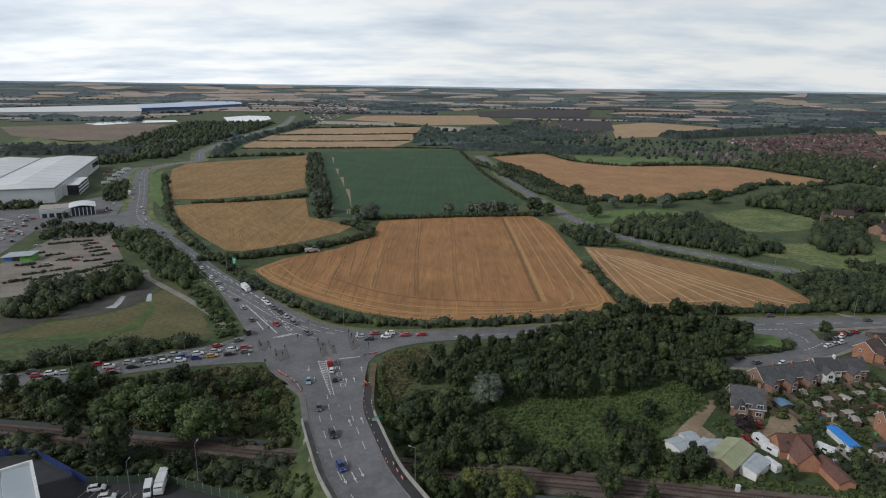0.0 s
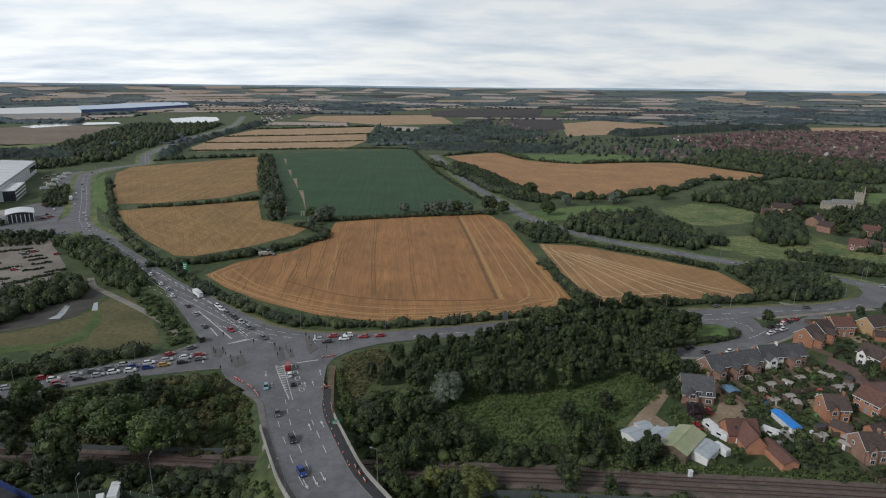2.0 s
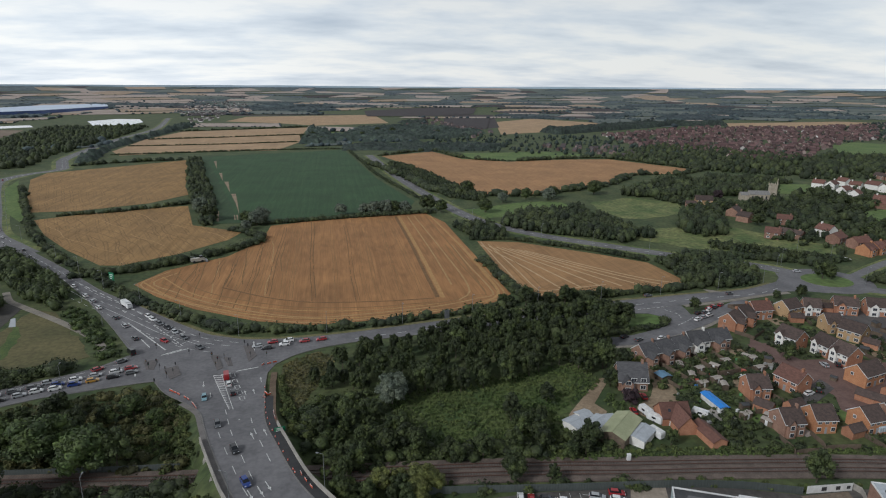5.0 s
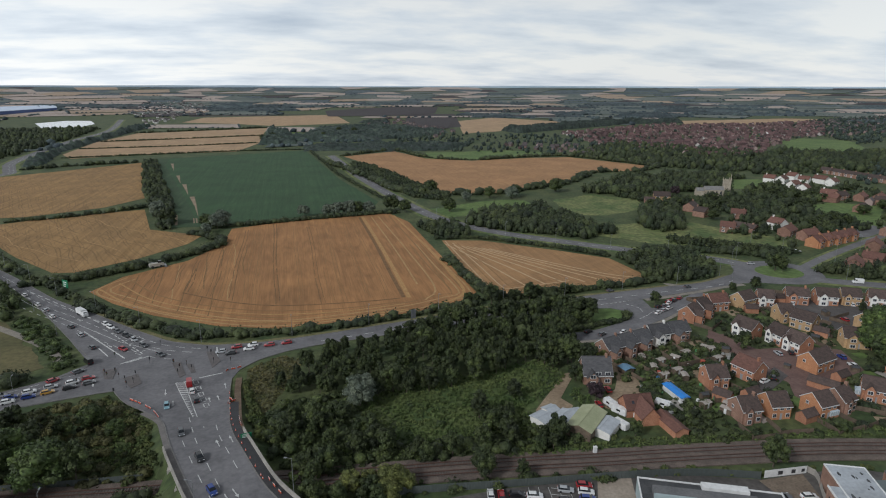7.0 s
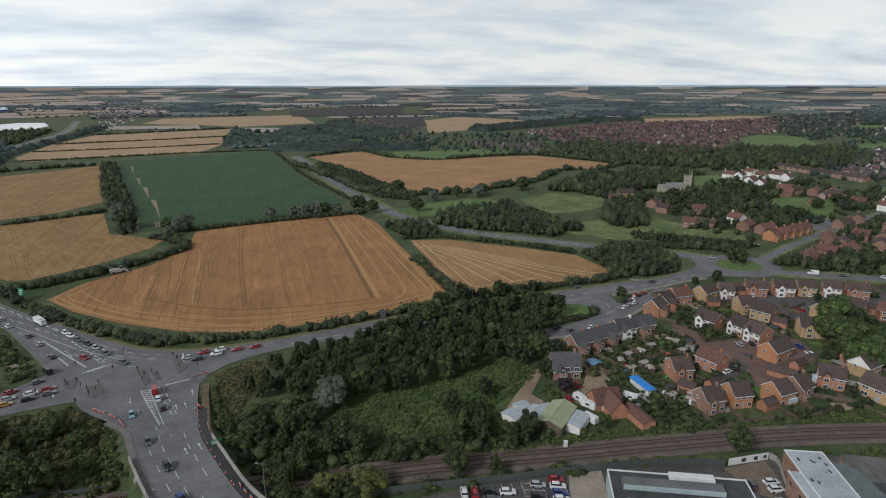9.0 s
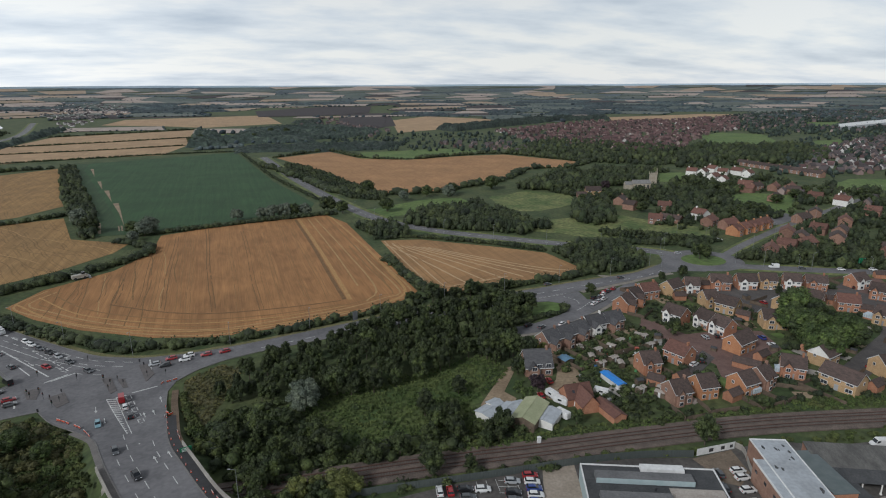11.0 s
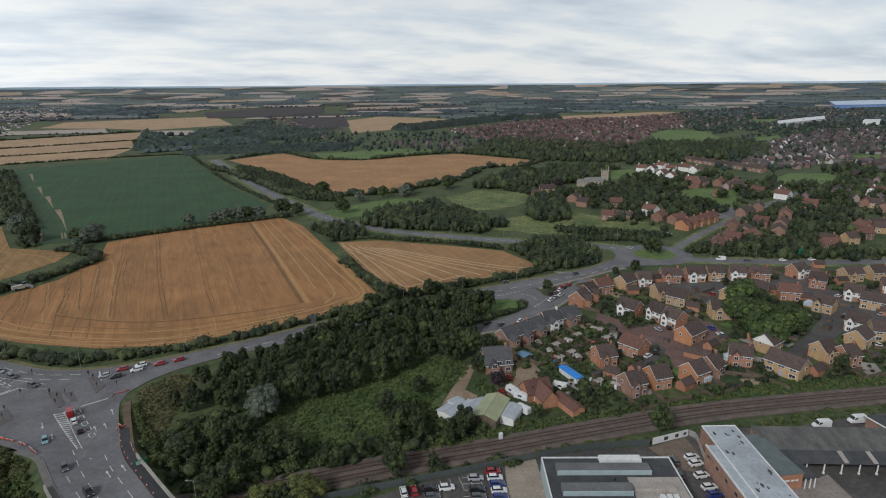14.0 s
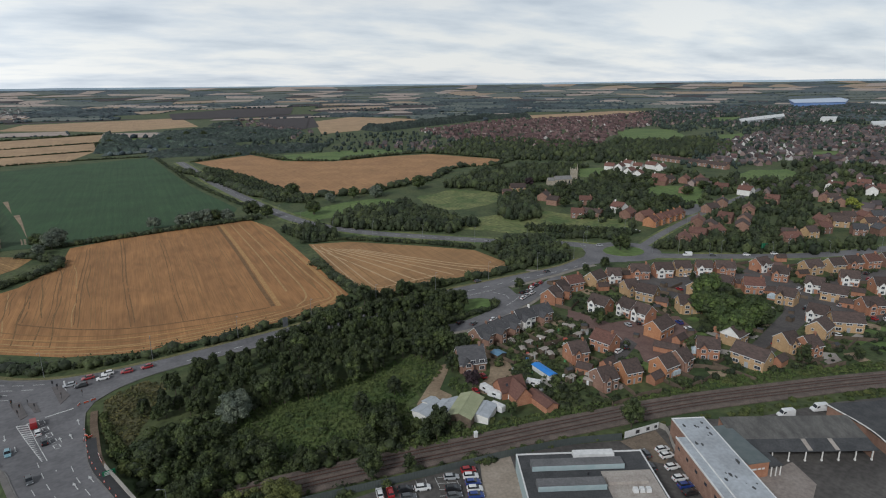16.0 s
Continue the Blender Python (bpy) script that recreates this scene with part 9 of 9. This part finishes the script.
GS = garden_shed()
rng = random.Random(3)
spots = [p for p in scatter([(115, 150), (128, 188), (160, 190), (200, 215), (270, 195), (330, 170), (300, 130), (220, 115), (180, 122), (125, 145)], 13, 8, 0.4)]
ALL = ROW_FRONT + ROW_EAST + ROW_RAIL + ROW_TERRACE
spots = [p for p in spots if all(math.dist(p, r[:2]) > 8 for r in ALL)]
for i, (x, y) in enumerate(spots):
    if i:
        copy_thing(GS, pose(x, y, 0, 0, 0, rng.uniform(0, 180)) @ Matrix.Scale(rng.uniform(0.8, 1.2), 4))
    else:
        GS.matrix_basis = pose(x, y, 0)
pale_shed = new("garden_shed")
part("wall", gable_walls(3.4, 2.2, 1.9, 2.2), FENCE_WOOD, pale_shed)
part("roof", gable_roof(3.4, 2.2, 1.9, 2.2, 0.12, 0.06), ROOF_STAIN, pale_shed)
part("door", Geo().box(-0.4, 0.4, -1.14, -1.1, 0.05, 1.8), WHITE, pale_shed)
tagged(pale_shed, "wooden garden shed with stained pale sheet roof", "shed", "garden sheds")
for i, (x, y) in enumerate([(152.5, 183.3), (151.8, 185.1), (149.7, 175.5), (122.1, 174.7), (141.0, 182.9), (134.7, 179.9), (128.9, 170.4), (128.8, 165.9), (123.5, 147.3), (127.7, 142.7), (122.2, 168.4), (122.3, 182.9), (127.6, 178.8), (130.4, 144.9), (209.1, 211.4), (221.9, 160.4)]):
    m = pose(x, y, 0.02, 0, 0, (15, -60, 12, 70)[i % 4])
    if i:
        copy_thing(pale_shed, m)
    else:
        pale_shed.matrix_basis = m
for q in ([(134.5, 134.4), (134.6, 138.0), (137.5, 139.2), (137.9, 135.3)], [(215.8, 114.8), (224.2, 115.7), (222.5, 112.2), (214.8, 112.2)]):
    sheet("patio", q, 0.16, YARD_PALE, "pale paved patio behind a house", "patio")
marquee = new("garden_canopy")
part("cover", Geo().add([(-2, -1.6, 2.2), (2, -1.6, 2.2), (2, 1.6, 2.2), (-2, 1.6, 2.2), (0, 0, 2.8), (-2, -1.6, 2.1), (2, -1.6, 2.1), (2, 1.6, 2.1), (-2, 1.6, 2.1)], [(0, 1, 4), (1, 2, 4), (2, 3, 4), (3, 0, 4), (5, 6, 1, 0), (6, 7, 2, 1), (7, 8, 3, 2), (8, 5, 0, 3)]), WHITE, marquee)
for x in (-1.9, 1.9):
    for y in (-1.5, 1.5):
        part("pole", Geo().tube((x, y, 0), (x, y, 2.2), 0.05, 0.05, 5), METAL_GREY, marquee)
marquee.matrix_basis = pose(255.8, 128.1, 0.02, 0, 0, -40)
tagged(marquee, "white garden canopy on thin poles", "canopy", "garden canopies")
copy_thing(marquee, pose(255.2, 125.1, 0.02, 0, 0, -40))
# garden shrubs, and bits and pieces left about the gardens
ESTATE = [(108, 150), (112, 188), (160, 196), (200, 232), (280, 205), (365, 175), (340, 130), (260, 105), (215, 112), (180, 118), (125, 138)]
pts = [p for p in scatter(ESTATE, 3.1, 88, 0.6) if not any(inside(p, q[0]) for q in ESTATE_STREETS) and all(math.dist(p, r[:2]) > 6.8 for r in ALL)]
setting("garden_shrubs", foliage("garden_shrubs", bush_blobs(pts, 0.7, 2.6, 7, 0.7), LEAF_DARK, 0.32, 26, 17), None, "green shrubs and small trees in the gardens", "shrubs", "stuff")
RAILSIDE = [(108.1, 144.3), (120.0, 150.6), (126.2, 150.6), (128.1, 137.9), (135.5, 129.6), (148.3, 127.0), (145.4, 124.2), (130.6, 127.2), (109.3, 129.6), (102.9, 135.7)]
pts3 = [p for p in scatter(RAILSIDE, 2.6, 288, 0.9) if all(math.dist(p, r[:2]) > 6 for r in ALL)]
setting("garden_thicket", foliage("garden_thicket", bush_blobs(pts3, 0.7, 2.3, 9, 0.8), LEAF, 0.32, 40, 29), None, "overgrown green bank between gardens and railway", "shrubs", "stuff")
YARDS = [(104, 146), (103, 172), (112, 186), (150, 196), (166, 192), (150, 172), (126, 152), (120, 138)]
pts2 = [p for p in scatter(YARDS, 3.0, 188, 0.72) if all(math.dist(p, r[:2]) > 6.2 for r in ALL) and not inside(p, [(99, 150), (99, 170), (104, 186), (109, 186), (104, 165), (106, 150)])]
setting("garden_thicket", foliage("garden_thicket", bush_blobs(pts2, 0.7, 2.4, 8, 0.75), LEAF, 0.32, 46, 19), None, "overgrown green gardens behind the terrace", "shrubs", "stuff")
pts = [p for p in scatter(ESTATE, 8, 89, 0.5) if not any(inside(p, q[0]) for q in ESTATE_STREETS) and all(math.dist(p, r[:2]) > 7.2 for r in ALL)]
for i, (x, y) in enumerate(pts):
    a = rng.uniform(0, 180)
    q = pose(x, y, 0, 0, 0, a)
    w, d = rng.uniform(1.8, 4), rng.uniform(1.5, 3.2)
    m = rng.choice((LAWN, LAWN, CONCRETE, DIRT))
    sheet("garden_patch", [(q @ Vector(v))[:2] for v in ((-w, -d, 0), (w, -d, 0), (w, d, 0), (-w, d, 0))], 0.05 + 0.0003 * i, m, "lawn in a back garden" if m is LAWN else "paved patch in a back garden", "garden")
CL = {c: material("plastic_" + c, v, None, 1, 0.5) for c, v in (("blue", (0.05, 0.2, 0.5)), ("white", (0.65, 0.65, 0.63)), ("grey", (0.3, 0.3, 0.3)), ("green", (0.08, 0.25, 0.1)), ("red", (0.4, 0.08, 0.05)))}
for i, (x, y) in enumerate(scatter([(72, 147), (80, 156), (118, 172), (150, 190), (165, 175), (130, 150), (118, 142), (90, 138)], 4.2, 90, 0.38)):
    c = rng.choice(("white", "white", "grey", "grey", "blue", "green", "red"))
    h = rng.uniform(0.5, 1.3)
    b = part("storage_box", Geo().box(-0.6, 0.6, -0.45, 0.45, 0, h, 0, 0.05).box(-0.64, 0.64, -0.49, 0.49, h, h + 0.08, 0, 0.03), CL[c])
    b.matrix_basis = pose(x, y, 0.09, 0, 0, rng.uniform(0, 180)) @ Matrix.Scale(rng.uniform(0.6, 1.3), 4)
    tagged(b, c + " storage box in a cluttered yard", "box", "yard clutter")

# ---- car park hedges, field details, railway cabinet ----
for i, (x, y) in enumerate([(-240.4, 370.8), (-244.2, 343.9), (-231.3, 342.0), (-233.8, 321.0), (-208.7, 313.5), (-219.1, 305.9), (-201.8, 331.5), (-188.8, 328.6), (-231.5, 374.2), (-224.7, 368.8), (-216.9, 358.2), (-210.9, 351.9), (-204.1, 343.3), (-245.6, 367.7), (-218.1, 333.0), (-215.6, 335.5), (-222.5, 318.2), (-207.2, 301.5), (-209.1, 297.5), (-197.5, 307.8), (-195.4, 312.0), (-188.5, 320.8), (-189.8, 318.6), (-219.7, 291.5), (-218.7, 294.3)]):
    hedge("clipped_hedge", [(x - 3.5, y - 2.5), (x + 3.5, y + 2.5)], 1.2, "low clipped hedge in the car park", 1.1, LEAF_DARK, 0.3, 20, 300 + i, 0.1)
# bare patches and wheel tracks
for q in ([(-159.9, 856.6), (-156.4, 856.8), (-143.5, 782.0)], [(-133.8, 738.8), (-130.0, 739.0), (-119.6, 677.8)], [(-116.6, 669.3), (-112.3, 669.5), (-100.4, 600.8)], [(-97.9, 590.7), (-93.5, 590.8), (-85.9, 547.4), (-76.5, 490.3), (-86.6, 541.7)], [(-80.6, 490.3), (-79.7, 490.3), (-76.7, 472.2), (-77.8, 472.2)], [(-78.8, 490.3), (-77.6, 490.3), (-74.7, 472.3), (-75.8, 472.2)], [(-96.6, 506.8), (-94.7, 506.9), (-88.2, 467.7), (-90.0, 467.7)]):
    sheet("bare_patch", q, 0.14, DIRT, "bare tan soil gap in the green crop", "soil patch")
TRACK_DARK = material("wheel_track", (0.215, 0.118, 0.045), (0.265, 0.147, 0.058), 0.3, 0.95)
PALE_STRAW = material("pale_straw", (0.42, 0.285, 0.155), (0.48, 0.33, 0.185), 0.3, 0.95, fine=0.2)
TRACK_PALE = material("straw_swath", (0.34, 0.20, 0.083), (0.42, 0.262, 0.115), 0.3, 0.95, fine=0.2)
def inset(poly, d):
    """An outline pulled in by d metres."""
    n, out = len(poly), []
    area = sum(p[0] * q[1] - q[0] * p[1] for p, q in zip(poly, poly[1:] + poly[:1]))
    for i in range(n):
        a, b, c = Vector(poly[i - 1]), Vector(poly[i]), Vector(poly[(i + 1) % n])
        t = ((b - a).normalized() + (c - b).normalized()).normalized()
        out.append(b + Vector((-t.y, t.x)) * d * (1 if area > 0 else -1))
    return out


for d, m, w in ((3, TRACK_PALE, 0.5), (6.5, TRACK_DARK, 0.35), (9, TRACK_PALE, 0.5), (13, TRACK_DARK, 0.4)):
    line = inset(F_MAIN, d)
    setting("field_track", ribbon(Geo(), [p[:] for p in line[8:] + line[:2]], -w, w, 0.125 + d * 0.0004, 5, 0.01), m, "harvester track round the edge of the wheat", "track")
    line = inset(F_TRI, d)
    setting("field_track", ribbon(Geo(), [p[:] for p in line[6:] + line[:1]], -w * 0.8, w * 0.8, 0.135, 5, 0.05), m if m is TRACK_DARK else PALE_STRAW, "harvester track round the edge of the wheat", "track")
DEEP_RUT = material("deep_rut", (0.150, 0.082, 0.033), (0.205, 0.112, 0.046), 0.3, 0.95, fine=0.25)
GOLD = material("gold_swath", (0.37, 0.205, 0.077), (0.43, 0.25, 0.10), 0.3, 0.95, fine=0.25)
for pts, w, m, text in (([(46.0, 464), (47.2, 381.7), (46.9, 315.9), (47.0, 273)], 1.0, DEEP_RUT, "dark cut edge through the wheat"),
                        ([(48.6, 466), (49.9, 377.7), (49.8, 312.9), (49.6, 272)], 1.1, GOLD, "pale straw swath through the wheat"),
                        ([(-59.5, 305.6), (-36.2, 286.9), (-15.4, 276.5), (7.3, 272.8), (28.8, 271.7), (46.6, 272.3)], 0.5, DEEP_RUT, "dark cut edge along the headland"),
                        ([(73.5, 464), (77.4, 391), (79, 346), (79.4, 310), (79.2, 280), (75, 268.5), (62, 259.5)], 0.8, GOLD, "pale straw swath round the field corner"),
                        ([(60.9, 465), (64.6, 361), (65.5, 286), (56.6, 267)], 0.5, TRACK_PALE, "pale straw swath through the wheat"),
                        ([(55.5, 465), (57.6, 361), (57.5, 290)], 0.5, TRACK_PALE, "pale straw swath through the wheat"),
                        ([(69.5, 465), (72.6, 361), (72.5, 290)], 0.4, TRACK_DARK, "thin wheel track through cut wheat"),
                        ([(-102, 322), (-82, 295), (-59.5, 276), (-36, 262.5), (-14.4, 255), (13, 252.8), (47, 257)], 0.55, GOLD, "pale straw swath along the headland"),
                        ([(-94, 329), (-73, 299), (-49, 280), (-20, 266), (13.7, 261), (46, 264)], 0.45, GOLD, "pale straw swath along the headland"),
                        ([(-90, 334), (-70, 304), (-46, 284), (-18, 270), (13.7, 265), (44, 267)], 0.4, TRACK_DARK, "harvester track along the headland")):
    setting("field_track", ribbon(Geo(), pts, -w, w, 0.150 + 0.004 * len(pts), 6, 0.02), m, text, "track")


def wheel_tracks(lines, mat, seed, label, z):
    """Pairs of thin wheel marks that wander and break off."""
    rng = random.Random(seed)
    g = Geo()
    for x0, y0, x1, y1, w in lines:
        for k in (-0.9, 0.9):
            run, n = [], max(4, int(abs(y1 - y0) / 4))
            for i in range(n + 1):
                f = i / n
                run.append((x0 + (x1 - x0) * f + k + rng.uniform(-0.12, 0.12) + 0.5 * math.sin(f * 7 + x0), y0 + (y1 - y0) * f))
                if len(run) > 2 and (rng.random() < 0.16 or i == n):
                    ribbon(g, run, -w * rng.uniform(0.5, 1.1), w * rng.uniform(0.5, 1.1), z, 3, 0.02)
                    run = run[-1:] if rng.random() < 0.6 else []
    setting("field_track", g, mat, label, "track", "stuff")


wheel_tracks([(-18.4, 455, -13.3, 277.5, 0.3), (5.9, 440, 8.1, 273.6, 0.22), (-59.7, 366, -57.7, 306, 0.34), (-37.2, 440, -35.7, 288, 0.26), (-78, 345, -76, 318, 0.26), (-48, 410, -46.5, 297, 0.26), (-67, 358, -65, 312, 0.26)], DEEP_RUT, 51, "dark wheel marks through standing wheat", 0.142)
wheel_tracks([(32.2, 462, 29.7, 275, 0.2), (-26.7, 430, -23.8, 283, 0.2), (18, 462, 19, 273, 0.16), (-4, 462, -2, 276, 0.16), (40, 462, 40, 276, 0.16), (-42, 425, -41, 292, 0.2), (-54, 380, -52, 301, 0.2), (-31, 436, -29, 286, 0.18), (12, 455, 13, 274, 0.14)], TRACK_DARK, 52, "faint wheel marks through standing wheat", 0.136)
for k in range(7):
    setting("field_track", ribbon(Geo(), [(92 + k * 4, 368 - k * 3), (104 + k * 9, 320 - k * 5), (112 + k * 11, 276 - k * 0.5)], -0.55, 0.55, 0.13, 8, 0.05), PALE_STRAW, "pale track through the wheat", "track")


RUT = material("wavy_rut", (0.155, 0.085, 0.032), (0.21, 0.12, 0.047), 0.3, 0.95, fine=0.25)


def ruts(poly, turn, gap, seed, wave):
    """Wavy dark ruts through a field, broken where they leave it."""
    rng = random.Random(seed)
    cx, cy = sum(p[0] for p in poly) / len(poly), sum(p[1] for p in poly) / len(poly)
    m = pose(cx, cy, 0, 0, 0, turn)
    dark, light = Geo(), Geo()
    for k in range(-14, 15):
        ph, run = rng.uniform(0, 6), []
        for j in range(-45, 46):
            y = j * 5.0
            x = k * gap + math.sin(y * 0.045 + ph) * wave + math.sin(y * 0.13 + ph * 2) * wave * 0.4
            p = m @ Vector((x, y, 0))
            if inside(p, poly) and rng.random() < 0.94:
                run.append((p.x, p.y))
            else:
                if len(run) > 4:
                    ribbon(dark if k % 4 else light, run, -0.27, 0.27, 0.13, 6, 0.02)
                run = []
    for g, mat in ((dark, RUT), (light, TRACK_PALE)):
        setting("field_track", g, mat, "wavy ruts through the standing wheat", "track", "stuff")


ruts(F_UL, -16, 9, 5, 3.5)
ruts(F_LOW, 40, 8, 6, 3.0)
ruts([(-105, 318), (-95, 341), (-66, 366), (-50, 400), (-30, 400), (-30, 262), (-67, 280), (-89, 300)], 3, 7, 7, 1.1)
tr = new("harvester_trailer")
part("body", section_loft([(-4, 1.2, 0.8, 2.4, 1.3), (2, 1.2, 0.8, 2.6, 1.3), (3.5, 0.9, 0.8, 2.0, 0.9)]), material("dusty_paint", (0.36, 0.34, 0.29), (0.46, 0.44, 0.39), 0.8, 0.7), tr)
part("header", Geo().box(3.4, 4.6, -2.6, 2.6, 0.3, 1.2, 0, 0.1), METAL_GREY, tr)
part("unloading_pipe", Geo().tube((-1, 0.9, 2.4), (-3.8, 2.0, 3.2), 0.2, 0.18, 6), METAL_GREY, tr)
part("cab", Geo().box(0.5, 2.2, -0.9, 0.9, 2.5, 3.6, 0, 0.12), CARGLASS, tr)
for x in (-2.5, 1.8):
    for s in (-1.2, 1.2):
        part("wheel", WHEEL, None, tr, at=pose(x, s, 0.7) @ Matrix.Scale(2.1, 4))
tr.matrix_basis = pose(*[(-80.7, 355.8)][0], 0.1, 0, 0, 20) @ Matrix.Scale(1.05, 4)
tagged(tr, "pale dusty farm machine on the field edge", "farm machine")
cab = part("relay_cabinet", Geo().box(-0.5, 0.5, -0.4, 0.4, 0, 2.0, 0, 0.04).box(-0.58, 0.58, -0.48, 0.48, 2.0, 2.15, 0, 0.05), WHITE)
cab.matrix_basis = pose(*[(76.5, 132.6)][0], 0.1)
tagged(cab, "white railway equipment cabinet", "cabinet")
